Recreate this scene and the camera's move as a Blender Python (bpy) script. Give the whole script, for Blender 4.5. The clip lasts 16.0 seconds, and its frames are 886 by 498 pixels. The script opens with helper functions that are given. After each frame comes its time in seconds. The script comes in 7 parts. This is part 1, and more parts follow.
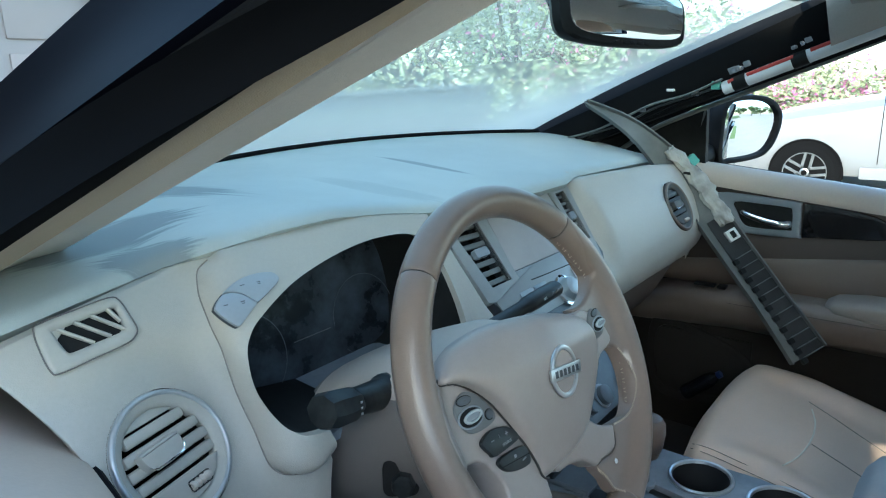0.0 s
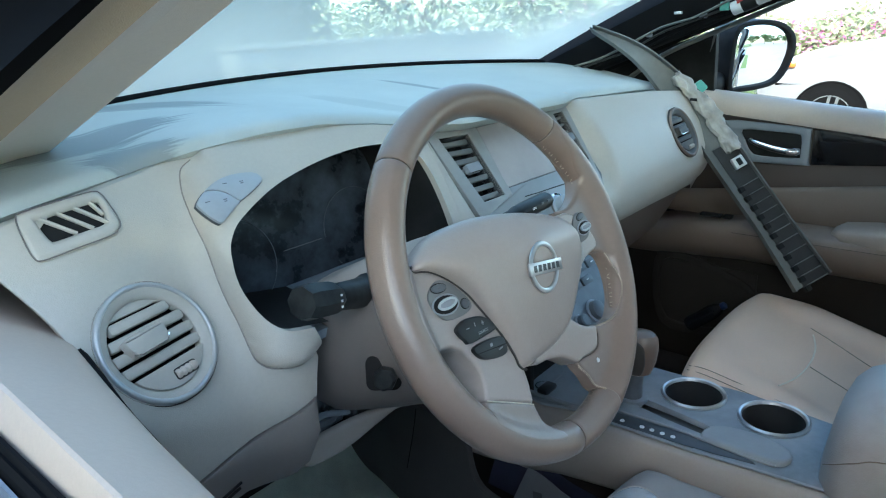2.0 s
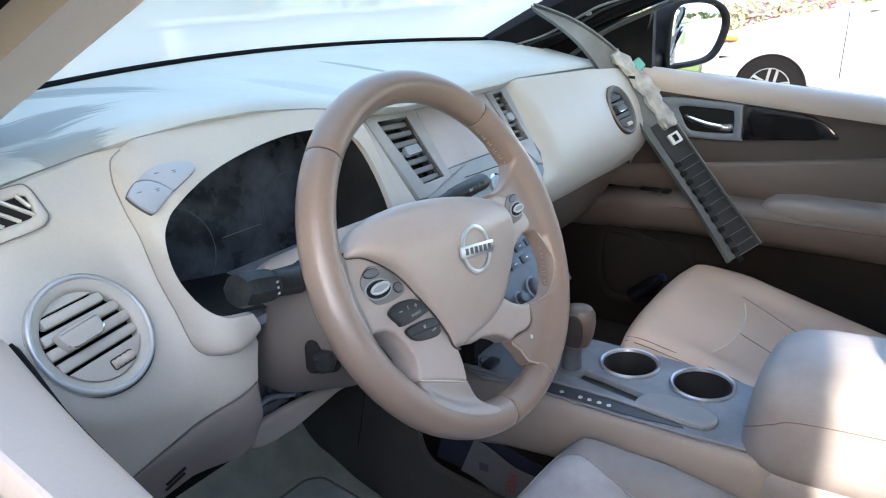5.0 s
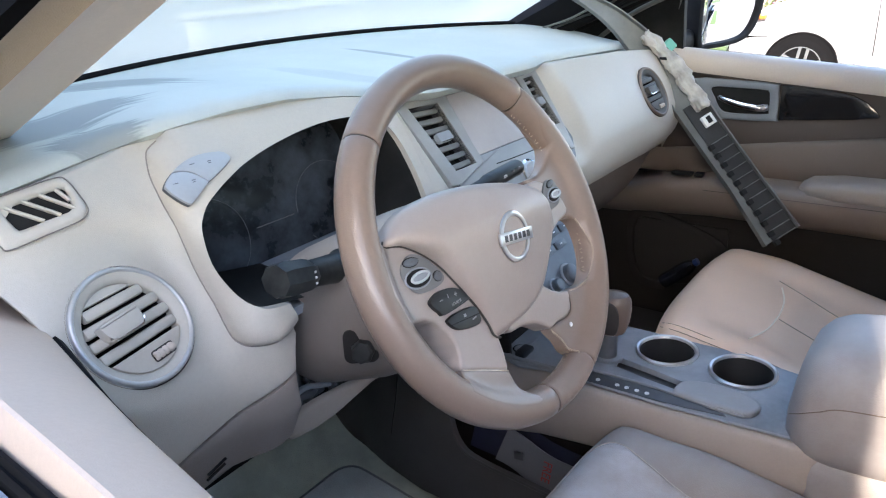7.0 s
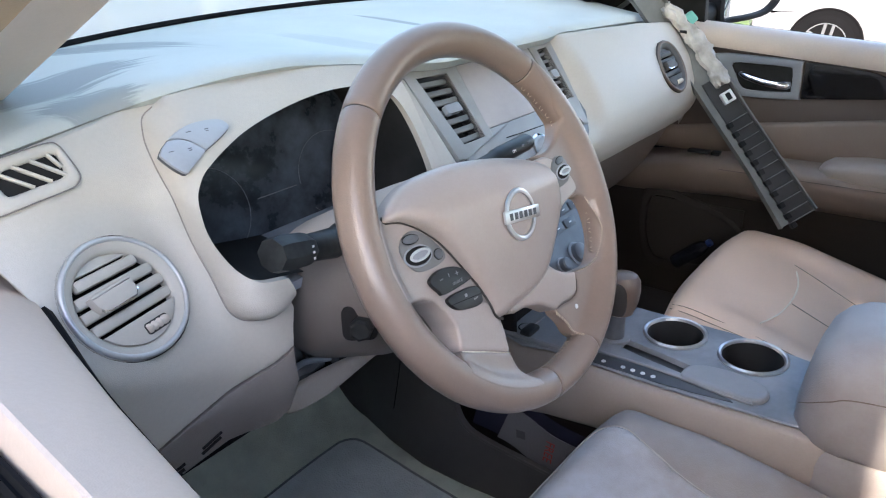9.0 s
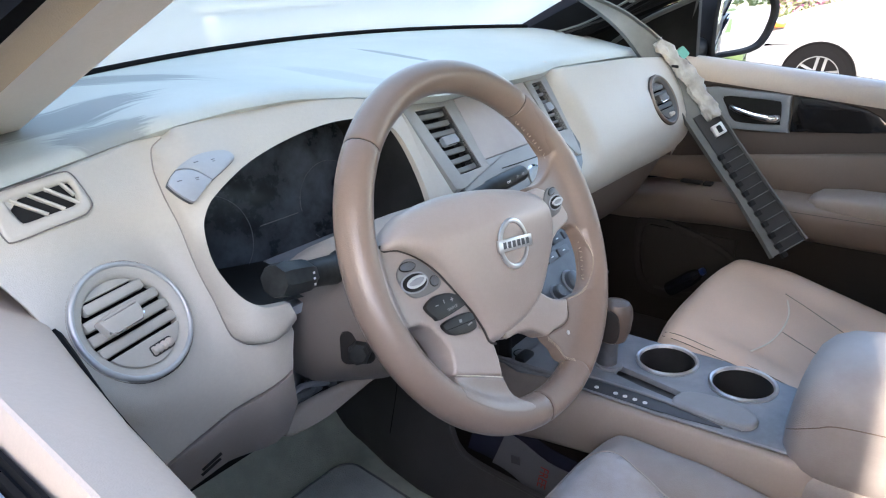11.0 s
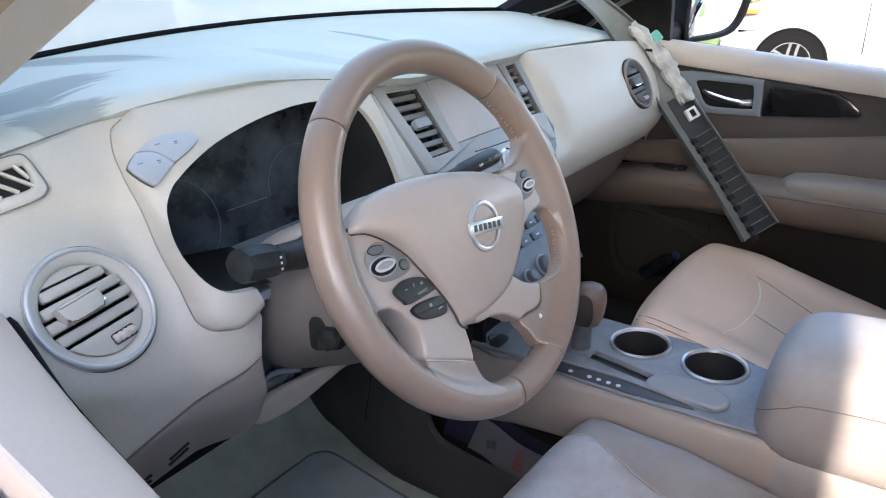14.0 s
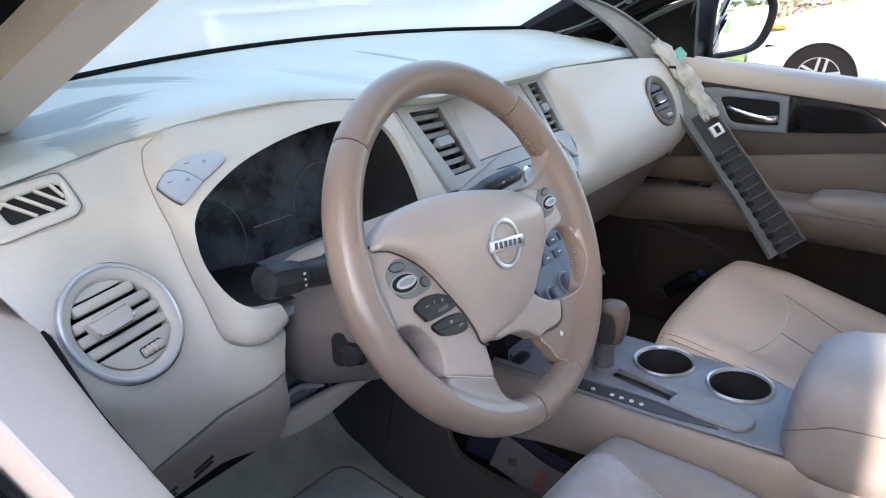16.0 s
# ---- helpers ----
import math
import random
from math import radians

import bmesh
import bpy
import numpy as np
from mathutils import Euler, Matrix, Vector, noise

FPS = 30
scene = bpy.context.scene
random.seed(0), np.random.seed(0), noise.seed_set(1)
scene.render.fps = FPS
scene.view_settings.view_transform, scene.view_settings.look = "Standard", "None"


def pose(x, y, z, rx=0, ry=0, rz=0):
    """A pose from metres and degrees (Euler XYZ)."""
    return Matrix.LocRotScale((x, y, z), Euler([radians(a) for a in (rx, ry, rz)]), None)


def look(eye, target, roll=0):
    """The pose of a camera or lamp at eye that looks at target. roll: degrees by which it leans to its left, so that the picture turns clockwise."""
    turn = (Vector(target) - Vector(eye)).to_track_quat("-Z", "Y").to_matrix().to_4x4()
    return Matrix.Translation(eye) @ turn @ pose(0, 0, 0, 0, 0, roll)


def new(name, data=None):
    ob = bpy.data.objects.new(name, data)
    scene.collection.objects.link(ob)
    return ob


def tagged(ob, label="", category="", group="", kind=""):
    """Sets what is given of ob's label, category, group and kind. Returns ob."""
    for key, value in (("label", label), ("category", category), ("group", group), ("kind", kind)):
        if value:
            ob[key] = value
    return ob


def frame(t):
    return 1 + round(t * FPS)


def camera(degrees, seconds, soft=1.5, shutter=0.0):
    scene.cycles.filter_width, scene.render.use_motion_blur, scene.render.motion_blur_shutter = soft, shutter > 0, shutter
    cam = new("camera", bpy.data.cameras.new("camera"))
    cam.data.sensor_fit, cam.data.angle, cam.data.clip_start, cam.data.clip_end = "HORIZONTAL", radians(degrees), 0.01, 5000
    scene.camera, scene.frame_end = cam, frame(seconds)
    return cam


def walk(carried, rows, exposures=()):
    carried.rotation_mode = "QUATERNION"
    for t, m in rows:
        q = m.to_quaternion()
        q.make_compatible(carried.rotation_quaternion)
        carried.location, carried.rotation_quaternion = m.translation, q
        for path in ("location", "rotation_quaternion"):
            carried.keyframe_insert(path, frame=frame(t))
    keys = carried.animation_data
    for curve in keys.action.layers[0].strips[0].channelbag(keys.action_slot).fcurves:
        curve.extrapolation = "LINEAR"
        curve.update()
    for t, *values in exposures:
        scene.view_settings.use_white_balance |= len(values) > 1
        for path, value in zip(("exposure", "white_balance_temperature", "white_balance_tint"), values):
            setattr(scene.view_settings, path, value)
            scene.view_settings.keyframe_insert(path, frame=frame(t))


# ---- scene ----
import itertools

cam = camera(66.94, 16.0, 1.15)
# seconds, eye x y z, yaw, pitch, roll; x to the passenger's side, y to the bonnet
ROWS = [
    (0.0, -0.9226, -0.3105, 1.3870, -51.50, -14.66, -1.81),
    (0.5, -0.9096, -0.3678, 1.3689, -50.98, -14.61, -1.84),
    (1.0, -0.9144, -0.3890, 1.3716, -51.46, -14.68, -1.92),
    (1.5, -0.9164, -0.3811, 1.3582, -51.81, -14.15, -2.09),
    (2.0, -0.9134, -0.3488, 1.3318, -49.70, -18.48, -2.53),
    (2.5, -0.9062, -0.3411, 1.3287, -47.83, -23.52, -2.44),
    (3.0, -0.9100, -0.3493, 1.3338, -47.74, -24.58, -1.91),
    (3.5, -0.8952, -0.3708, 1.3423, -50.09, -23.76, -2.56),
    (4.0, -0.9069, -0.3672, 1.3476, -52.60, -22.02, -2.32),
    (4.5, -0.9094, -0.3766, 1.3463, -53.58, -20.83, -2.48),
    (7.0, -0.9108, -0.3568, 1.3420, -51.38, -21.71, -4.08),
    (7.5, -0.8971, -0.3510, 1.3374, -49.90, -21.75, -4.07),
    (8.0, -0.8849, -0.3487, 1.3320, -50.44, -23.21, -3.55),
    (8.5, -0.8808, -0.3519, 1.3358, -50.89, -24.20, -3.06),
    (9.0, -0.8883, -0.3505, 1.3372, -50.13, -23.99, -3.17),
    (11.5, -0.9043, -0.3686, 1.3490, -50.60, -21.18, -2.55),
    (12.0, -0.9029, -0.3649, 1.3466, -50.61, -20.73, -2.55),
    (12.5, -0.9002, -0.3640, 1.3485, -50.54, -20.52, -2.63),
    (13.0, -0.8992, -0.3597, 1.3491, -50.42, -20.20, -2.59),
    (13.5, -0.8911, -0.3606, 1.3403, -51.10, -21.39, -2.47),
    (14.0, -0.8934, -0.3678, 1.3403, -52.37, -22.92, -2.28),
    (14.5, -0.9016, -0.3671, 1.3413, -51.58, -22.47, -2.70),
    (15.0, -0.9023, -0.3702, 1.3422, -50.61, -21.95, -2.96),
    (15.5, -0.8959, -0.3728, 1.3409, -50.31, -21.94, -3.05),
    (16.0, -0.8960, -0.3742, 1.3442, -50.19, -21.48, -2.92),
]
walk(cam, [(t, pose(x, y, z, 90 + pitch, 0, yaw) @ pose(0, 0, 0, 0, 0, roll)) for t, x, y, z, yaw, pitch, roll in ROWS],
     [(0.0, 2.36, 5650, -8), (1.8, 2.46, 5750, -7), (2.1, 2.72, 5800, -5), (2.5, 2.98, 5880, -2), (3.0, 3.05, 5950, 0), (6.0, 3.08, 6600, 12), (16.0, 3.08, 6600, 13)])

# ---- light ----
SUN_AZ, SUN_EL = radians(100), radians(32)     # from +y, turning left; height
world = bpy.data.worlds.new("world")
scene.world = world
world.use_nodes = True
wt = world.node_tree
sky = wt.nodes.new("ShaderNodeTexSky")
sky.sky_type, sky.sun_disc = "NISHITA", False
sky.sun_elevation, sky.sun_rotation = SUN_EL, -SUN_AZ
sky.air_density, sky.dust_density = 1.0, 1.5
wt.links.new(sky.outputs[0], wt.nodes["Background"].inputs[0])
wt.nodes["Background"].inputs[1].default_value = 0.15
sun = new("sun", bpy.data.lights.new("sun", "SUN"))
sun.data.energy, sun.data.angle, sun.data.color = 1.5, radians(0.55), (1.0, 0.86, 0.70)
sun_from = Vector((-math.sin(SUN_AZ) * math.cos(SUN_EL), math.cos(SUN_AZ) * math.cos(SUN_EL), math.sin(SUN_EL)))
sun.matrix_world = look(sun_from * 20, (0, 0, 0))


# ---- materials ----
def material(name, base, rough=0.5, metal=0.0, vary=0.12, scale=6.0, grain=0.0, grain_scale=900.0, dust=None, dust_scale=5.0,
             dust_amount=0.0, coat=0.0, spec=0.5, per_piece=0.0, speckle=0.025, dust_from=0.35, dust_low=0.3):
    """A surface with blotches at one scale, grain at another, and a film of dust that gathers in patches."""
    m = bpy.data.materials.new(name)
    m.use_nodes = True
    nt = m.node_tree
    b = nt.nodes["Principled BSDF"]
    co = nt.nodes.new("ShaderNodeTexCoord")
    n1 = nt.nodes.new("ShaderNodeTexNoise")
    n1.inputs["Scale"].default_value, n1.inputs["Detail"].default_value = scale, 5
    nt.links.new(co.outputs["Object"], n1.inputs["Vector"])
    mix = nt.nodes.new("ShaderNodeMix")
    mix.data_type = "RGBA"
    mix.inputs["A"].default_value = (*[c * (1 - vary) for c in base], 1)
    mix.inputs["B"].default_value = (*[min(1, c * (1 + vary)) for c in base], 1)
    nt.links.new(n1.outputs["Fac"], mix.inputs["Factor"])
    colour = mix.outputs["Result"]
    n3 = nt.nodes.new("ShaderNodeTexNoise")
    n3.inputs["Scale"].default_value, n3.inputs["Detail"].default_value = 260, 3
    nt.links.new(co.outputs["Object"], n3.inputs["Vector"])
    sp = nt.nodes.new("ShaderNodeMapRange")
    sp.inputs["From Min"].default_value, sp.inputs["From Max"].default_value = 0.3, 0.7
    sp.inputs["To Min"].default_value, sp.inputs["To Max"].default_value = 1 - speckle, 1 + speckle
    nt.links.new(n3.outputs["Fac"], sp.inputs["Value"])
    hv = nt.nodes.new("ShaderNodeHueSaturation")
    nt.links.new(sp.outputs["Result"], hv.inputs["Value"])
    nt.links.new(colour, hv.inputs["Color"])
    colour = hv.outputs["Color"]
    if per_piece:
        info = nt.nodes.new("ShaderNodeObjectInfo")
        hsv = nt.nodes.new("ShaderNodeHueSaturation")
        rng = nt.nodes.new("ShaderNodeMapRange")
        rng.inputs["To Min"].default_value, rng.inputs["To Max"].default_value = 1 - per_piece, 1 + per_piece
        nt.links.new(info.outputs["Random"], rng.inputs["Value"])
        nt.links.new(rng.outputs["Result"], hsv.inputs["Value"])
        nt.links.new(colour, hsv.inputs["Color"])
        colour = hsv.outputs["Color"]
    rough_out = None
    if dust_amount:
        n2 = nt.nodes.new("ShaderNodeTexNoise")
        n2.inputs["Scale"].default_value, n2.inputs["Detail"].default_value, n2.inputs["Roughness"].default_value = dust_scale, 8, 0.62
        nt.links.new(co.outputs["Object"], n2.inputs["Vector"])
        ramp = nt.nodes.new("ShaderNodeMapRange")
        ramp.inputs["From Min"].default_value, ramp.inputs["From Max"].default_value = dust_from, 0.7
        ramp.inputs["To Min"].default_value, ramp.inputs["To Max"].default_value = dust_amount * dust_low, dust_amount
        nt.links.new(n2.outputs["Fac"], ramp.inputs["Value"])
        mix2 = nt.nodes.new("ShaderNodeMix")
        mix2.data_type = "RGBA"
        nt.links.new(ramp.outputs["Result"], mix2.inputs["Factor"])
        nt.links.new(colour, mix2.inputs["A"])
        mix2.inputs["B"].default_value = (*(dust or (0.5, 0.5, 0.48)), 1)
        colour = mix2.outputs["Result"]
        r2 = nt.nodes.new("ShaderNodeMapRange")
        r2.inputs["To Min"].default_value, r2.inputs["To Max"].default_value = rough, min(1, rough + 0.35)
        nt.links.new(ramp.outputs["Result"], r2.inputs["Value"])
        rough_out = r2.outputs["Result"]
    nt.links.new(colour, b.inputs["Base Color"])
    b.inputs["Roughness"].default_value, b.inputs["Metallic"].default_value = rough, metal
    b.inputs["Specular IOR Level"].default_value = spec
    b.inputs["Coat Weight"].default_value, b.inputs["Coat Roughness"].default_value = coat, 0.06
    if rough_out:
        nt.links.new(rough_out, b.inputs["Roughness"])
    if grain:
        v = nt.nodes.new("ShaderNodeTexVoronoi")
        v.inputs["Scale"].default_value = grain_scale
        nt.links.new(co.outputs["Object"], v.inputs["Vector"])
        bump = nt.nodes.new("ShaderNodeBump")
        bump.inputs["Strength"].default_value, bump.inputs["Distance"].default_value = grain, 0.0006
        nt.links.new(v.outputs["Distance"], bump.inputs["Height"])
        nt.links.new(bump.outputs["Normal"], b.inputs["Normal"])
    return m


def wipe_marks(m, marks, colour):
    """Smears where the dust was wiped away: long blots with ragged ends, given by centre, half length, half width, turn and strength."""
    nt = m.node_tree
    b = nt.nodes["Principled BSDF"]
    co = nt.nodes.new("ShaderNodeTexCoord")
    last = b.inputs["Base Color"].links[0].from_socket
    for (cx, cy), hl, hw, turn, strength in marks:
        mp = nt.nodes.new("ShaderNodeMapping")
        mp.vector_type = "TEXTURE"
        mp.inputs["Location"].default_value = (cx, cy, 0)
        mp.inputs["Rotation"].default_value = (0, 0, radians(turn))
        mp.inputs["Scale"].default_value = (hl, hw, 1)
        nt.links.new(co.outputs["Object"], mp.inputs["Vector"])
        sep = nt.nodes.new("ShaderNodeSeparateXYZ")
        nt.links.new(mp.outputs[0], sep.inputs[0])
        flat = nt.nodes.new("ShaderNodeCombineXYZ")
        nt.links.new(sep.outputs[0], flat.inputs[0])
        nt.links.new(sep.outputs[1], flat.inputs[1])
        ln = nt.nodes.new("ShaderNodeVectorMath")
        ln.operation = "LENGTH"
        nt.links.new(flat.outputs[0], ln.inputs[0])
        stretch = nt.nodes.new("ShaderNodeMapping")
        stretch.inputs["Scale"].default_value = (0.9, 5.0, 1)
        nt.links.new(flat.outputs[0], stretch.inputs["Vector"])
        no = nt.nodes.new("ShaderNodeTexNoise")
        no.inputs["Scale"].default_value, no.inputs["Detail"].default_value, no.inputs["Roughness"].default_value = 1.3, 4, 0.6
        nt.links.new(stretch.outputs[0], no.inputs["Vector"])
        sm = nt.nodes.new("ShaderNodeMath")
        sm.operation = "MULTIPLY_ADD"
        nt.links.new(no.outputs["Fac"], sm.inputs[0])
        sm.inputs[1].default_value = 1.5
        nt.links.new(ln.outputs["Value"], sm.inputs[2])
        cut = nt.nodes.new("ShaderNodeMapRange")
        cut.inputs["From Min"].default_value, cut.inputs["From Max"].default_value = 1.45, 1.72
        cut.inputs["To Min"].default_value, cut.inputs["To Max"].default_value = strength, 0.0
        nt.links.new(sm.outputs[0], cut.inputs["Value"])
        mix = nt.nodes.new("ShaderNodeMix")
        mix.data_type = "RGBA"
        nt.links.new(cut.outputs["Result"], mix.inputs["Factor"])
        nt.links.new(last, mix.inputs["A"])
        mix.inputs["B"].default_value = (*colour, 1)
        last = mix.outputs["Result"]
    nt.links.new(last, b.inputs["Base Color"])


DUST = (0.62, 0.62, 0.60)
BEIGE = material("beige_vinyl", (0.50, 0.415, 0.345), 0.45, vary=0.06, grain=0.3, dust=DUST, dust_amount=0.14, dust_scale=4)
BEIGE_PALE = material("pale_beige_vinyl", (0.430, 0.383, 0.320), 0.45, vary=0.06, grain=0.28, dust=DUST, dust_amount=0.2)
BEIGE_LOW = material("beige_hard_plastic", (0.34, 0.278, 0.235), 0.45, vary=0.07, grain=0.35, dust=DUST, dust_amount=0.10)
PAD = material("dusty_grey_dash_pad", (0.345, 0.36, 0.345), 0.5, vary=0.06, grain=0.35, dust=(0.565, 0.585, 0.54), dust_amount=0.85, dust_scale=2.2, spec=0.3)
wipe_marks(PAD, [((-0.470, 0.575), 0.180, 0.048, 107, 0.85), ((-0.607, 0.395), 0.110, 0.050, -10, 0.9), ((-0.605, 0.313), 0.052, 0.028, -35, 0.75),
                 ((-0.016, 0.45), 0.110, 0.012, 92, 0.8), ((-0.22, 0.37), 0.13, 0.035, 100, 0.22)], (0.22, 0.235, 0.235))
LEATHER_RIM = material("brown_wheel_leather", (0.185, 0.132, 0.104), 0.27, vary=0.34, grain=0.18, grain_scale=900, dust=DUST, dust_amount=0.07)
LEATHER_HUB = material("beige_horn_pad", (0.295, 0.236, 0.206), 0.32, vary=0.07, grain=0.2, grain_scale=900, dust=(0.60, 0.62, 0.64), dust_amount=0.16, dust_scale=6)
LEATHER_WEB = material("pale_worn_wheel_leather", (0.205, 0.152, 0.126), 0.32, vary=0.15, grain=0.18, grain_scale=900, dust=DUST, dust_amount=0.14)
VENT_RING = material("dull_silver_vent_ring", (0.46, 0.46, 0.455), 0.28, 0.45, vary=0.06, dust=DUST, dust_amount=0.2, dust_scale=10)
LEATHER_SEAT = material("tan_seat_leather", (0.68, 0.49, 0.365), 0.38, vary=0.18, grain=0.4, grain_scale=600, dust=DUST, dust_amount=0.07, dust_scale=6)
# real dust, but its blue cast puts cool skylight into the next three leathers
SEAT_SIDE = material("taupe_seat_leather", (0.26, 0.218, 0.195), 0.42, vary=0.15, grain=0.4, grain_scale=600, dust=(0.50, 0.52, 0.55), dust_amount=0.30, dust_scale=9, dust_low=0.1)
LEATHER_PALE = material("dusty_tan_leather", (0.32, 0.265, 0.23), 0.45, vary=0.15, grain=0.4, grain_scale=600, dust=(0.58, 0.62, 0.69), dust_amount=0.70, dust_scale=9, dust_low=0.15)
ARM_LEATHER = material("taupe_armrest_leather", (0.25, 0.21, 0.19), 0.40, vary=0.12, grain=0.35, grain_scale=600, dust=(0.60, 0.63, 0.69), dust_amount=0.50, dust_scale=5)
ELBOW = material("greige_elbow_leather", (0.29, 0.24, 0.205), 0.5, vary=0.1, grain=0.3)
ARM_TAUPE = material("taupe_armrest_vinyl", (0.175, 0.138, 0.114), 0.5, vary=0.08, grain=0.3)
HANDLE_SILVER = material("dull_silver_surround", (0.20, 0.225, 0.255), 0.42, 0.3, vary=0.08, dust=(0.4, 0.42, 0.45), dust_amount=0.2, dust_scale=8)
# grey that already holds the shade on the house front
WALL_SHADED = material("shaded_grey_stucco", (0.20, 0.20, 0.185), 0.8, vary=0.08)
MACHINED = material("machined_alloy", (0.30, 0.31, 0.32), 0.35, 0.8, vary=0.05)
FRAME_PAINT = material("glossy_navy_frame_paint", (0.0035, 0.0038, 0.007), 0.45, vary=0.15, spec=0.03)
PILLAR_BEIGE = material("pale_beige_pillar_plastic", (0.66, 0.585, 0.50), 0.5, vary=0.06, grain=0.3, dust=DUST, dust_amount=0.12)
SEAL_DARK = material("deep_black_door_seal", (0.0040, 0.0040, 0.0045), 0.8, vary=0.3, spec=0.03)
PILLAR_PAINT = material("dull_navy_pillar_paint", (0.010, 0.009, 0.013), 0.35, vary=0.3, spec=0.02)
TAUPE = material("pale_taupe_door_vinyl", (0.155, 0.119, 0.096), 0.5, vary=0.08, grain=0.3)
FLANGE = material("yellowish_tan_vinyl", (0.40, 0.315, 0.215), 0.5, vary=0.08, grain=0.3)
SILL = material("dusty_beige_sill_vinyl", (0.52, 0.415, 0.335), 0.55, vary=0.06, grain=0.15, dust=(0.52, 0.45, 0.40), dust_amount=0.12, spec=0.15)
STALK = material("worn_black_stalk_plastic", (0.007, 0.008, 0.009), 0.42, vary=0.2, dust=(0.30, 0.32, 0.33), dust_amount=0.05, dust_scale=30)
DOOR_PAINT = material("dusty_navy_door_paint", (0.012, 0.014, 0.022), 0.45, vary=0.15, spec=0.25, dust=(0.20, 0.205, 0.22), dust_amount=0.5, dust_scale=18)
SEAL_BROWN = material("faded_brown_seal_rubber", (0.085, 0.072, 0.066), 0.7, vary=0.3, scale=40, spec=0.2, dust=(0.22, 0.20, 0.19), dust_amount=0.6, dust_scale=60)
GLASS_EDGE = material("dusty_glass_edge", (0.12, 0.135, 0.16), 0.5, vary=0.25, scale=50, dust=(0.34, 0.36, 0.40), dust_amount=0.6, dust_scale=50)
SLOT_GREY = material("dust_filled_glass_slot", (0.12, 0.135, 0.16), 0.7, vary=0.3, scale=60, spec=0.2, dust=(0.30, 0.325, 0.37), dust_amount=0.8, dust_scale=70)
BADGE = material("satin_chrome_badge", (0.60, 0.61, 0.63), 0.30, 0.85, vary=0.05)
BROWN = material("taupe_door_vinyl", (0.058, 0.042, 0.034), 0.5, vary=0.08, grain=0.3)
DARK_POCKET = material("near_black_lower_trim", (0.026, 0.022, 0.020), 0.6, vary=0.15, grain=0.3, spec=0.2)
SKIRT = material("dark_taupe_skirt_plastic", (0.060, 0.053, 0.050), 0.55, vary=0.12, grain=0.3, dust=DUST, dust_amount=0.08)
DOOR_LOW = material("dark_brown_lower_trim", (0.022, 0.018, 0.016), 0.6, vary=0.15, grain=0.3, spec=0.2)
CONTROL_SILVER = material("satin_grey_switch_strip", (0.27, 0.275, 0.275), 0.4, 0.2, vary=0.06, dust=DUST, dust_amount=0.2, dust_scale=9)
STACK_BEIGE = material("dusty_greige_stack_plastic", (0.215, 0.208, 0.200), 0.42, vary=0.07, dust=DUST, dust_amount=0.3, dust_scale=9)
VANE_SHADED = material("shaded_greige_vent_vane", (0.060, 0.057, 0.054), 0.5, vary=0.08, spec=0.2, dust=DUST, dust_amount=0.08, dust_scale=14)
SLAT_GREY = material("greige_vent_slat", (0.115, 0.112, 0.108), 0.45, vary=0.08, dust=DUST, dust_amount=0.15, dust_scale=14)
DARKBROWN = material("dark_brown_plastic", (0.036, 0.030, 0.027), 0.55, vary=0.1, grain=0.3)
SILVER = material("satin_silver_trim", (0.44, 0.46, 0.48), 0.38, 0.4, vary=0.06, dust=DUST, dust_amount=0.3, dust_scale=8)
# beige plastics with the shade under wheel and dash put into their colour
SHROUD = material("shaded_column_plastic", (0.145, 0.122, 0.110), 0.45, vary=0.08, grain=0.3, dust=DUST, dust_amount=0.08)
KNEE = material("shaded_knee_plastic", (0.225, 0.187, 0.168), 0.45, vary=0.07, grain=0.3, dust=DUST, dust_amount=0.08)
CONSOLE_TAUPE = material("taupe_console_plastic", (0.325, 0.277, 0.250), 0.45, vary=0.07, grain=0.3, dust=DUST, dust_amount=0.10)
SILVER_PLASTIC = material("silver_painted_plastic", (0.34, 0.36, 0.39), 0.4, 0.25, vary=0.05, dust=DUST, dust_amount=0.22, dust_scale=9)
LID_GREY = material("grey_dusty_plastic", (0.20, 0.21, 0.23), 0.45, vary=0.08, dust=(0.45, 0.46, 0.48), dust_amount=0.35, dust_scale=9)
GREYBLUE = material("dusty_dark_console_plastic", (0.085, 0.095, 0.112), 0.38, vary=0.2, dust=(0.44, 0.475, 0.53), dust_amount=0.58, dust_scale=9, dust_low=0.25)
# GREYBLUE darkened by the stack's shade; plain dark parts use it too
STACK_DARK = material("dusty_charcoal_panel_plastic", (0.055, 0.060, 0.068), 0.38, vary=0.2, dust=(0.36, 0.39, 0.44), dust_amount=0.22, dust_scale=14, dust_low=0.1)
KNOB_LEATHER = material("dark_brown_knob_leather", (0.125, 0.088, 0.068), 0.3, vary=0.15, grain=0.4, grain_scale=650)
WELL = material("dusty_black_cup_well", (0.014, 0.015, 0.018), 0.5, vary=0.2, dust=(0.25, 0.27, 0.30), dust_amount=0.05, dust_scale=16, spec=0.2)
TRAY = material("dusty_grey_tray", (0.20, 0.215, 0.235), 0.45, vary=0.12, dust=(0.42, 0.445, 0.48), dust_amount=0.45, dust_scale=12)
GATE = material("charcoal_gate_strip", (0.028, 0.032, 0.040), 0.4, vary=0.15, dust=(0.3, 0.32, 0.35), dust_amount=0.12, dust_scale=14)
CHROME = material("chrome", (0.85, 0.86, 0.88), 0.08, 1.0, vary=0.02)
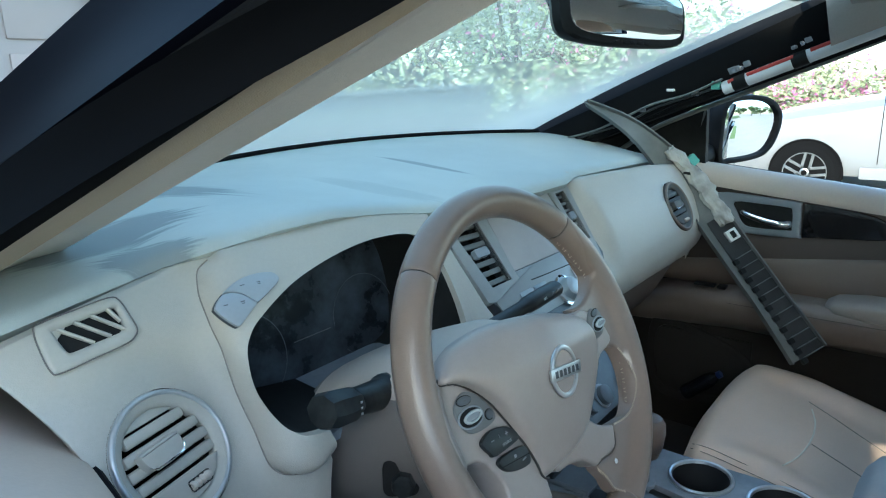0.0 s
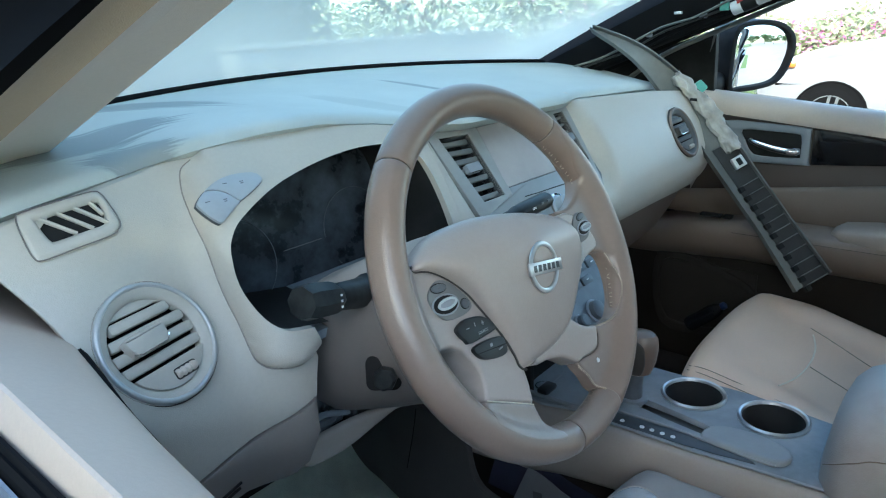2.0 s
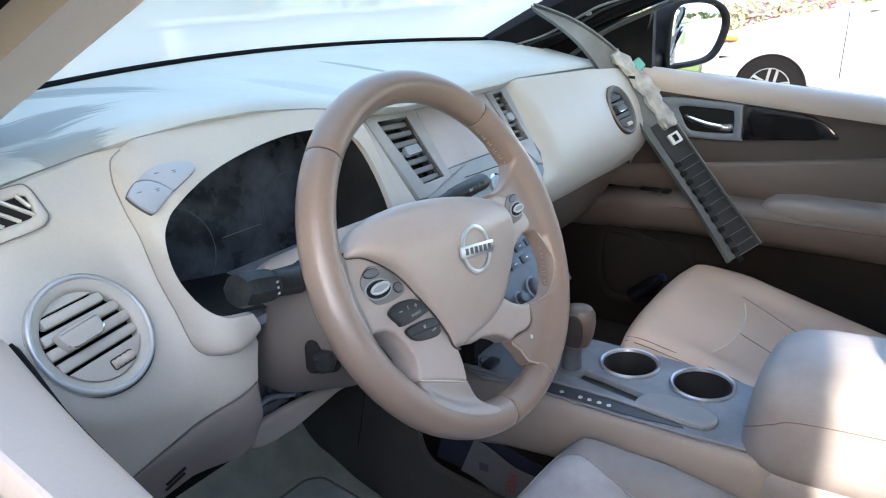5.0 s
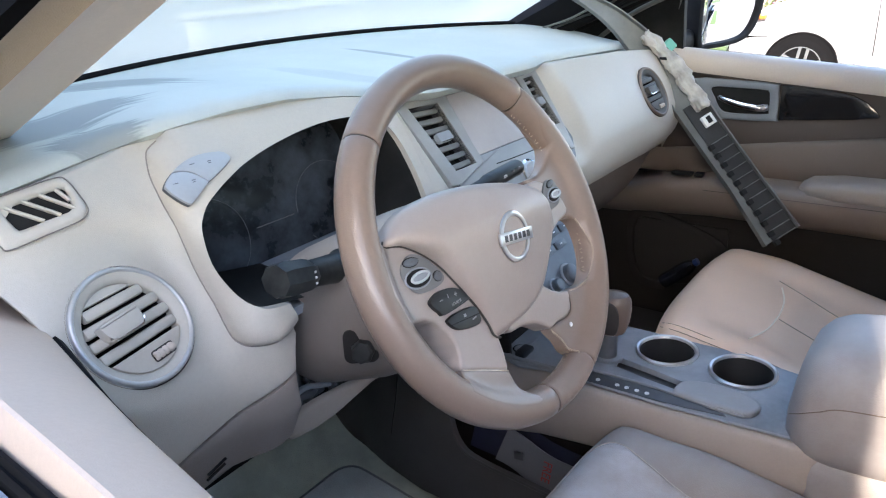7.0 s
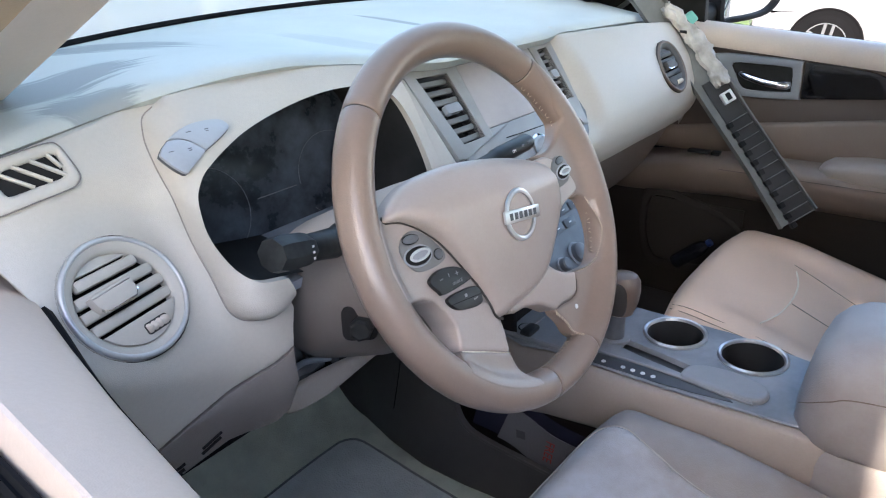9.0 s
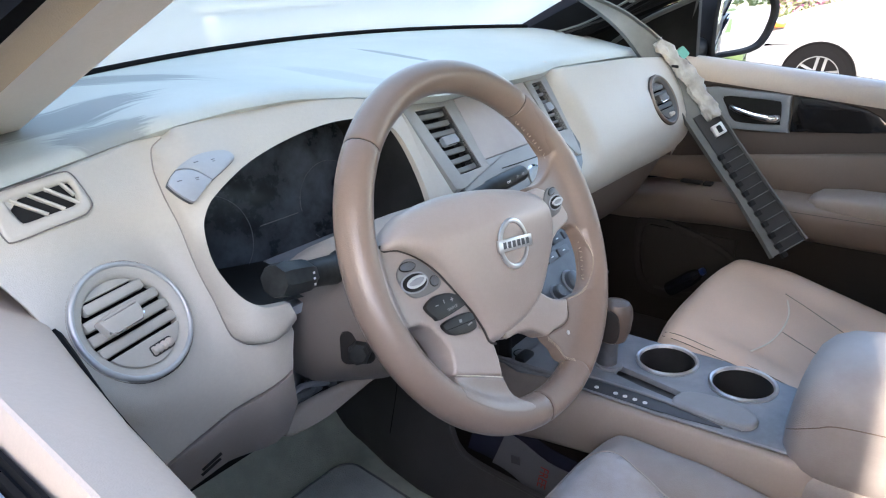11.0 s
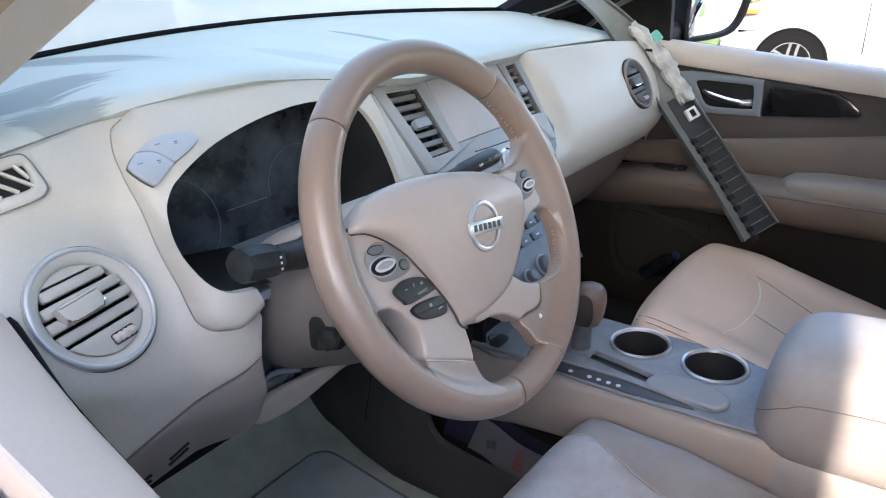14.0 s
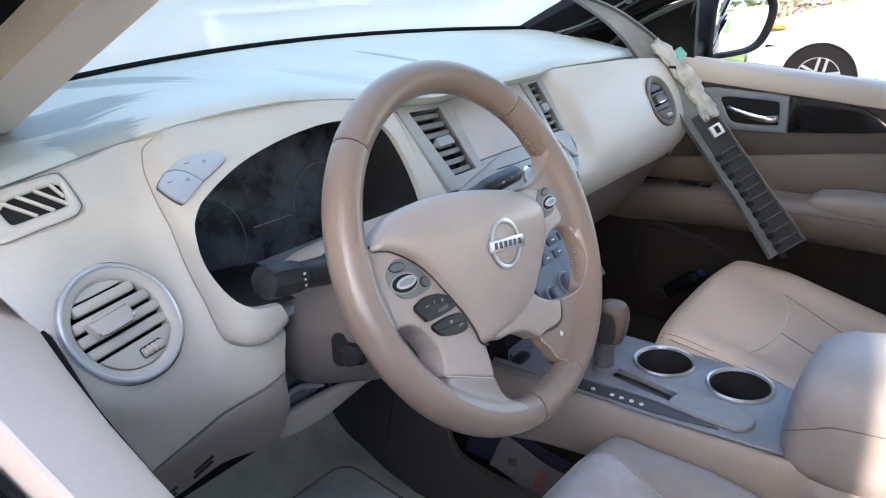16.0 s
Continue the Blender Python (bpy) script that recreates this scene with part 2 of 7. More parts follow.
BLACK = material("black_plastic", (0.006, 0.006, 0.0065), 0.5, vary=0.2, spec=0.10, dust=DUST, dust_amount=0.03, dust_scale=12)
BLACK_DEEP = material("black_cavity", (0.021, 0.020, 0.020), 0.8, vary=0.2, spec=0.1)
RUBBER = material("black_rubber_seal", (0.011, 0.011, 0.012), 0.8, vary=0.2, spec=0.03)
GLOSS_BLACK = material("piano_black_panel", (0.01, 0.009, 0.009), 0.12, vary=0.1, coat=0.6)
CLUSTER = material("dusty_black_instrument_glass", (0.005, 0.006, 0.007), 0.25, vary=0.2, spec=0.15, dust=(0.26, 0.30, 0.36), dust_amount=0.36, dust_scale=11, dust_from=0.36, dust_low=0.05)
SCREEN = material("dusty_grey_screen", (0.28, 0.255, 0.25), 0.4, vary=0.05, spec=0.3, dust=(0.55, 0.50, 0.485), dust_amount=0.7, dust_scale=4)
PAINT = material("dark_navy_car_paint", (0.006, 0.008, 0.016), 0.2, vary=0.1, spec=0.2, coat=0.12)
CARPET = material("dusty_grey_green_carpet", (0.42, 0.45, 0.38), 0.95, vary=0.25, scale=14, grain=1.0, grain_scale=400, dust=(0.80, 0.84, 0.70), dust_amount=0.95, dust_scale=7)
MAT_DARK = material("dusty_floor_mat", (0.40, 0.435, 0.425), 0.95, vary=0.3, scale=30, grain=1.0, grain_scale=300, dust=(0.84, 0.88, 0.86), dust_amount=0.9, dust_scale=3.5)
MAT_EDGE = material("dark_mat_binding", (0.19, 0.205, 0.195), 0.9, vary=0.2, grain=0.6, grain_scale=500, dust=DUST, dust_amount=0.2)
HEADLINER = material("grey_headliner_cloth", (0.40, 0.38, 0.35), 0.9, vary=0.05, grain=0.4, grain_scale=500)
TRIM_GREY = material("grey_green_plastic_trim", (0.085, 0.092, 0.087), 0.5, vary=0.12, dust=DUST, dust_amount=0.16, dust_scale=12)
TRIM_BLACK = material("dusty_black_trim_back", (0.010, 0.010, 0.0105), 0.5, vary=0.2, dust=(0.22, 0.22, 0.22), dust_amount=0.10, dust_scale=14)
FOAM = material("white_foam_wadding", (0.38, 0.36, 0.325), 0.35, vary=0.85, scale=30, grain=0.8, grain_scale=160)
MINT = material("mint_green_clip", (0.14, 0.42, 0.34), 0.5, vary=0.05)
WHITE_CLIP = material("white_plastic", (0.75, 0.74, 0.72), 0.5, vary=0.05)
RED = material("red_stitch_tape", (0.42, 0.05, 0.04), 0.6, vary=0.1)
AIRBAG = material("pale_airbag_fabric", (0.62, 0.65, 0.68), 0.7, vary=0.08, grain=0.5, grain_scale=500)
POD = material("dusty_grey_brown_pod", (0.098, 0.094, 0.094), 0.45, vary=0.1, dust=DUST, dust_amount=0.15, dust_scale=14)
THREAD = material("tan_waxed_thread", (0.42, 0.355, 0.28), 0.8, vary=0.1)
STALK_WORN = material("worn_grey_black_stalk_plastic", (0.010, 0.011, 0.012), 0.45, vary=0.2, spec=0.25, dust=(0.22, 0.24, 0.24), dust_amount=0.14, dust_scale=30, dust_low=0.0)
PIPING = material("greige_seat_piping", (0.36, 0.31, 0.27), 0.6, vary=0.1, dust=DUST, dust_amount=0.2)
STITCH = material("cream_thread", (0.74, 0.68, 0.58), 0.8, vary=0.1)
PAPER = material("white_printed_paper", (0.19, 0.19, 0.21), 0.6, vary=0.1)
PAPER_BLUE = material("dark_blue_print", (0.022, 0.022, 0.05), 0.5, vary=0.3, scale=30)
PRINT_RED = material("red_print", (0.45, 0.06, 0.05), 0.6)
PRINT_GREY = material("grey_print", (0.10, 0.10, 0.11), 0.6)
PRINT_DIM = material("faded_print", (0.22, 0.22, 0.22), 0.6)
PRINT_WHITE = material("white_print", (0.7, 0.7, 0.7), 0.6)
PLASTIC_CLEAR = material("clear_blue_bottle", (0.008, 0.010, 0.016), 0.15, vary=0.2)
CAR_WHITE = material("white_car_paint", (0.26, 0.265, 0.28), 0.2, vary=0.03, coat=0.5)
TYRE = material("tyre_rubber", (0.006, 0.006, 0.0065), 0.9, vary=0.2, spec=0.05)
AMBER = material("amber_lens", (0.55, 0.16, 0.03), 0.2)
CONCRETE = material("pale_concrete_drive", (0.29, 0.28, 0.255), 0.85, vary=0.12, scale=2, grain=0.5, grain_scale=120)
STUCCO = material("pale_pink_stucco", (0.46, 0.38, 0.335), 0.9, vary=0.06, scale=2, grain=0.8, grain_scale=90)
STUCCO_WHITE = material("white_stucco", (0.74, 0.72, 0.68), 0.9, vary=0.05, scale=2, grain=0.8, grain_scale=90)
STUCCO_TAN = material("tan_stucco", (0.36, 0.29, 0.24), 0.9, vary=0.08, scale=2, grain=0.8, grain_scale=90)
ROOF = material("brown_roof_tile", (0.22, 0.14, 0.11), 0.8, vary=0.2)
LEAF = material("green_leaves", (0.12, 0.17, 0.06), 0.5, vary=0.5, scale=1.6)
LEAF_PALE = material("pale_green_leaves", (0.36, 0.40, 0.24), 0.5, vary=0.45, scale=2.0)
PINK = material("pink_bougainvillea", (0.66, 0.24, 0.45), 0.6, vary=0.25, scale=3)
BARK = material("grey_bark", (0.16, 0.125, 0.095), 0.9, vary=0.3, scale=8, grain=1, grain_scale=60)
GRASS = material("lawn", (0.10, 0.16, 0.045), 0.9, vary=0.4, scale=4)


def glass(name, tint, haze=0.0, haze_colour=(0.7, 0.74, 0.74), gloss=0.045, haze_scale=3.0, top_z=0.0, low_z=0.0, high=0.0):
    """Thin glass: clear with a gloss at flat angles, and a film of dust, thick at low_z and gone at top_z, that scatters light."""
    m = bpy.data.materials.new(name)
    m.use_nodes = True
    nt = m.node_tree
    nt.nodes.clear()
    out = nt.nodes.new("ShaderNodeOutputMaterial")
    tr = nt.nodes.new("ShaderNodeBsdfTransparent")
    tr.inputs[0].default_value = (*tint, 1)
    gl = nt.nodes.new("ShaderNodeBsdfGlossy")
    gl.inputs["Roughness"].default_value = 0.02
    lw = nt.nodes.new("ShaderNodeLayerWeight")
    lw.inputs[0].default_value = 0.5
    pw = nt.nodes.new("ShaderNodeMath")
    pw.operation = "POWER"
    nt.links.new(lw.outputs["Facing"], pw.inputs[0])
    pw.inputs[1].default_value = 5.0
    fr = nt.nodes.new("ShaderNodeMapRange")
    fr.inputs["To Min"].default_value, fr.inputs["To Max"].default_value = gloss, 1.0
    nt.links.new(pw.outputs[0], fr.inputs["Value"])
    mix = nt.nodes.new("ShaderNodeMixShader")
    nt.links.new(fr.outputs[0], mix.inputs[0])
    nt.links.new(tr.outputs[0], mix.inputs[1])
    nt.links.new(gl.outputs[0], mix.inputs[2])
    last = mix
    if haze:
        tl = nt.nodes.new("ShaderNodeBsdfTranslucent")
        tl.inputs[0].default_value = (*haze_colour, 1)
        df = nt.nodes.new("ShaderNodeBsdfDiffuse")
        df.inputs[0].default_value = (*haze_colour, 1)
        half = nt.nodes.new("ShaderNodeMixShader")
        half.inputs[0].default_value = 0.35
        nt.links.new(tl.outputs[0], half.inputs[1])
        nt.links.new(df.outputs[0], half.inputs[2])
        co = nt.nodes.new("ShaderNodeTexCoord")
        no = nt.nodes.new("ShaderNodeTexNoise")
        no.inputs["Scale"].default_value, no.inputs["Detail"].default_value = haze_scale, 6
        nt.links.new(co.outputs["Object"], no.inputs["Vector"])
        sep = nt.nodes.new("ShaderNodeSeparateXYZ")
        nt.links.new(co.outputs["Object"], sep.inputs[0])
        mp = nt.nodes.new("ShaderNodeMapRange")
        mp.inputs["From Min"].default_value, mp.inputs["From Max"].default_value = low_z, top_z
        mp.inputs["To Min"].default_value, mp.inputs["To Max"].default_value = 1.0, high
        side = nt.nodes.new("ShaderNodeMapRange")
        side.inputs["From Min"].default_value, side.inputs["From Max"].default_value = 0.36, 0.66
        side.inputs["To Min"].default_value, side.inputs["To Max"].default_value = 0.0, 0.7
        side.interpolation_type = "SMOOTHSTEP"
        nt.links.new(sep.outputs["X"], side.inputs["Value"])
        mp.interpolation_type = "SMOOTHSTEP"
        nt.links.new(sep.outputs["Z"], mp.inputs["Value"])
        add = nt.nodes.new("ShaderNodeMath")
        add.operation = "MULTIPLY_ADD"
        nt.links.new(no.outputs["Fac"], add.inputs[0])
        add.inputs[1].default_value = 0.25
        both = nt.nodes.new("ShaderNodeMath")
        both.operation = "ADD"
        nt.links.new(mp.outputs["Result"], both.inputs[0])
        nt.links.new(side.outputs["Result"], both.inputs[1])
        nt.links.new(both.outputs[0], add.inputs[2])
        mul = nt.nodes.new("ShaderNodeMath")
        mul.operation, mul.use_clamp = "MULTIPLY", True
        nt.links.new(add.outputs[0], mul.inputs[0])
        mul.inputs[1].default_value = haze
        mix2 = nt.nodes.new("ShaderNodeMixShader")
        nt.links.new(mul.outputs[0], mix2.inputs[0])
        nt.links.new(mix.outputs[0], mix2.inputs[1])
        nt.links.new(half.outputs[0], mix2.inputs[2])
        last = mix2
    nt.links.new(last.outputs[0], out.inputs[0])
    return m


WINDSHIELD = glass("dusty_windshield_glass", (0.82, 0.94, 0.91), 0.62, (0.69, 0.665, 0.55), top_z=1.42, low_z=1.25, high=0.35)
MIRROR = material("mirror_glass", (0.88, 0.9, 0.9), 0.01, 1.0, vary=0.0)


# ---- mesh helpers ----
def thing(name, at, label, category, group="", kind=""):
    ob = new(name)
    ob.location = at
    ob.empty_display_size = 0.05
    return tagged(ob, label, category, group, kind)


def part(name, bm, mat, parent=None, label="", sharp=35):
    me = bpy.data.meshes.new(name)
    bmesh.ops.recalc_face_normals(bm, faces=bm.faces)
    bm.to_mesh(me)
    bm.free()
    me.materials.append(mat)
    me.polygons.foreach_set("use_smooth", [True] * len(me.polygons))
    me.set_sharp_from_angle(angle=radians(sharp))
    ob = new(name, me)
    if parent is not None:
        ob.parent = parent
        if parent.type == "EMPTY":
            ob.matrix_parent_inverse = Matrix.Translation(-parent.location)
    return tagged(ob, label)


def merge(*bms):
    out = bmesh.new()
    for b in bms:
        me = bpy.data.meshes.new("tmp")
        b.to_mesh(me)
        b.free()
        out.from_mesh(me)
        bpy.data.meshes.remove(me)
    return out


def rbox(centre, size, r=0.004, seg=2, m=None):
    bm = bmesh.new()
    bmesh.ops.create_cube(bm, size=1, matrix=Matrix.Translation(centre) @ Matrix.Diagonal((*size, 1)))
    if r:
        bmesh.ops.bevel(bm, geom=list(bm.edges), offset=min(r, 0.49 * min(size)), segments=seg, profile=0.5, affect="EDGES")
    if m is not None:
        bm.transform(m)
    return bm


def loft(rings, caps=True, closed=True):
    bm = bmesh.new()
    vs = [[bm.verts.new(p) for p in ring] for ring in rings]
    n = len(rings[0])
    for a, b in zip(vs, vs[1:]):
        for i in range(n if closed else n - 1):
            j = (i + 1) % n
            bm.faces.new((a[i], a[j], b[j], b[i]))
    if caps:
        bm.faces.new(vs[0][::-1])
        bm.faces.new(vs[-1])
    return bm


def tube(path, radius, n=12, caps=True, flat=1.0, up=(0, 0, 1), loop=False):
    """A tube along path; radius one number or one a point; flat squeezes it across up."""
    path = [Vector(p) for p in path]
    k = len(path)
    rings = []
    for i, p in enumerate(path):
        if loop:
            d = (path[(i + 1) % k] - path[i - 1]).normalized()
        else:
            d = (path[min(i + 1, k - 1)] - path[max(i - 1, 0)]).normalized()
        s = d.cross(Vector(up))
        s = s.normalized() if s.length > 1e-4 else Vector((1, 0, 0))
        u = s.cross(d).normalized()
        r = radius[i] if isinstance(radius, (list, tuple)) else radius
        rings.append([p + r * (math.cos(a) * s + flat * math.sin(a) * u) for a in [2 * math.pi * j / n for j in range(n)]])
    if loop:
        rings.append(rings[0])
        bm = loft(rings, caps=False)
        bmesh.ops.remove_doubles(bm, verts=bm.verts, dist=1e-6)
        return bm
    return loft(rings, caps)


def revolve(profile, m, n=40):
    """profile: (radius, height) pairs, turned about the z axis of m."""
    rings = [[m @ Vector((r * math.cos(a), r * math.sin(a), h)) for a in [2 * math.pi * j / n for j in range(n)]] for r, h in profile]
    bm = loft(rings, caps=False)
    # only ends that come to a point are closed
    bm.verts.ensure_lookup_table()
    if profile[0][0] <= 0.011:
        bm.faces.new([bm.verts[i] for i in range(n)][::-1])
    if profile[-1][0] <= 0.011:
        k = n * (len(profile) - 1)
        bm.faces.new([bm.verts[k + i] for i in range(n)])
    return bm


def spline(pts, n=8, closed=False):
    """Points of a smooth curve through pts."""
    pts = [Vector(p) for p in pts]
    k = len(pts)
    out = []
    for i in range(k if closed else k - 1):
        if closed:
            p0, p1, p2, p3 = pts[i - 1], pts[i], pts[(i + 1) % k], pts[(i + 2) % k]
        else:
            p0, p1, p2, p3 = pts[max(i - 1, 0)], pts[i], pts[i + 1], pts[min(i + 2, k - 1)]
        for j in range(n):
            t = j / n
            out.append(0.5 * (2 * p1 + (p2 - p0) * t + (2 * p0 - 5 * p1 + 4 * p2 - p3) * t * t + (3 * p1 - p0 - 3 * p2 + p3) * t ** 3))
    if not closed:
        out.append(pts[-1])
    return out


def lerp(x, xs, ys):
    return float(np.interp(x, xs, ys))


def step(a, b, x):
    t = min(1.0, max(0.0, (x - a) / (b - a)))
    return t * t * (3 - 2 * t)


def inside(p, poly):
    hit = False
    for i in range(len(poly)):
        a, b = poly[i - 1], poly[i]
        if (a[1] > p[1]) != (b[1] > p[1]) and p[0] < (b[0] - a[0]) * (p[1] - a[1]) / (b[1] - a[1]) + a[0]:
            hit = not hit
    return hit


def finer(poly, gap):
    """The same outline with points no further apart than gap."""
    out = []
    for i, a in enumerate(poly):
        b = poly[(i + 1) % len(poly)]
        n = max(1, math.ceil(math.hypot(b[0] - a[0], b[1] - a[1]) / gap))
        out += [(a[0] + (b[0] - a[0]) * k / n, a[1] + (b[1] - a[1]) * k / n) for k in range(n)]
    return out


def skin(outline, holes, f, grid, thick, bevel=0.0):
    """A shell over the flat outline with holes, laid on the surface f(u, v), with thickness along thick."""
    from mathutils.geometry import delaunay_2d_cdt
    outline = finer(outline, max(grid, 6 * bevel))
    vs, es = [], []
    for loop in (outline, *holes):
        k = len(vs)
        vs += [Vector((p[0], p[1])) for p in loop]
        es += [(k + i, k + (i + 1) % len(loop)) for i in range(len(loop))]
    us, ws = [p[0] for p in outline], [p[1] for p in outline]
    for i in range(int((max(us) - min(us)) / grid) + 1):
        for j in range(int((max(ws) - min(ws)) / grid) + 1):
            p = (min(us) + (i + 0.5 * (j % 2)) * grid, min(ws) + (j + 0.3) * grid)
            if inside(p, outline) and not any(inside(p, h) for h in holes):
                vs.append(Vector(p))
    v2, _, faces, *_ = delaunay_2d_cdt(vs, es, [], 0, 1e-6)
    bm = bmesh.new()
    top = [bm.verts.new(f(p.x, p.y)) for p in v2]
    low = [bm.verts.new(Vector(f(p.x, p.y)) + Vector(thick)) for p in v2]
    count = {}
    for fc in faces:
        c = sum((v2[i] for i in fc), Vector((0, 0))) / len(fc)
        if not inside(c, outline) or any(inside(c, h) for h in holes):
            continue
        bm.faces.new([top[i] for i in fc])
        bm.faces.new([low[i] for i in reversed(fc)])
        for a, b in zip(fc, (*fc[1:], fc[0])):
            count[(a, b)] = count.get((a, b), 0) + 1
    rim = []
    for a, b in count:
        if (b, a) not in count:
            bm.faces.new((top[b], top[a], low[a], low[b]))
            rim.append((a, b))
    loose = [v for v in bm.verts if not v.link_faces]
    bmesh.ops.delete(bm, geom=loose, context="VERTS")
    if bevel:
        es = [e for a, b in rim if (e := bm.edges.get((top[a], top[b])))]
        bmesh.ops.bevel(bm, geom=es, offset=bevel, segments=2, profile=0.5, affect="EDGES")
    return bm


def gap_to(p, path, closed=True):
    """The distance from p to an outline or an open line."""
    a = np.array(path)
    b = np.roll(a, -1, 0)
    if not closed:
        a, b = a[:-1], b[:-1]
    d = b - a
    t = np.clip(((np.array(p) - a) * d).sum(1) / np.maximum((d * d).sum(1), 1e-12), 0, 1)
    return float(np.sqrt((((a + t[:, None] * d) - np.array(p)) ** 2).sum(1)).min())


def pillow(outline, m, height, r, depth, grid):
    """A moulded piece in the plane of m: height(u, v) over the outline, its edge rounded by r, its sides down to depth."""
    from mathutils.geometry import delaunay_2d_cdt
    line = finer(outline, grid)
    n = len(line)
    vs = [Vector(p) for p in line]
    for k in (0.12, 0.35, 0.7, 1.1):
        for i in range(n):
            d = Vector(line[(i + 1) % n]) - Vector(line[i - 1])
            d = Vector((-d.y, d.x)).normalized() * (r * k)
            for q in (Vector(line[i]) + d, Vector(line[i]) - d):
                if inside(q, line) and gap_to(q, line) > 0.8 * r * k:
                    vs.append(q)
    us, ws = [p[0] for p in line], [p[1] for p in line]
    for i in range(int((max(us) - min(us)) / grid) + 1):
        for j in range(int((max(ws) - min(ws)) / grid) + 1):
            q = Vector((min(us) + (i + 0.5 * (j % 2)) * grid, min(ws) + (j + 0.3) * grid))
            if inside(q, line) and gap_to(q, line) > 1.25 * r:
                vs.append(q)
    v2, _, faces, *_ = delaunay_2d_cdt(vs, [(i, (i + 1) % n) for i in range(n)], [], 0, 1e-6)
    bm = bmesh.new()
    top = []
    for p in v2:
        d = min(r, gap_to(p, line))
        top.append(bm.verts.new(m @ Vector((p.x, p.y, height(p.x, p.y) - r + math.sqrt(max(0.0, r * r - (r - d) ** 2))))))
    count = {}
    for fc in faces:
        if inside(sum((v2[i] for i in fc), Vector((0, 0))) / len(fc), line):
            bm.faces.new([top[i] for i in fc])
            for p, q in zip(fc, (*fc[1:], fc[0])):
                count[(p, q)] = 1
    low = {}
    for p, q in list(count):
        if (q, p) not in count:
            for i in (p, q):
                if i not in low:
                    low[i] = bm.verts.new(m @ Vector((v2[i].x, v2[i].y, depth)))
            bm.faces.new((top[q], top[p], low[p], low[q]))
    bmesh.ops.delete(bm, geom=[v for v in bm.verts if not v.link_faces], context="VERTS")
    return bm


def plate(poly, m, depth, bevel=0.001, seg=2):
    """A flat outline given in the plane of m, raised from 0 to depth along its z, with rounded edges."""
    bm = bmesh.new()
    f = bm.faces.new([bm.verts.new((p[0], p[1], 0)) for p in poly])
    r = bmesh.ops.extrude_face_region(bm, geom=[f])
    vs = [v for v in r["geom"] if isinstance(v, bmesh.types.BMVert)]
    bmesh.ops.translate(bm, vec=(0, 0, depth), verts=vs)
    if bevel:
        es = [e for e in bm.edges if all(v in vs for v in e.verts)]
        bmesh.ops.bevel(bm, geom=es, offset=bevel, segments=seg, profile=0.5, affect="EDGES")
    bm.transform(m)
    return bm


def round_rect(cx, cy, w, h, r, n=4):
    out = []
    for sx, sy, a0 in ((1, 1, 0), (-1, 1, 90), (-1, -1, 180), (1, -1, 270)):
        for i in range(n + 1):
            a = radians(a0 + 90 * i / n)
            out.append((cx + sx * (w / 2 - r) + r * math.cos(a), cy + sy * (h / 2 - r) + r * math.sin(a)))
    return out


def smooth2(pts, n=5, closed=True):
    return [(p.x, p.y) for p in spline([(a, b, 0) for a, b in pts], n, closed)]


def frame_of(origin, x, y):
    x, y = Vector(x).normalized(), Vector(y).normalized()
    z = x.cross(y).normalized()
    y = z.cross(x)
    return Matrix.Translation(origin) @ Matrix((x, y, z)).transposed().to_4x4()


def writing(name, body, size, m, mat, parent):
    cu = bpy.data.curves.new(name, "FONT")
    cu.body, cu.size, cu.align_x, cu.align_y, cu.extrude = body, size, "CENTER", "CENTER", 0.0002
    tmp = bpy.data.objects.new("tmp", cu)
    me = bpy.data.meshes.new_from_object(tmp)
    bpy.data.objects.remove(tmp)
    bm = bmesh.new()
    bm.from_mesh(me)
    bpy.data.meshes.remove(me)
    bm.transform(m)
    return part(name, bm, mat, parent)


# ---- the outdoors ----
def ground_z(x, y):
    return 0.228 * step(1.4, 4.0, x)


def build_ground():
    xs = [-400, -120, -40, -15, -6, -3, 0, 1.4, 1.8, 2.2, 2.6, 3.0, 3.5, 4.0, 6, 9, 15, 40, 120, 400]
    ys = [-400, -120, -40, -15, -6, -3, 0, 3, 6, 9, 15, 40, 120, 400]
    bm = loft([[(x, y, ground_z(x, y)) for x in xs] for y in ys], caps=False, closed=False)
    tagged(part("ground", bm, CONCRETE), "pale concrete driveway running up to the house", "ground", kind="structure")
    lawn = bmesh.new()
    for x0, x1, y0, y1 in ((7.6, 30, -8, 30), (3.2, 7.6, 4.2, 30), (1.3, 40, -9.5, -4.2), (-90, 90, -110, -29)):
        lawn.faces.new([lawn.verts.new((x, y, ground_z(x, y) + 0.006)) for x, y in ((x0, y0), (x1, y0), (x1, y1), (x0, y1))])
    tagged(part("lawn", lawn, GRASS), "mown green lawn beside the driveway", "lawn", kind="structure")


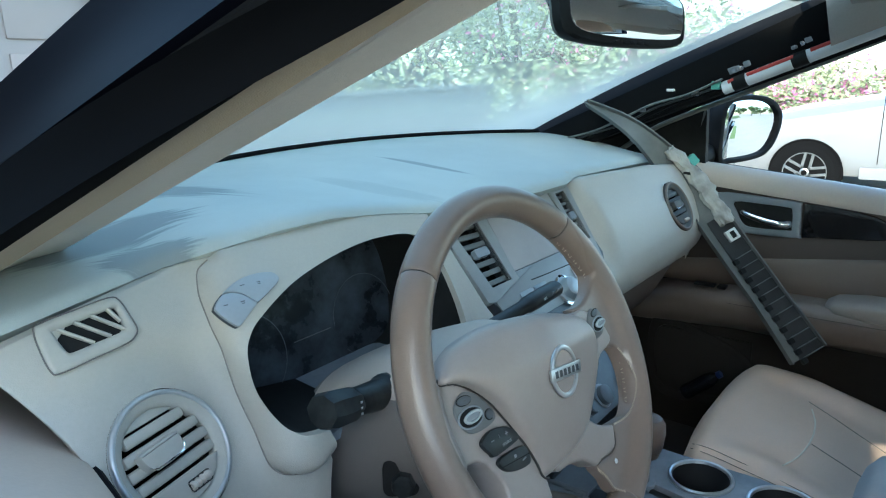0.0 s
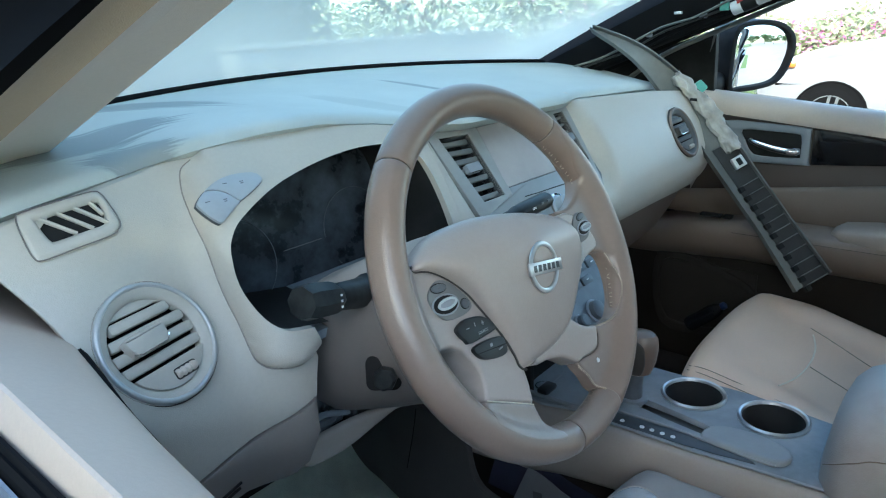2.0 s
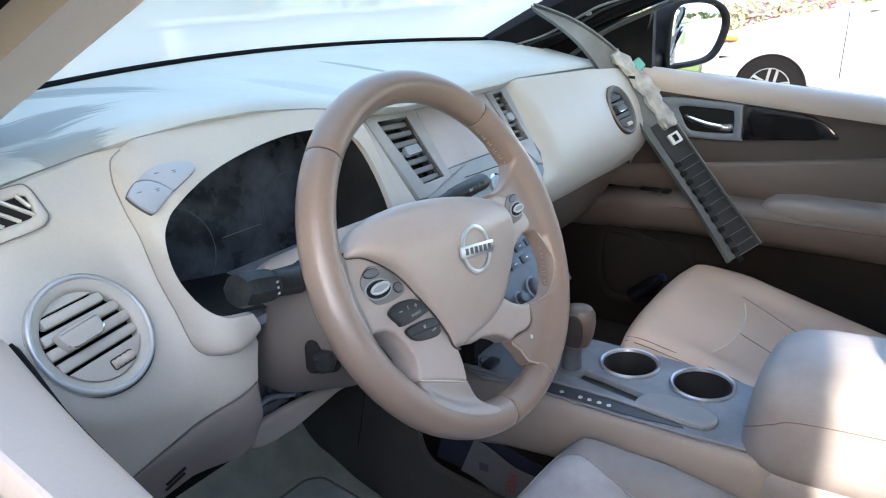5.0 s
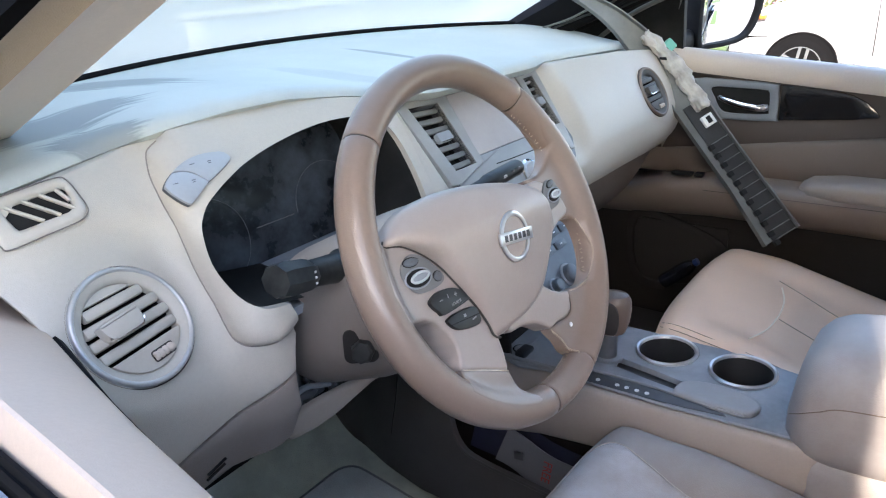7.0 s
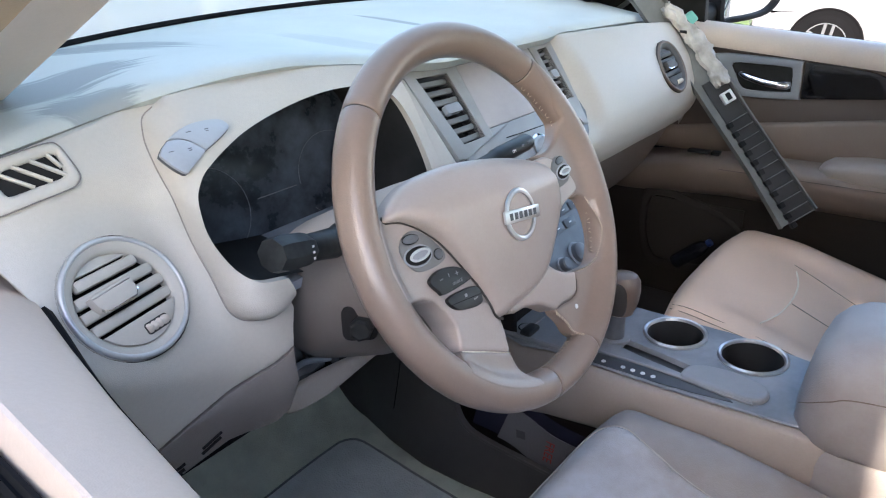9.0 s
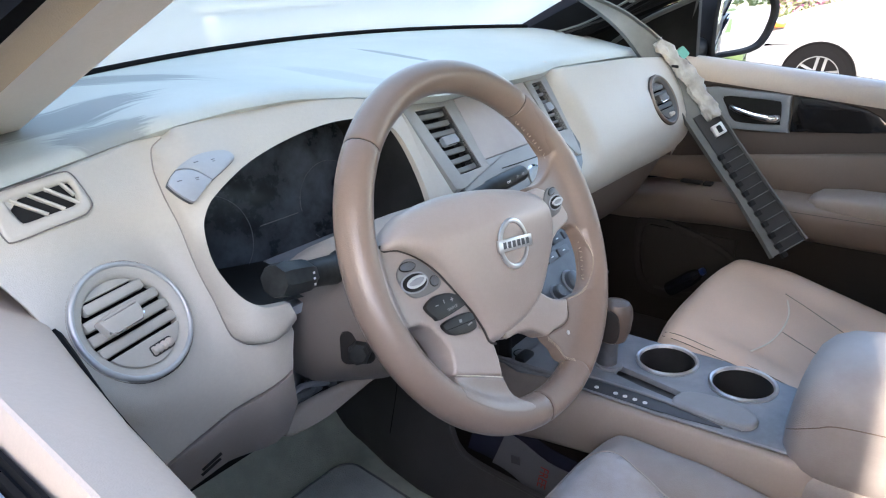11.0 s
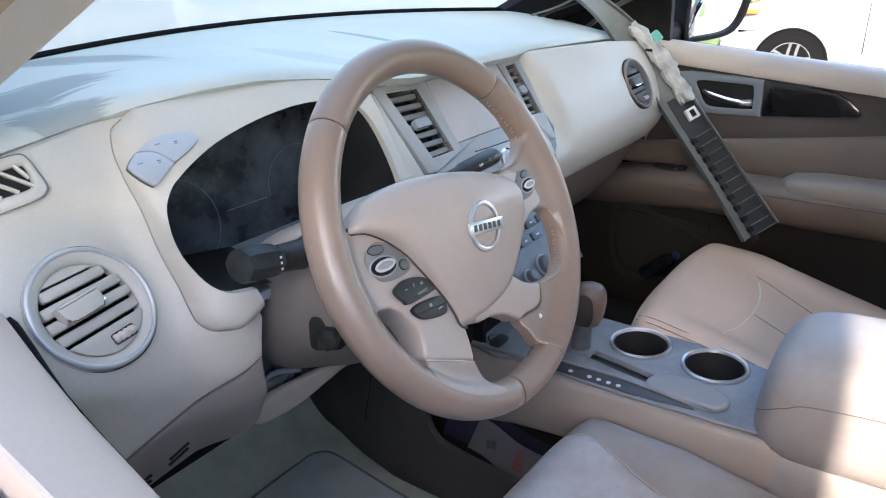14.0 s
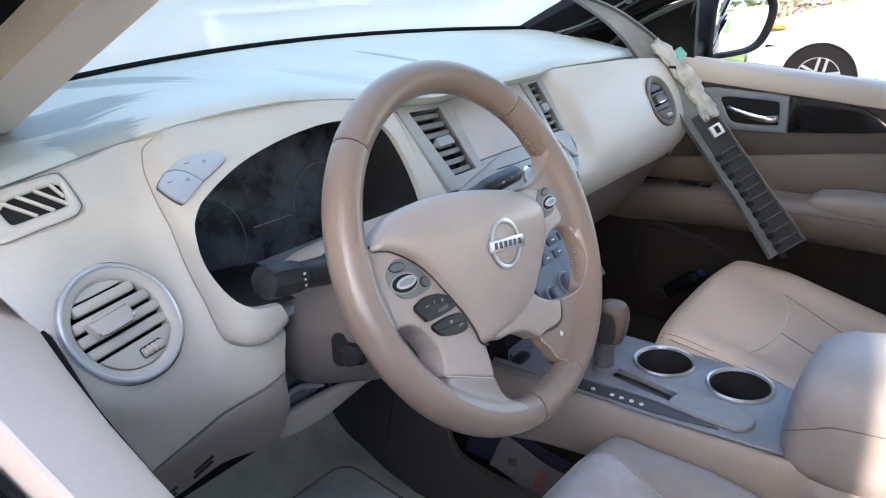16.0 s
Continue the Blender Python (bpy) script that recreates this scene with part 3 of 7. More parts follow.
def build_house():
    """The house that the car faces: stucco wall with a panelled garage door."""
    h = thing("house", (0, 6, 0), "pale pink stucco house with a panelled garage door", "house")
    part("wall", merge(rbox((3.46, 6.15, 1.35), (2.52, 0.3, 2.7), 0.01), rbox((-5.2, 6.15, 1.35), (5.0, 0.3, 2.7), 0.01), rbox((-0.25, 6.15, 2.5), (4.9, 0.3, 0.4), 0.01)), WALL_SHADED, h)
    part("fascia", rbox((-1.7, 5.75, 2.72), (12.4, 0.1, 0.2), 0.01), STUCCO_WHITE, h)
    roof = loft([[(x, 5.7, 2.82), (x, 9.5, 3.9), (x, 9.5, 3.8), (x, 5.7, 2.72)] for x in (-7.9, 4.5)])
    part("roof", roof, ROOF, h)
    door = part("garage_door", rbox((-0.25, 6.2, 1.15), (4.9, 0.05, 2.3), 0.005), STUCCO, h)
    for i in range(4):
        for j in range(6):
            part("panel", rbox((-2.3 + 0.82 * j, 6.165, 0.32 + 0.56 * i), (0.70, 0.03, 0.44), 0.012), STUCCO, door)
    # wall added out of view to keep the sun off the front of the cabin
    w = rbox((-2.75, 2.605, 1.75), (0.25, 6.79, 3.5), 0.01)
    tagged(part("shade_wall", w, STUCCO_TAN), "plain tan stucco wall, an unseen addition that shades the car", "wall", kind="structure")
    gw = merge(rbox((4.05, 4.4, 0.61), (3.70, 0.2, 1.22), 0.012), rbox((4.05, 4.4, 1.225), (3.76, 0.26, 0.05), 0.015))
    tagged(part("garden_wall", gw, WALL_SHADED), "low grey stucco garden wall with a coping", "wall", kind="structure")
    # the house across the drive, pale and far
    n = thing("neighbour_house", (16, 8, 0.25), "white stucco house across the lawn with a brown roof", "house")
    part("wall", merge(rbox((17, 10.5, 1.9), (7, 0.3, 3.3), 0.02), rbox((19.8, 3, 1.9), (0.3, 15, 3.3), 0.02)), STUCCO_WHITE, n)
    part("roof", loft([[(x, 9.9, 3.5), (x, 13, 4.9), (x, 13, 4.8), (x, 9.9, 3.4)] for x in (13, 21)]), ROOF, n)


def leaves(bm, centre, radii, count, size, rnd, hollow=0.55):
    """Small folded leaves strewn through an uneven shell."""
    for _ in range(count):
        d = Vector((rnd.gauss(0, 1), rnd.gauss(0, 1), rnd.gauss(0, 1))).normalized()
        r = hollow + (1 - hollow) * rnd.random()
        r *= 0.78 + 0.5 * noise.noise(d * 2.3 + Vector(centre))
        p = Vector(centre) + Vector((d.x * radii[0], d.y * radii[1], d.z * radii[2])) * r
        a = Vector((rnd.gauss(0, 1), rnd.gauss(0, 1), rnd.gauss(0, 0.6))).normalized()
        b = a.cross(Vector((rnd.gauss(0, 1), rnd.gauss(0, 1), rnd.gauss(0, 1)))).normalized()
        s = size * (0.6 + 0.8 * rnd.random())
        q = [p - a * s, p + b * s * 0.42, p + a * s, p - b * s * 0.42]
        bm.faces.new([bm.verts.new(v) for v in q])
    return bm


def plant(name, at, height, spread, label, mats, count, size, seed, blooms=0, clumps=7, low=0.35):
    rnd = random.Random(seed)
    t = thing(name, at, label, "tree" if name == "tree" else "shrub")
    x, y, z = at
    stem = bmesh.new()
    parts = [tube(spline([(x, y, z - 0.05), (x + 0.06, y, z + height * 0.3), (x - 0.05, y + 0.05, z + height * 0.65)], 4), [0.09 * height / 2.5 * (1 - 0.07 * i) for i in range(9)], 8)]
    stem.free()
    crown, bloom = bmesh.new(), bmesh.new()
    for i in range(clumps):
        a = 2 * math.pi * i / clumps + rnd.random()
        r = spread * (0.25 + 0.5 * rnd.random())
        c = (x + r * math.cos(a), y + r * math.sin(a), z + height * (low + (0.85 - low) * rnd.random()))
        parts.append(tube(spline([(x, y, z + height * 0.25), (x + 0.5 * (c[0] - x), y + 0.5 * (c[1] - y), z + height * 0.45), c], 4), [0.035 * height / 2.5 * (1 - 0.08 * j) for j in range(9)], 6))
        rad = (spread * 0.5, spread * 0.5, height * 0.24)
        leaves(crown, c, rad, count // clumps, size, rnd)
        if blooms:
            leaves(bloom, c, [v * 1.05 for v in rad], blooms // clumps, size * 0.9, rnd, 0.8)
    part("trunk", merge(*parts), BARK, t)
    tagged(part("crown", crown, mats, t), kind="stuff")
    if blooms:
        tagged(part("blossom", bloom, PINK, t, "pink bougainvillea blossom"), kind="stuff")
    return t


def build_plants():
    plant("shrub", (5.6, 5.6, 0.225), 3.0, 1.5, "tall pale-leaved shrub in full sun beside the house", LEAF_PALE, 8500, 0.042, 1, 0, 20, 0.10)
    plant("shrub", (7.6, 5.0, 0.225), 3.2, 1.6, "leafy green bougainvillea with pink blossom", LEAF_PALE, 7500, 0.044, 2, 500, 18, 0.10)
    plant("shrub", (8.8, 3.4, 0.225), 2.1, 1.4, "dense bougainvillea hedge with pink blossom", LEAF_PALE, 5000, 0.045, 3, 900, 12)
    plant("shrub", (9.8, 1.7, 0.225), 1.40, 1.3, "low bougainvillea bush thick with pink blossom", LEAF_PALE, 5000, 0.042, 4, 1800, 12)
    plant("shrub", (10.6, 0.1, 0.225), 1.25, 1.2, "rounded yellow-green garden shrub", LEAF_PALE, 5200, 0.042, 5, 0, 10)
    plant("shrub", (12.5, -1.6, 0.225), 1.5, 1.3, "clipped green garden shrub", LEAF_PALE, 4200, 0.045, 6, 0, 10)
    plant("tree", (12.2, 6.5, 0.225), 5.6, 2.2, "slender garden tree with light green leaves", LEAF_PALE, 4200, 0.09, 7)
    for k in range(5):
        plant("tree", (-4 + 6.0 * k, -37 - 3 * (k % 2), 0.225), 5.0, 4.2, "broad dark green tree across the street", LEAF, 1500, 0.30, 20 + k)


def build_white_car():
    """The hatchback parked alongside, nose the same way as ours."""
    cx, g = 6.35, 0.25
    c = thing("white_car", (cx, -0.6, g), "glossy white compact hatchback parked on the next drive", "car")
    # stations along the length: y, half width, bonnet or roof height, belt height
    st = [(1.50, 0.50, 0.52, 0.44), (1.42, 0.70, 0.60, 0.52), (1.25, 0.80, 0.68, 0.60), (1.0, 0.85, 0.75, 0.66), (0.5, 0.87, 0.83, 0.74), (0.1, 0.87, 0.89, 0.82), (-1.0, 0.875, 1.06, 0.97), (-2.2, 0.87, 1.07, 0.99), (-2.75, 0.80, 1.08, 1.0), (-2.9, 0.72, 0.9, 0.85)]
    rings = []
    for y, w, top, belt in st:
        half = [(0.0, top), (w * 0.55, top - 0.01), (w * 0.82, top - 0.05), (w * 0.95, belt), (w, belt - 0.14), (w, 0.48), (w * 0.97, 0.3), (w * 0.9, 0.2), (0, 0.2)]
        ring = [(cx + u, y, g + v) for u, v in half] + [(cx - u, y, g + v) for u, v in half[-2:0:-1]]
        rings.append(ring)
    body = loft(rings)
    bmesh.ops.subdivide_edges(body, edges=[e for e in body.edges if abs(e.verts[0].co.y - e.verts[1].co.y) > 0.3], cuts=2, use_grid_fill=True)
    part("body", body, CAR_WHITE, c)
    cab = []
    for y, w, z in ((0.16, 0.70, 0.90), (-0.55, 0.60, 1.42), (-1.3, 0.58, 1.50), (-2.1, 0.56, 1.47), (-2.75, 0.62, 1.08)):
        cab.append([(cx - w, y, g + z), (cx - w - 0.12 * (1.5 - z) * 2 * 0 - 0.06, y, g + 0.84), (cx + w + 0.06, y, g + 0.84), (cx + w, y, g + z)])
    part("cabin", loft(cab), CAR_WHITE, c)
    win = bmesh.new()
    for quad in (((-0.10, 1.08), (-0.62, 1.38), (-1.15, 1.44), (-1.15, 1.09)), ((-1.22, 1.09), (-1.22, 1.44), (-1.95, 1.42), (-2.3, 1.11))):
        win.faces.new([win.verts.new((cx - 0.755 + (z - 1.05) * 0.34, y, g + z)) for y, z in quad])
    ext = bmesh.ops.extrude_face_region(win, geom=list(win.faces))
    bmesh.ops.translate(win, vec=(-0.012, 0, 0.006), verts=[v for v in ext["geom"] if isinstance(v, bmesh.types.BMVert)])
    part("side_window", win, GLOSS_BLACK, c, "dark tinted side glass")
    for wy in (0.80, -1.85):
        for s in (-1, 1):
            part("wheel_arch", revolve([(0.01, -0.10), (0.283, -0.10), (0.286, 0.008), (0.275, 0.010), (0.270, 0.004), (0.01, 0.003)], frame_of((cx + s * 0.872, wy, g + 0.225), (0, s, 0), (0, 0, 1)), 40), TYRE, c)
            m = frame_of((cx + s * 0.80, wy, g + 0.222), (0, s, 0), (0, 0, 1)) @ Matrix.Diagonal((0.78, 0.78, 1, 1))
            wheel = part("wheel", revolve([(0.20, -0.09), (0.285, -0.09), (0.31, -0.05), (0.312, 0.03), (0.30, 0.075), (0.225, 0.085), (0.215, 0.06)], m, 40), TYRE, c, "black tyre on a multi-spoke alloy rim")
            spokes = [revolve([(0.215, 0.02), (0.222, 0.085), (0.213, 0.085), (0.205, 0.02)], m, 40), revolve([(0.05, 0.02), (0.05, 0.08), (0.03, 0.085)], m, 20)]
            for i in range(5):
                for k in (-0.028, 0.028):
                    spokes.append(rbox((0.125, k * 1.4, 0.07), (0.17, 0.030, 0.02), 0.004, 1, m @ pose(0, 0, 0, 0, 0, 72 * i + 8)))
            part("rim", merge(*spokes), MACHINED, wheel, "silver-grey multi-spoke rim")
            part("brake_disc", revolve([(0.01, 0.0), (0.2, 0.0), (0.2, 0.012), (0.01, 0.012)], m, 30), BLACK_DEEP, wheel)
    part("side_marker", rbox((cx - 0.80, 1.19, g + 0.635), (0.06, 0.17, 0.045), 0.012, 2, None), AMBER, c, "amber side marker lamp")
    part("headlight", rbox((cx - 0.66, 1.36, g + 0.56), (0.22, 0.2, 0.1), 0.03), SILVER, c)
    part("door_mirror", rbox((cx - 0.98, -0.12, g + 0.98), (0.2, 0.11, 0.14), 0.045, 3), CAR_WHITE, c)
    part("door_seam", rbox((cx - 0.872, 0.28, g + 0.62), (0.004, 0.006, 0.6), 0), BLACK_DEEP, c)
    part("sill", rbox((cx - 0.86, -0.55, g + 0.24), (0.05, 1.9, 0.1), 0.015), CAR_WHITE, c)


# ---- the car that we look into ----
CW = Vector((-0.38, 0.0, 1.10))                    # steering wheel's centre
TILT = radians(25)
WHEEL = frame_of(CW, (1, 0, 0), (0, math.sin(TILT), math.cos(TILT)))

SEAM_X = [-0.790, -0.69, -0.60, -0.55, -0.48, -0.40, -0.31, -0.25, -0.17, 0.10, 0.20, 0.50, 0.68]
SEAM_Y = [0.300, 0.301, 0.303, 0.270, 0.265, 0.265, 0.265, 0.258, 0.228, 0.228, 0.262, 0.270, 0.300]
SEAM_Z = [1.194, 1.209, 1.222, 1.236, 1.241, 1.240, 1.229, 1.219, 1.212, 1.210, 1.207, 1.193, 1.177]
FACE_Z = [0.74, 0.80, 0.86, 0.92, 0.97, 1.03, 1.10, 1.17, 1.215, 1.26]
FACE_Y = [0.35, 0.265, 0.215, 0.187, 0.182, 0.195, 0.232, 0.268, 0.300, 0.34]


VENT_C = (-0.6578, 1.0672)                         # driver's round outlet, whose seat is turned a little inwards


def bare_face(x, z):
    """The driver's side of the dash: y over x and z."""
    y = lerp(z, FACE_Z, FACE_Y) - 0.023 * step(-0.60, -0.54, x)
    w = 1 - step(0.062, 0.105, math.hypot(x - VENT_C[0], z - VENT_C[1]))
    return Vector((x, y + w * (0.24 * (x - VENT_C[0]) + 0.13 * (z - VENT_C[1])), z))


def face(x, z):
    """The same with the raised surround of the instruments."""
    return bare_face(x, z) - Vector((0, 0.012 * step(-0.592, -0.580, x) * step(0.99, 1.015, z), 0))


PFACE_Z = [0.78, 0.86, 0.94, 0.962, 0.968, 0.976, 0.990, 1.015, 1.05, 1.10, 1.15, 1.19, 1.21]
PFACE_Y = [0.31, 0.245, 0.203, 0.186, 0.181, 0.173, 0.163, 0.154, 0.156, 0.177, 0.211, 0.248, 0.272]


def pface(x, z):
    """The passenger's side, which meets the slope of the centre stack at its inner end."""
    y = lerp(z, PFACE_Z, PFACE_Y)
    slope = 0.264 + 0.75 * (z - 1.178)
    return Vector((x, y + (1 - step(0.146, 0.190, x)) * max(0.0, slope - y) + 0.10 * step(0.60, 0.74, x) ** 2, z))


def base_y(x):
    return 0.80 - 0.36 * x * x


def base_z(x):
    return 1.252 - 0.05 * x * x


def pad_point(x, v):
    y0, z0 = lerp(x, SEAM_X, SEAM_Y), lerp(x, SEAM_X, SEAM_Z)
    y1, z1 = base_y(x) - 0.004, base_z(x) - 0.004
    z = z0 + (z1 - z0) * step(0, 1, v) ** 0.9 + 0.010 * math.sin(math.pi * min(1, v * 1.0)) * (1 - 0.4 * v)
    z -= 0.012 * math.exp(-v / 0.012)
    return Vector((x, y0 + (y1 - y0) * v, z))


def build_dashboard():
    d = thing("dashboard", (0, 0.4, 0.45), "beige vinyl dashboard with a dusty grey upper pad", "dashboard")
    vv = [0, 0.006, 0.014, 0.03, 0.06] + [0.1 + 0.06 * i for i in range(16)]
    xs = [-0.790 + 1.470 * i / 84 for i in range(85)]
    rings = [[pad_point(x, v) for v in vv] + [(x, base_y(x) - 0.004, 1.12), (x, lerp(x, SEAM_X, SEAM_Y) + 0.01, lerp(x, SEAM_X, SEAM_Z) - 0.022)] for x in xs]
    part("upper_pad", loft(rings), PAD, d, "dusty grey soft upper pad", 50)
    # driver's side
    top = [(x, lerp(x, SEAM_X, SEAM_Z) - 0.014) for x in [-0.780 + 0.0284 * i for i in range(20)]]
    low = [(-0.240, 1.030), (-0.30, 1.022), (-0.40, 1.014), (-0.47, 1.020), (-0.505, 1.018), (-0.516, 1.005), (-0.524, 0.985), (-0.529, 0.9685), (-0.548, 0.9610), (-0.568, 0.9520), (-0.584, 0.9452), (-0.600, 0.9405), (-0.634, 0.9325), (-0.669, 0.9235), (-0.742, 0.902), (-0.744, 1.00), (-0.738, 1.045), (-0.7240, 1.0697), (-0.7295, 1.0915), (-0.7345, 1.1077), (-0.7415, 1.1234), (-0.7490, 1.1374), (-0.7585, 1.154), (-0.7660, 1.166), (-0.774, 1.174)]
    hole = smooth2([(-0.541, 1.1605), (-0.489, 1.1795), (-0.414, 1.1925), (-0.345, 1.1955), (-0.285, 1.186), (-0.262, 1.150), (-0.262, 1.08), (-0.29, 1.035), (-0.40, 1.025), (-0.52, 1.042), (-0.556, 1.053), (-0.5685, 1.082), (-0.5700, 1.120), (-0.5610, 1.1435)], 5)
    arch = [(-0.240, 1.045), (-0.262, 1.030)] + hole[34::-1] + hole[69:44:-1] + [(-0.5175, 1.022)]
    outline = top + arch + low[5:]
    vent_c = VENT_C
    vent = [(vent_c[0] + 0.049 * math.cos(a), vent_c[1] + 0.049 * math.sin(a)) for a in [2 * math.pi * i / 40 for i in range(40)]]
    defrost = [(-0.708, 1.160), (-0.656, 1.168), (-0.652, 1.184), (-0.662, 1.194), (-0.696, 1.191), (-0.714, 1.178)]
    body = part("driver_panel", skin(outline, [vent, defrost], bare_face, 0.010, (0, 0.012, 0), 0.0012), BEIGE_PALE, d, "beige vinyl panel round the instruments", 40)
    # raised surround of the instruments, over the main panel
    rise = smooth2([(-0.5175, 1.0185), (-0.5255, 1.0135), (-0.5394, 1.0090), (-0.5568, 1.0090), (-0.5709, 1.0129), (-0.5800, 1.0240), (-0.5834, 1.0424), (-0.5849, 1.0688), (-0.5864, 1.1056), (-0.5881, 1.1318), (-0.5898, 1.1579), (-0.5889, 1.1782), (-0.5851, 1.1932), (-0.5793, 1.2054), (-0.5680, 1.2130)], 4, False)
    rise = [(u + 0.0075 * step(1.005, 1.06, v), v) for u, v in rise]
    sur = [(x, lerp(x, SEAM_X, SEAM_Z) - 0.0135) for x in (-0.55, -0.51, -0.47, -0.43, -0.39, -0.35, -0.31, -0.27, -0.245)] + arch[:-1] + rise

    def raised(u, v):
        d = min(1.0, gap_to((u, v), rise, False) / 0.013)
        return bare_face(u, v) - Vector((0, 0.0006 + 0.0154 * math.sqrt(1 - (1 - d) ** 2), 0))
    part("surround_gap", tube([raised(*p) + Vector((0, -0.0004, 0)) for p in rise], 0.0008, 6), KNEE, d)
    part("instrument_surround", skin(sur, [], raised, 0.005, (0, 0.010, 0)), BEIGE_PALE, d, "raised beige surround of the instruments", 40)
    # knee panel below the seam
    kp = [(-0.738, 0.8985), (-0.669, 0.9200), (-0.634, 0.9290), (-0.600, 0.9370), (-0.584, 0.9417), (-0.568, 0.9485), (-0.548, 0.9575), (-0.529, 0.9650), (-0.526, 0.911), (-0.529, 0.876), (-0.545, 0.868), (-0.594, 0.862), (-0.66, 0.84), (-0.70, 0.80), (-0.738, 0.79)]
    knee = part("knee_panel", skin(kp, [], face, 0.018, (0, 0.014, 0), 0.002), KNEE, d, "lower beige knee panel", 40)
    for i in range(3):
        a, b = face(-0.690, 0.858 - 0.010 * i), face(-0.648, 0.872 - 0.010 * i)
        part("slot", tube([a, b], 0.0022, 6), BLACK_DEEP, knee)
    for i in range(2):
        a, b = face(-0.628, 0.878 - 0.009 * i), face(-0.606, 0.888 - 0.009 * i)
        part("slot", tube([a, b], 0.0022, 6), BLACK_DEEP, knee)
    # black plate that stands for the dark between dash end and door
    part("end_gap", rbox((-0.766, 0.34, 0.92), (0.01, 0.28, 0.34), 0), BLACK_DEEP, d)
    cheek = [(0.172, 1.005), (0.164, 0.97), (0.172, 0.91), (0.195, 0.875), (0.206, 0.875), (0.206, 1.01)]
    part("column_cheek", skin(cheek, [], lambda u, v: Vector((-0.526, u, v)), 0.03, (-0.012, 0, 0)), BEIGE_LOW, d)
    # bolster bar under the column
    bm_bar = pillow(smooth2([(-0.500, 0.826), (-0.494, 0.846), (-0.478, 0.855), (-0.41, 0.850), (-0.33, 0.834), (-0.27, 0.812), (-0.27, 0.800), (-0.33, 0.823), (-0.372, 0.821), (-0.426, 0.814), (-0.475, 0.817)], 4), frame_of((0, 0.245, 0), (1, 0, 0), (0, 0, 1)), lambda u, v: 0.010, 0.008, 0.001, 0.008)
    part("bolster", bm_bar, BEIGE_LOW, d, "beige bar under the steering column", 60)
    # firewall, and black sheets before it that stand for the dark cavity behind
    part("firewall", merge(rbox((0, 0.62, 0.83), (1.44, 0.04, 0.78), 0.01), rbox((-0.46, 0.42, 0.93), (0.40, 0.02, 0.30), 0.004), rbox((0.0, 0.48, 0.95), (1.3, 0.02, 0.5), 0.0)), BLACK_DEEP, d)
    # passenger's side
    po = [(0.112, 1.03), (0.128, 0.985), (0.160, 0.970), (0.21, 0.963), (0.30, 0.961), (0.40, 0.961), (0.55, 0.955), (0.63, 0.962), (0.672, 0.990), (0.692, 1.04), (0.692, 1.10), (0.680, 1.155)] + [(x, lerp(x, SEAM_X, SEAM_Z) - 0.014) for x in (0.64, 0.58, 0.50, 0.42, 0.34, 0.26, 0.19, 0.155)] + [(0.150, 1.17), (0.143, 1.12), (0.138, 1.08), (0.124, 1.05)]
    pv_c = (0.512, 1.094)
    pvent = [(pv_c[0] + 0.047 * math.cos(a), pv_c[1] + 0.047 * math.sin(a)) for a in [2 * math.pi * i / 36 for i in range(36)]]
    part("passenger_panel", skin(po, [pvent], pface, 0.012, (0, 0.014, 0), 0.002), BEIGE_PALE, d, "smooth bulging beige airbag panel", 40)
    gb = [(0.135, 0.955), (0.25, 0.952), (0.40, 0.951), (0.55, 0.946), (0.63, 0.952), (0.665, 0.955), (0.64, 0.90), (0.60, 0.82), (0.56, 0.80), (0.15, 0.80)]
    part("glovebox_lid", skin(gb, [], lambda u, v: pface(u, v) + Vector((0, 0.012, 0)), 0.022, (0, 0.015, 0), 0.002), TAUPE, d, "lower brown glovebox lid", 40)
    round_vent(d, bare_face, vent_c, 0.0556, "driver_vent", VENT_RING, BEIGE_PALE)
    # ring and vanes coloured darker than the driver's: this outlet's shade is in them
    round_vent(d, pface, pv_c, 0.052, "passenger_vent", TAUPE, VANE_SHADED)
    # demister outlet
    nx = (face(-0.67, 1.18) - face(-0.69, 1.18)).normalized()
    ny = (face(-0.68, 1.19) - face(-0.68, 1.17)).normalized()
    m = frame_of(face(-0.6805, 1.1785) + Vector((0, -0.001, 0)), nx, ny)
    shape = [(-0.0455, 0.0150), (-0.0395, 0.0198), (-0.010, 0.0232), (0.0200, 0.0258), (0.0285, 0.0215), (0.0318, 0.0050), (0.0328, -0.0090), (0.0285, -0.0155), (0.0193, -0.0196), (-0.010, -0.0230), (-0.0395, -0.0262), (-0.0460, -0.0215), (-0.0472, -0.0030)]
    hole2 = smooth2([(-0.0325, 0.0090), (-0.0290, 0.0108), (0.000, 0.0142), (0.0195, 0.0162), (0.0240, 0.0135), (0.0240, 0.004), (0.0215, -0.0050), (0.0165, -0.0082), (-0.005, -0.0102), (-0.0240, -0.0122), (-0.0290, -0.0090)], 2)
    rim2 = smooth2(shape, 5)
    part("demister_gap", tube([m @ Vector((a * 1.008, b * 1.012, 0.0004)) for a, b in rim2], 0.0007, 6, loop=True, up=m.to_3x3() @ Vector((0, 0, 1))), SHROUD, d)

    def lid_up(u, v):
        return m @ Vector((u, v, 0.0022 - 0.0022 * (1 - min(1.0, gap_to((u, v), rim2) / 0.004)) ** 2 - 0.0030 * (1 - min(1.0, gap_to((u, v), hole2) / 0.004)) ** 2))
    dv = part("demister_vent", skin(rim2, [hole2], lid_up, 0.0022, m.to_3x3() @ Vector((0, 0, -0.003))), BEIGE_PALE, d, "small beige window demister outlet", 60)
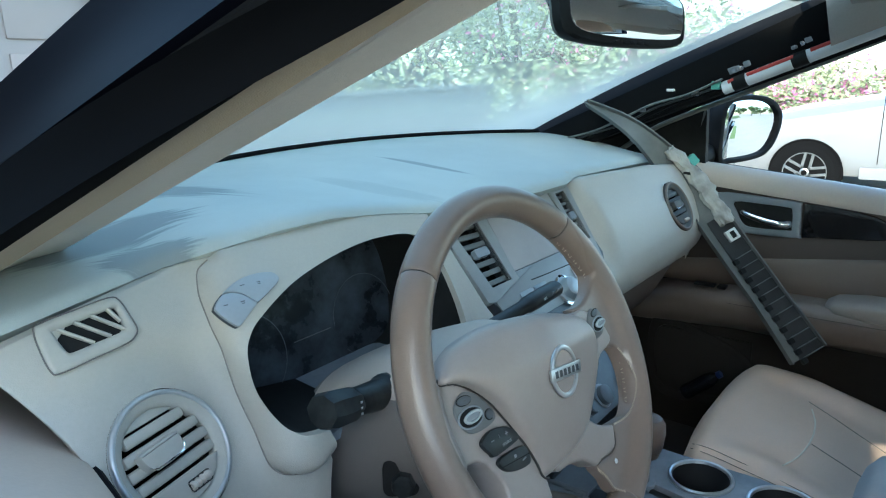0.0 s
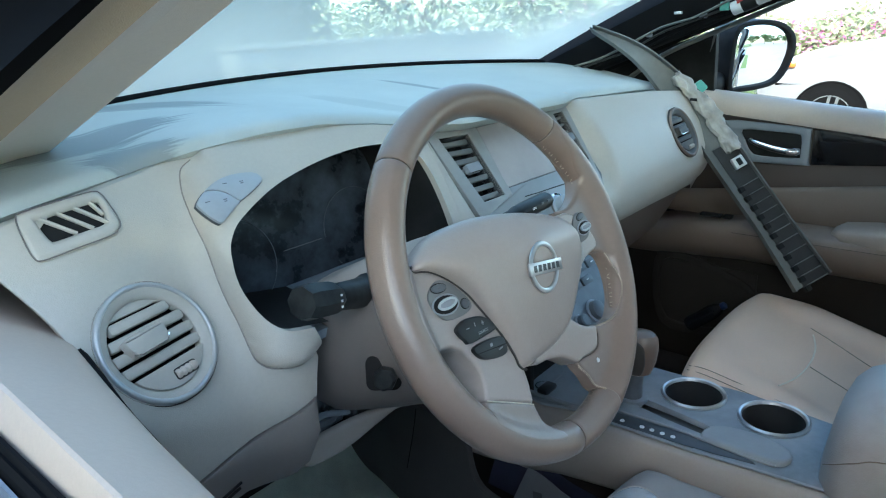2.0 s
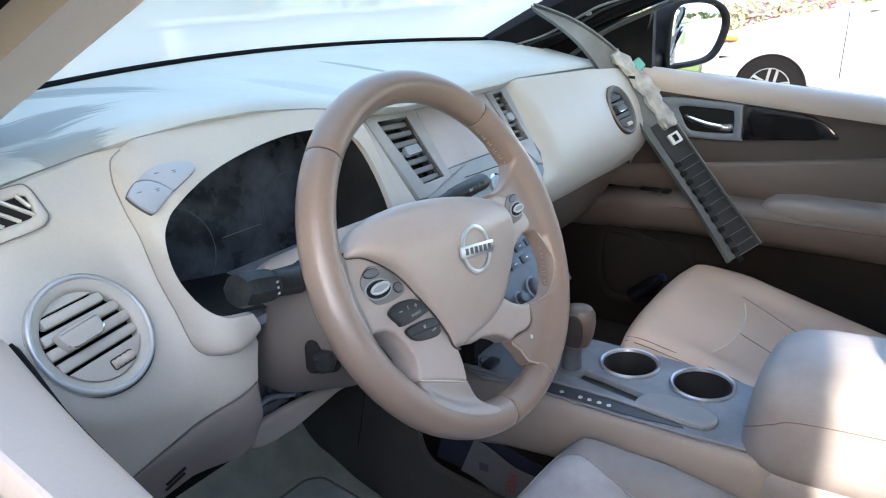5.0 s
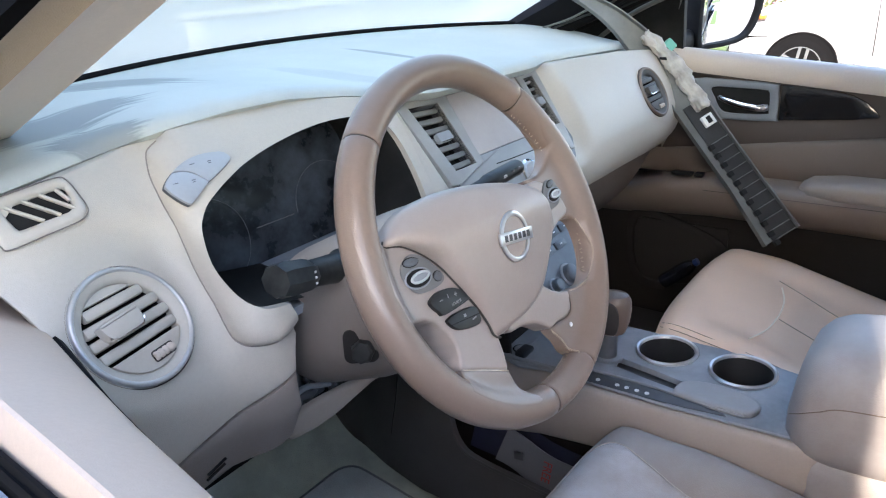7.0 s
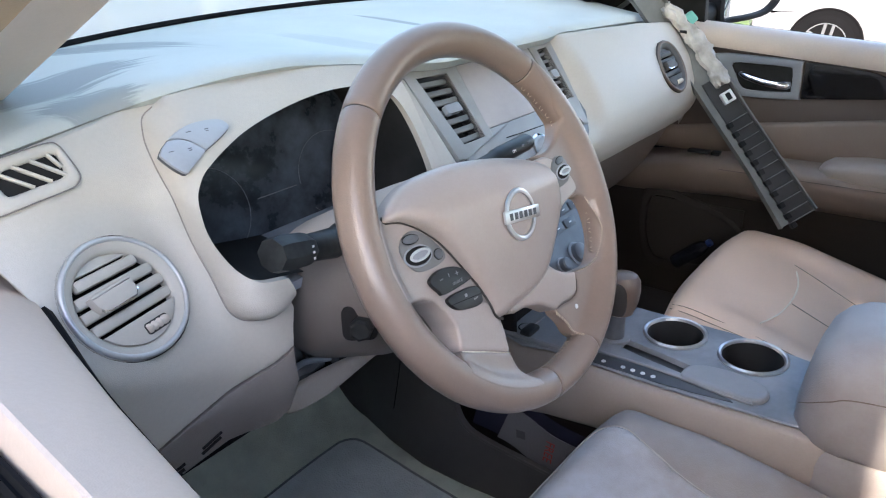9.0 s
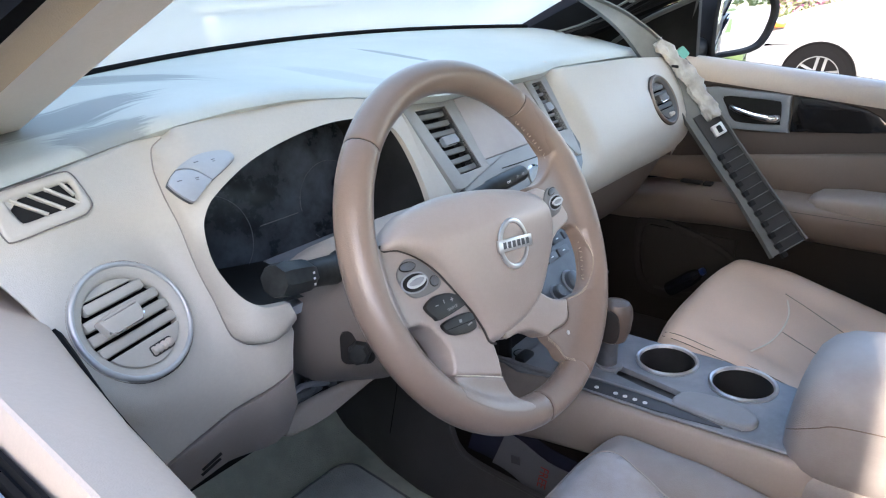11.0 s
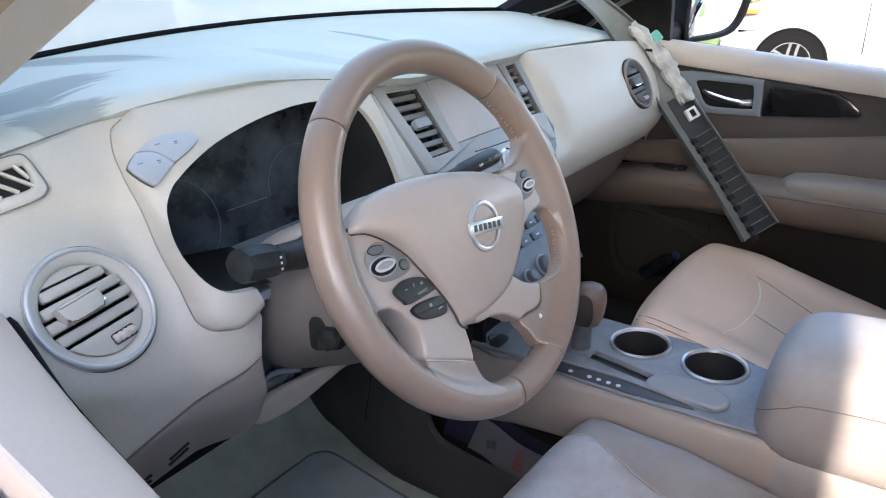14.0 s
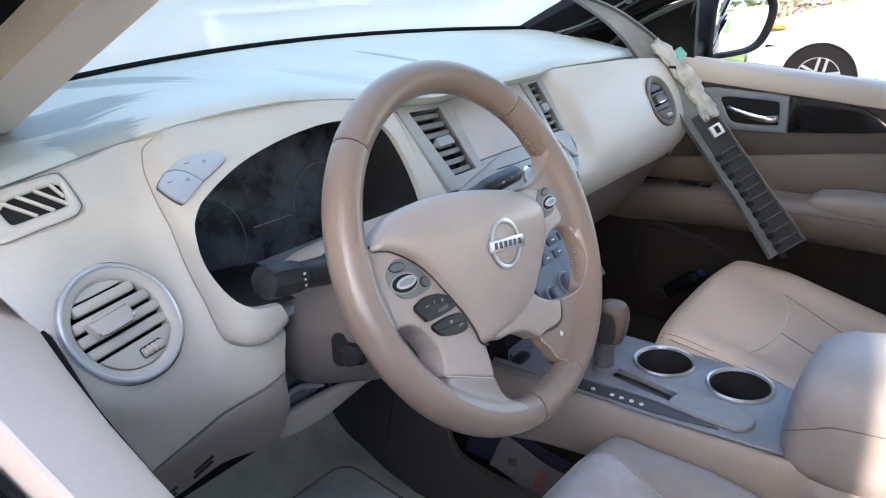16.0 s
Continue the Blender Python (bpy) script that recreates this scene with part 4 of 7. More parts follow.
    part("cavity", plate(hole2, m @ Matrix.Translation((0, 0, -0.0060)), 0.002, 0), BLACK_DEEP, dv)
    for i in range(4):
        x0 = -0.0290 + 0.0150 * i
        y0 = 0.0112 + 0.0017 * i
        x1, y1 = (x0 + 0.0235, -0.0100 + 0.0012 * i) if i < 3 else (0.0225, 0.0020)
        part("slat", tube([m @ Vector((x0, y0, -0.0008)), m @ Vector((x1, y1, -0.0008))], 0.0017, 8, flat=1.6, up=m.to_3x3() @ Vector((0, 0, 1))), BEIGE_PALE, dv)
    # dimmer and trip buttons
    nx, ny = (face(-0.53, 1.18) - face(-0.55, 1.18)).normalized(), (face(-0.54, 1.19) - face(-0.54, 1.16)).normalized()
    m = frame_of(face(-0.5500, 1.1780) + Vector((0, -0.0048, 0)), nx, ny)
    rim = smooth2([(-0.0365, -0.0007), (-0.0275, 0.0078), (-0.0095, 0.0170), (0.010, 0.0208), (0.0314, 0.0190), (0.0389, 0.0131), (0.0380, 0.0072), (0.0215, -0.0019), (0.0036, -0.0103), (-0.012, -0.0200), (-0.0199, -0.0248), (-0.0245, -0.0226), (-0.0319, -0.0130), (-0.0365, -0.0046)], 3)
    split = smooth2([(-0.0400, 0.0085), (-0.0245, 0.0093), (-0.0136, 0.0084), (-0.0037, 0.0029), (0.0061, -0.0080), (0.0105, -0.0140)], 5, False)
    over = lambda q, g: q[1] - lerp(q[0], [c[0] for c in split], [c[1] for c in split]) > g

    def half(keep):
        """One side of the plate, closed along the split."""
        n = len(rim)
        i0 = next(i for i in range(n) if keep(rim[i]) and not keep(rim[i - 1]))
        run = list(itertools.takewhile(keep, [rim[(i0 + i) % n] for i in range(n)]))
        mid = [c for c in split if inside(c, rim)]
        near = mid if math.dist(run[-1], mid[0]) < math.dist(run[-1], mid[-1]) else mid[::-1]
        return run + near
    up = [(p, q + 0.0004) for p, q in half(lambda q: over(q, 0.0))]
    dn = [(p, q - 0.0004) for p, q in half(lambda q: not over(q, 0.0))]
    part("button_gap", plate([(p * 1.012, q * 1.015) for p, q in rim], m @ Matrix.Translation((0, 0, -0.004)), 0.0046, 0), GATE, d)
    for nm, sh in (("dimmer_button", up), ("trip_button", dn)):
        b = part(nm, plate(sh, m, 0.0042, 0.0009), SILVER_PLASTIC, d, "silver-painted push button")
        x0, y0 = (0.006, 0.012) if nm == "dimmer_button" else (-0.018, -0.003)
        part("mark", merge(rbox((x0 - 0.008, y0 + 0.001, 0.0043), (0.005, 0.0007, 0.0004), 0, m=m), rbox((x0 + 0.010, y0, 0.0043), (0.004, 0.0008, 0.0004), 0, m=m), rbox((x0 + 0.010, y0 - 0.002, 0.0043), (0.003, 0.0008, 0.0004), 0, m=m)), PRINT_GREY, b)
    build_cluster(hole)
    return d


def round_vent(d, f, c, r, name, ring, vane):
    """A round outlet: silver ring, slats, a centre tab and a thumbwheel."""
    e = 0.02
    nx, ny = (f(c[0] + e, c[1]) - f(c[0] - e, c[1])).normalized(), (f(c[0], c[1] + e) - f(c[0], c[1] - e)).normalized()
    m = frame_of(f(*c), nx, ny)
    v = part(name, revolve([(r + 0.0035, -0.004), (r + 0.0035, 0.0014), (r + 0.0030, 0.0030), (r + 0.0018, 0.0042), (r + 0.0004, 0.0045), (r - 0.0010, 0.0038), (r - 0.0018, 0.0022), (r - 0.0022, 0.0003)], m, 72), ring, d, "round slatted air outlet", 70)
    part("ring_gap", revolve([(r + 0.0046, 0.0004), (r + 0.0046, -0.003), (r + 0.0030, -0.003), (r + 0.0030, 0.0004)], m, 72), DARKBROWN, v)
    part("inner_ring", revolve([(r - 0.0018, 0.0020), (r - 0.0036, 0.0013), (r - 0.0075, -0.0006), (r - 0.0100, -0.0026), (r - 0.0110, -0.0050), (r - 0.0115, -0.012)], m, 64), vane, v, "", 60)
    part("cup", revolve([(r - 0.006, -0.006), (r - 0.009, -0.006), (r - 0.010, -0.03), (0.002, -0.032), (0.002, -0.034), (r - 0.006, -0.034)], m, 40), BLACK_DEEP, v)
    ri = r - 0.0105
    turn = m @ pose(0, 0, 0, 0, 0, 1)
    cap = [(ri * math.cos(a), ri * math.sin(a)) for a in [radians(52 + 76 * i / 16) for i in range(17)]]
    part("chord", plate(cap, turn @ Matrix.Translation((0, 0, -0.011)), 0.005, 0.001), vane, v)
    for i in range(1, 5):
        y = 0.0440 - 0.0137 * i
        w = 2 * math.sqrt(max(0, ri * ri - y * y)) - 0.001
        part("slat", rbox((0, y - 0.002, -0.007), (w, 0.0104, 0.010), 0.003, 2, turn), vane, v)
    # lower chord plate with the thumbwheel
    pl = [(ri * math.cos(a), ri * math.sin(a)) for a in [radians(208 + 124 * i / 20) for i in range(21)]]
    part("chord", plate(pl, turn @ Matrix.Translation((0, 0, -0.006)), 0.006, 0.001), vane, v)
    tab = part("tab", plate(smooth2([(-0.0330, 0.0060), (-0.0300, 0.0115), (0.0060, 0.0125), (0.0100, 0.0090), (0.0100, 0.0000), (0.0050, -0.0065), (-0.0240, -0.0075), (-0.0300, -0.0040)], 3), turn @ Matrix.Translation((0, 0.0035, -0.002)), 0.0100, 0.0030), vane, v)
    part("tab_edge", tube([turn @ Vector(p) for p in ((-0.0300, 0.0005, 0.0060), (-0.0240, -0.0038, 0.0066), (0.0048, -0.0028, 0.0066), (0.0098, 0.0030, 0.0060))], 0.0013, 6), CHROME, tab)
    well = part("thumb_slot", plate(round_rect(0.009, -0.0345, 0.026, 0.0115, 0.003), turn @ Matrix.Translation((0, 0, -0.0004)), 0.0006, 0), DARKBROWN, v)
    part("thumbwheel", revolve([(0.001, -0.0092), (0.0060, -0.0092), (0.0070, -0.0078), (0.0070, -0.0062), (0.0054, -0.0050), (0.0070, -0.0036), (0.0070, -0.0018), (0.0054, -0.0004), (0.0070, 0.0010), (0.0070, 0.0028), (0.0054, 0.0040), (0.0070, 0.0054), (0.0070, 0.0072), (0.0060, 0.0092), (0.001, 0.0092)], turn @ Matrix.Translation((0.009, -0.0345, -0.0020)) @ pose(0, 0, 0, 0, 90, 0) @ Matrix.Diagonal((1, 0.68, 1.25, 1)), 18), BEIGE, v)


def build_cluster(hole):
    c = thing("instrument_cluster", (-0.42, 0.30, 1.02), "dark dusty instrument cluster under a hood", "gauge cluster")
    rings = []
    for k in (0.0, 0.25, 0.6, 1.0):
        rings.append([Vector((-0.415 + (x + 0.415) * (1 - 0.05 * k), face(x, z).y + 0.006 + (0.335 - face(x, z).y) * k, 1.11 + (z - 1.11) * (1 - 0.06 * k))) for x, z in hole])
    part("hood", loft(rings, caps=False), BLACK, c)
    m = frame_of((-0.415, 0.315, 1.105), (1, 0, 0), (0, 0.22, 1))
    part("lens", plate(round_rect(0, 0, 0.33, 0.165, 0.03), m @ Matrix.Translation((0, 0, -0.012)), 0.010, 0.002), CLUSTER, c, "dust-filmed instrument lens")
    for x in (-0.095, 0.095):
        pts = [m @ Vector((x + 0.055 * math.cos(a), -0.030 + 0.055 * math.sin(a), 0.001)) for a in [radians(-70 + 320 * i / 50 - 70) for i in range(51)]]
        part("dial_ring", tube(pts, 0.0005, 6), STACK_DARK, c)
    part("divider", rbox((0.004, -0.030, 0.0), (0.060, 0.0008, 0.0009), 0, m=m), POD, c)
    shelf = skin(round_rect(-0.43, 0.235, 0.25, 0.13, 0.02), [], lambda u, v: Vector((u, v, 1.032 + 0.02 * (v - 0.2))), 0.03, (0, 0, -0.01))
    part("shelf", shelf, GREYBLUE, c, "dusty shelf below the dials")


def rim_point(a, r=0.1755, c=0.0):
    return WHEEL @ Vector((r * math.cos(a), r * math.sin(a), c))


def build_steering_wheel():
    w = thing("steering_wheel", CW + Vector((0, 0.14, -0.06)), "tan and brown leather steering wheel with stitched grips", "steering wheel")
    # the rim in four leather pieces that meet at seams
    cuts = [46, 134, 261, 287, 406]
    normal = WHEEL.to_3x3() @ Vector((0, 0, 1))
    for k in range(4):
        a0, a1 = cuts[k], cuts[k + 1]
        pts = [rim_point(radians(a)) for a in [a0 + 0.25, a0 + 0.7] + [a0 + 0.7 + (a1 - a0 - 1.4) * i / 38 for i in range(1, 38)] + [a1 - 0.7, a1 - 0.25]]
        rad = [0.0160] + [0.0168] * 39 + [0.0160]
        part("rim", tube(pts, rad, 18, flat=1.08, up=normal), LEATHER_RIM, w, "worn leather rim section")
    for a in cuts[:4]:
        part("rim_seam", tube([rim_point(radians(a + k)) for k in (-0.18, 0.18)], 0.0160, 16, up=normal), DARKBROWN, w)
    # stitches along the inside of the grips
    st = []
    for a0, a1 in ((-36, -14), (12, 44), (140, 232), (262, 286)):
        n = int((a1 - a0) / 2)
        for i in range(n):
            a = radians(a0 + (a1 - a0) * (i + 0.5) / n)
            p = WHEEL @ Vector((0.1592 * math.cos(a), 0.1592 * math.sin(a), -0.0010))
            t = (WHEEL.to_3x3() @ Vector((-math.sin(a), math.cos(a), 0))).normalized()
            s = (WHEEL.to_3x3() @ Vector((math.cos(a), math.sin(a), 0.9))).normalized()
            z = 0.0013 if i % 2 else -0.0013
            st.append(tube([p - s * 0.0030 - t * z, p + s * 0.0002, p + s * 0.0030 + t * z], 0.00042, 4))
    tagged(part("stitching", merge(*st), THREAD, w, "cream hand stitching"), kind="stuff")
    # airbag cover
    out = smooth2([(-0.1500, 0.0395), (-0.1337, 0.0508), (-0.1066, 0.0612), (-0.0757, 0.0634), (-0.044, 0.0622), (-0.004, 0.0560), (0.038, 0.0460), (0.070, 0.0348), (0.088, 0.0250), (0.0940, 0.012), (0.0945, -0.004), (0.0920, -0.0175),
                   (0.083, -0.0325), (0.068, -0.0475), (0.0515, -0.064), (0.0354, -0.0765), (0.0155, -0.0842), (-0.0148, -0.0892), (-0.0408, -0.0905), (-0.0570, -0.0895), (-0.0648, -0.0830), (-0.0660, -0.0715), (-0.0727, -0.0478), (-0.0867, -0.0167), (-0.098, 0.0037), (-0.114, 0.0211), (-0.1318, 0.0335)], 3)

    def dome(u, v):
        k = v - 0.014 + 0.10 * u          # over or under the ridge that crosses the pad
        return 0.0290 - 0.024 * (max(0, k) / 0.050) ** 1.35 - 0.021 * (max(0, -k) / 0.10) ** 1.25 - 0.006 * (u / 0.13) ** 2 - 0.085 * max(0, u - 0.005)
    part("airbag_cover", pillow(out, WHEEL, dome, 0.011, -0.012, 0.006), LEATHER_HUB, w, "smooth beige horn pad", 60)
    gap = [WHEEL @ Vector((a, b, 0.0042)) for a, b in out[19 * 3:] + out[:2]]
    part("pad_gap", tube(gap, 0.0012, 6, up=normal), DARKBROWN, w)

    # spokes and grip leather share one level that rises into the rim
    def web(u, v, level=0.0036):
        r = math.hypot(u, v)
        off = abs(r - 0.1755)
        zr = 1.08 * math.sqrt(max(0.0, 0.0171 ** 2 - off * off)) - 2.0 * max(0.0, off - 0.0171)
        k = 0.014 * (1 - step(0.158, 0.171, r)) + 0.0008
        return (level + zr + math.hypot(level - zr, k)) / 2 - 0.14 * k
    near = [(-0.040, 0.0), (-0.07, 0.045), (-0.12, 0.047), (-0.150, 0.042), (-0.166, 0.040), (-0.172, 0.0), (-0.168, -0.030), (-0.1486, -0.0324), (-0.1377, -0.0347), (-0.1267, -0.0412), (-0.1180, -0.0560), (-0.1140, -0.0695), (-0.1160, -0.0802), (-0.1215, -0.0910),
            (-0.1100, -0.0970), (-0.0957, -0.1041), (-0.0780, -0.1135), (-0.0619, -0.1219), (-0.0575, -0.1039), (-0.0563, -0.0895), (-0.045, -0.06)]
    part("spoke", pillow(near, WHEEL, web, 0.0035, -0.030, 0.005), LEATHER_HUB, w, "beige spoke carrying switches", 50)
    panel = smooth2([(0.06, 0.028), (0.0926, 0.0305), (0.1022, 0.0285), (0.118, 0.0190), (0.1311, 0.0035), (0.1366, -0.0120), (0.1335, -0.0190), (0.1243, -0.0220), (0.105, -0.0250), (0.07, -0.035), (0.05, 0.0)], 3)
    part("spoke", pillow(panel, WHEEL, lambda u, v: 0.0062, 0.003, -0.012, 0.006), LEATHER_HUB, w, "beige spoke carrying switches", 50)
    low = [(0.02, -0.055), (-0.03, -0.065), (-0.040, -0.0905), (-0.020, -0.0950), (0.000, -0.1005), (0.013, -0.1085), (0.024, -0.1170), (0.0377, -0.1163), (0.0542, -0.1184), (0.0653, -0.1168), (0.071, -0.1126), (0.0760, -0.104), (0.0785, -0.0962), (0.068, -0.0925), (0.053, -0.0845), (0.043, -0.0755)]
    part("spoke", pillow(smooth2(low, 3), WHEEL, lambda u, v: 0.0040, 0.004, -0.018, 0.005), LEATHER_HUB, w, "short plain beige spoke", 50)
    ring = lambda a0, a1, n, r=0.1768: [(r * math.cos(radians(a0 + (a1 - a0) * i / n)), r * math.sin(radians(a0 + (a1 - a0) * i / n))) for i in range(n + 1)]
    grip = smooth2([(0.0915, 0.0345), (0.1114, 0.0345), (0.1281, 0.0398), (0.1390, 0.0470), (0.1470, 0.0580), (0.1480, 0.0620)], 3, False) + [((0.1605 + 0.0125 * (k / 8) ** 1.5) * math.cos(radians(25.5 + 2.5 * k)), (0.1605 + 0.0125 * (k / 8) ** 1.5) * math.sin(radians(25.5 + 2.5 * k))) for k in range(9)] + ring(45.4, -72.6, 30, 0.1860) + smooth2([(0.0440, -0.1560), (0.0370, -0.1480), (0.0340, -0.1350), (0.0250, -0.1180), (0.0377, -0.1168), (0.0542, -0.1189), (0.0655, -0.1173), (0.0714, -0.1131), (0.0765, -0.1045), (0.0795, -0.0968), (0.098, -0.0990), (0.118, -0.0995), (0.136, -0.0865),
            (0.1465, -0.067), (0.1495, -0.046), (0.1465, -0.0325), (0.1385, -0.0265), (0.128, -0.0250), (0.112, -0.0220), (0.116, -0.004), (0.106, 0.018), (0.092, 0.0290)], 3, False)
    part("grip_web", pillow(grip, WHEEL, web, 0.0042, -0.013, 0.0045), LEATHER_RIM, w, "brown leather spread over the spokes", 60)
    near_web = [(-0.0622, -0.1224), (-0.0780, -0.1140), (-0.0957, -0.1046), (-0.1100, -0.0975), (-0.1219, -0.0914), (-0.1285, -0.0985)] + ring(219, 250, 9, 0.1725) + smooth2([(-0.0440, -0.1640), (-0.0500, -0.1560), (-0.0560, -0.1500), (-0.0612, -0.1395), (-0.0620, -0.1300)], 3, False)
    part("grip_web", pillow(near_web, WHEEL, web, 0.0030, -0.022, 0.0045), LEATHER_WEB, w, "paler leather spread over the spoke", 60)
    thread = []
    for run in (((0.0245, -0.1205), (0.0345, -0.1350), (0.0375, -0.1480), (0.0430, -0.1550)), ((0.084, -0.0985), (0.098, -0.1005), (0.112, -0.1008), (0.126, -0.0955), (0.140, -0.0800), (0.1475, -0.0660), (0.1508, -0.0460), (0.1480, -0.0310))):
        edge_pts = spline([WHEEL @ Vector((p, q, web(p, q) - 0.0012)) for p, q in run], 7)
        for p, q in zip(edge_pts[:-1], edge_pts[1:]):
            t = (q - p).normalized().cross(normal)
            thread.append(tube([p - t * 0.0016, p + (q - p) * 0.5 + normal * 0.0005, q + t * 0.0016], 0.00042, 4))
    tagged(part("web_stitching", merge(*thread), THREAD, w, "cream hand stitching"), kind="stuff")
    part("spoke_seam", tube(spline([WHEEL @ Vector((p, q, 0.0030)) for p, q in ((0.0250, -0.1168), (0.0377, -0.1166), (0.0542, -0.1186), (0.0654, -0.1170), (0.0712, -0.1128), (0.0762, -0.1042))], 5), 0.0004, 6), BROWN, w)
    part("spoke_seam", tube([WHEEL @ Vector((p, q, web(p, q) - 0.0010)) for p, q in ((-0.0625, -0.1222), (-0.0780, -0.1138), (-0.0957, -0.1044), (-0.1100, -0.0973), (-0.1205, -0.0918))], 0.0005, 6), STITCH, w)
    part("scuff", revolve([(0.0005, 0), (0.0028, 0), (0.0024, 0.0008), (0.0005, 0.001)], WHEEL @ Matrix.Translation((0.0575, -0.1280, 0.0040)), 10), PRINT_WHITE, w, "small white paint spot")
    # badge: a ring and a bar, no lettering
    b = WHEEL @ Matrix.Translation((-0.0030, -0.0078, 0.0268)) @ pose(0, 0, 0, 0, 0, -9) @ pose(0, 0, 0, 9, 3, 0)
    badge = part("badge", revolve([(0.0205, -0.001), (0.0207, 0.0008), (0.0216, 0.0014), (0.0240, 0.0014), (0.0252, 0.0006), (0.0256, -0.001)], b, 48), BADGE, w, "satin chrome ring badge with a cross bar")
    part("bar", rbox((0, 0, 0.0012), (0.0580, 0.0120, 0.0030), 0.0007, 2, b), BADGE, badge)
    for i in range(6):
        part("mark", rbox((-0.0200 + 0.0080 * i, 0, 0.0028), (0.0050, 0.0064, 0.0004), 0, m=b), GATE, badge)
    # switch pods
    for k in (-1, 1):
        o = WHEEL @ Matrix.Translation((k * 0.1195 if k < 0 else 0.1110, 0.0035 if k < 0 else 0.0085, 0.0033 if k < 0 else 0.0060))
        if k > 0:
            o = o @ Matrix.Diagonal((0.86, 0.86, 1, 1))
        mir = lambda pts: [(-k * a, b) for a, b in pts][::-k]
        pod = part("switch_pod", plate(smooth2(mir([(-0.0240, 0.008), (-0.0160, 0.0165), (-0.004, 0.0192), (0.0085, 0.0120), (0.0175, 0.0002), (0.0230, -0.0095), (0.0210, -0.0160), (0.0070, -0.0182), (-0.0120, -0.0155), (-0.0210, -0.0062)]), 3), o, 0.0022, 0.0008), POD, w, "dusty grey switch pod")
        oval = lambda cx, cy, rx, ry, tilt: [(-k * (cx + rx * math.cos(a) * math.cos(tilt) - ry * math.sin(a) * math.sin(tilt)), cy + rx * math.cos(a) * math.sin(tilt) + ry * math.sin(a) * math.cos(tilt)) for a in [-k * 2 * math.pi * i / 24 for i in range(24)]]
        part("rocker", plate(oval(-0.0080, -0.0025, 0.0155, 0.0082, -0.12), o @ Matrix.Translation((0, 0, 0.0018)), 0.0012, 0.0005), BLACK, pod)
        part("rocker_ring", tube([o @ Vector((a, c, 0.0026)) for a, c in oval(-0.0080, -0.0025, 0.0160, 0.0086, -0.12)], 0.0009, 6, loop=True, up=normal), LID_GREY, pod)
        part("toggle", tube([o @ Vector((a, c, 0.0056)) for a, c in oval(-0.0080, -0.0020, 0.0112, 0.0040, -0.03)], 0.0012, 6, loop=True, up=normal), SILVER, pod, "silver oval toggle rim")
        part("toggle_face", plate(oval(-0.0080, -0.0020, 0.0106, 0.0034, -0.03), o @ Matrix.Translation((0, 0, 0.002)), 0.0032, 0.0003), LID_GREY, pod)
        for cx, cy, rx, ry in ((-0.0090, 0.0130, 0.0092, 0.0036), (0.0152, -0.0095, 0.0050, 0.0042)):
            part("button", plate(oval(cx, cy, rx, ry, -0.15), o @ Matrix.Translation((0, 0, 0.0016)), 0.0020, 0.0008), STACK_DARK, pod)
            part("button_gap", tube([o @ Vector((a, c, 0.0022)) for a, c in oval(cx, cy, rx + 0.0004, ry + 0.0004, -0.15)], 0.0005, 5, loop=True, up=normal), BLACK, pod)
            part("mark", rbox((-k * cx, cy, 0.0037), (0.0030, 0.0010, 0.0003), 0, m=o), PRINT_GREY, pod)
    m1 = WHEEL @ Matrix.Translation((-0.1035, -0.0305, 0.0035)) @ pose(0, 0, 0, 0, 0, -5)
    k1 = part("audio_switch", plate(smooth2([(-0.0245, 0.006), (-0.018, 0.0095), (-0.008, 0.0115), (0.008, 0.0095), (0.020, 0.003), (0.0245, -0.004), (0.0235, -0.0075), (-0.012, -0.0105), (-0.018, -0.006), (-0.0235, 0.001)], 3), m1, 0.0045, 0.0012), STALK, w, "black audio rocker switch")
    writing("legend", "SOURCE", 0.0036, m1 @ Matrix.Translation((0.006, -0.0045, 0.0047)) @ pose(0, 0, 0, 0, 0, 3), PRINT_DIM, k1)
    part("mark", merge(rbox((-0.012, 0.003, 0.0047), (0.0040, 0.0008, 0.0004), 0, m=m1), rbox((0.0085, 0.003, 0.0047), (0.0040, 0.0008, 0.0004), 0, m=m1), rbox((0.0085, 0.003, 0.0047), (0.0008, 0.0040, 0.0004), 0, m=m1), rbox((-0.002, 0.004, 0.0047), (0.0008, 0.0035, 0.0004), 0, m=m1)), PRINT_DIM, k1)
    m2 = WHEEL @ Matrix.Translation((-0.0950, -0.0535, 0.0035)) @ pose(0, 0, 0, 0, 0, -8)
    k2 = part("phone_switch", plate(smooth2([(-0.0225, 0.0055), (-0.009, 0.0085), (0.015, 0.0085), (0.0205, 0.001), (0.019, -0.008), (0.006, -0.0095), (-0.010, -0.007), (-0.0185, -0.002)], 3), m2, 0.0045, 0.0012), STALK, w, "black phone switch")
    part("split", rbox((0.0, 0.0, 0.0044), (0.040, 0.0007, 0.0006), 0, m=m2), BLACK_DEEP, k2)
    part("mark", merge(rbox((0.0105, -0.0045, 0.0047), (0.006, 0.0013, 0.0004), 0, m=m2 @ pose(0, 0, 0, 0, 0, 12)), rbox((0.000, 0.0035, 0.0047), (0.0032, 0.0028, 0.0004), 0, m=m2)), PRINT_DIM, k2)
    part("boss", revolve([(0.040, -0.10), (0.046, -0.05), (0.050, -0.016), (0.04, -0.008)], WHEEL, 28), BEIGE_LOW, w)


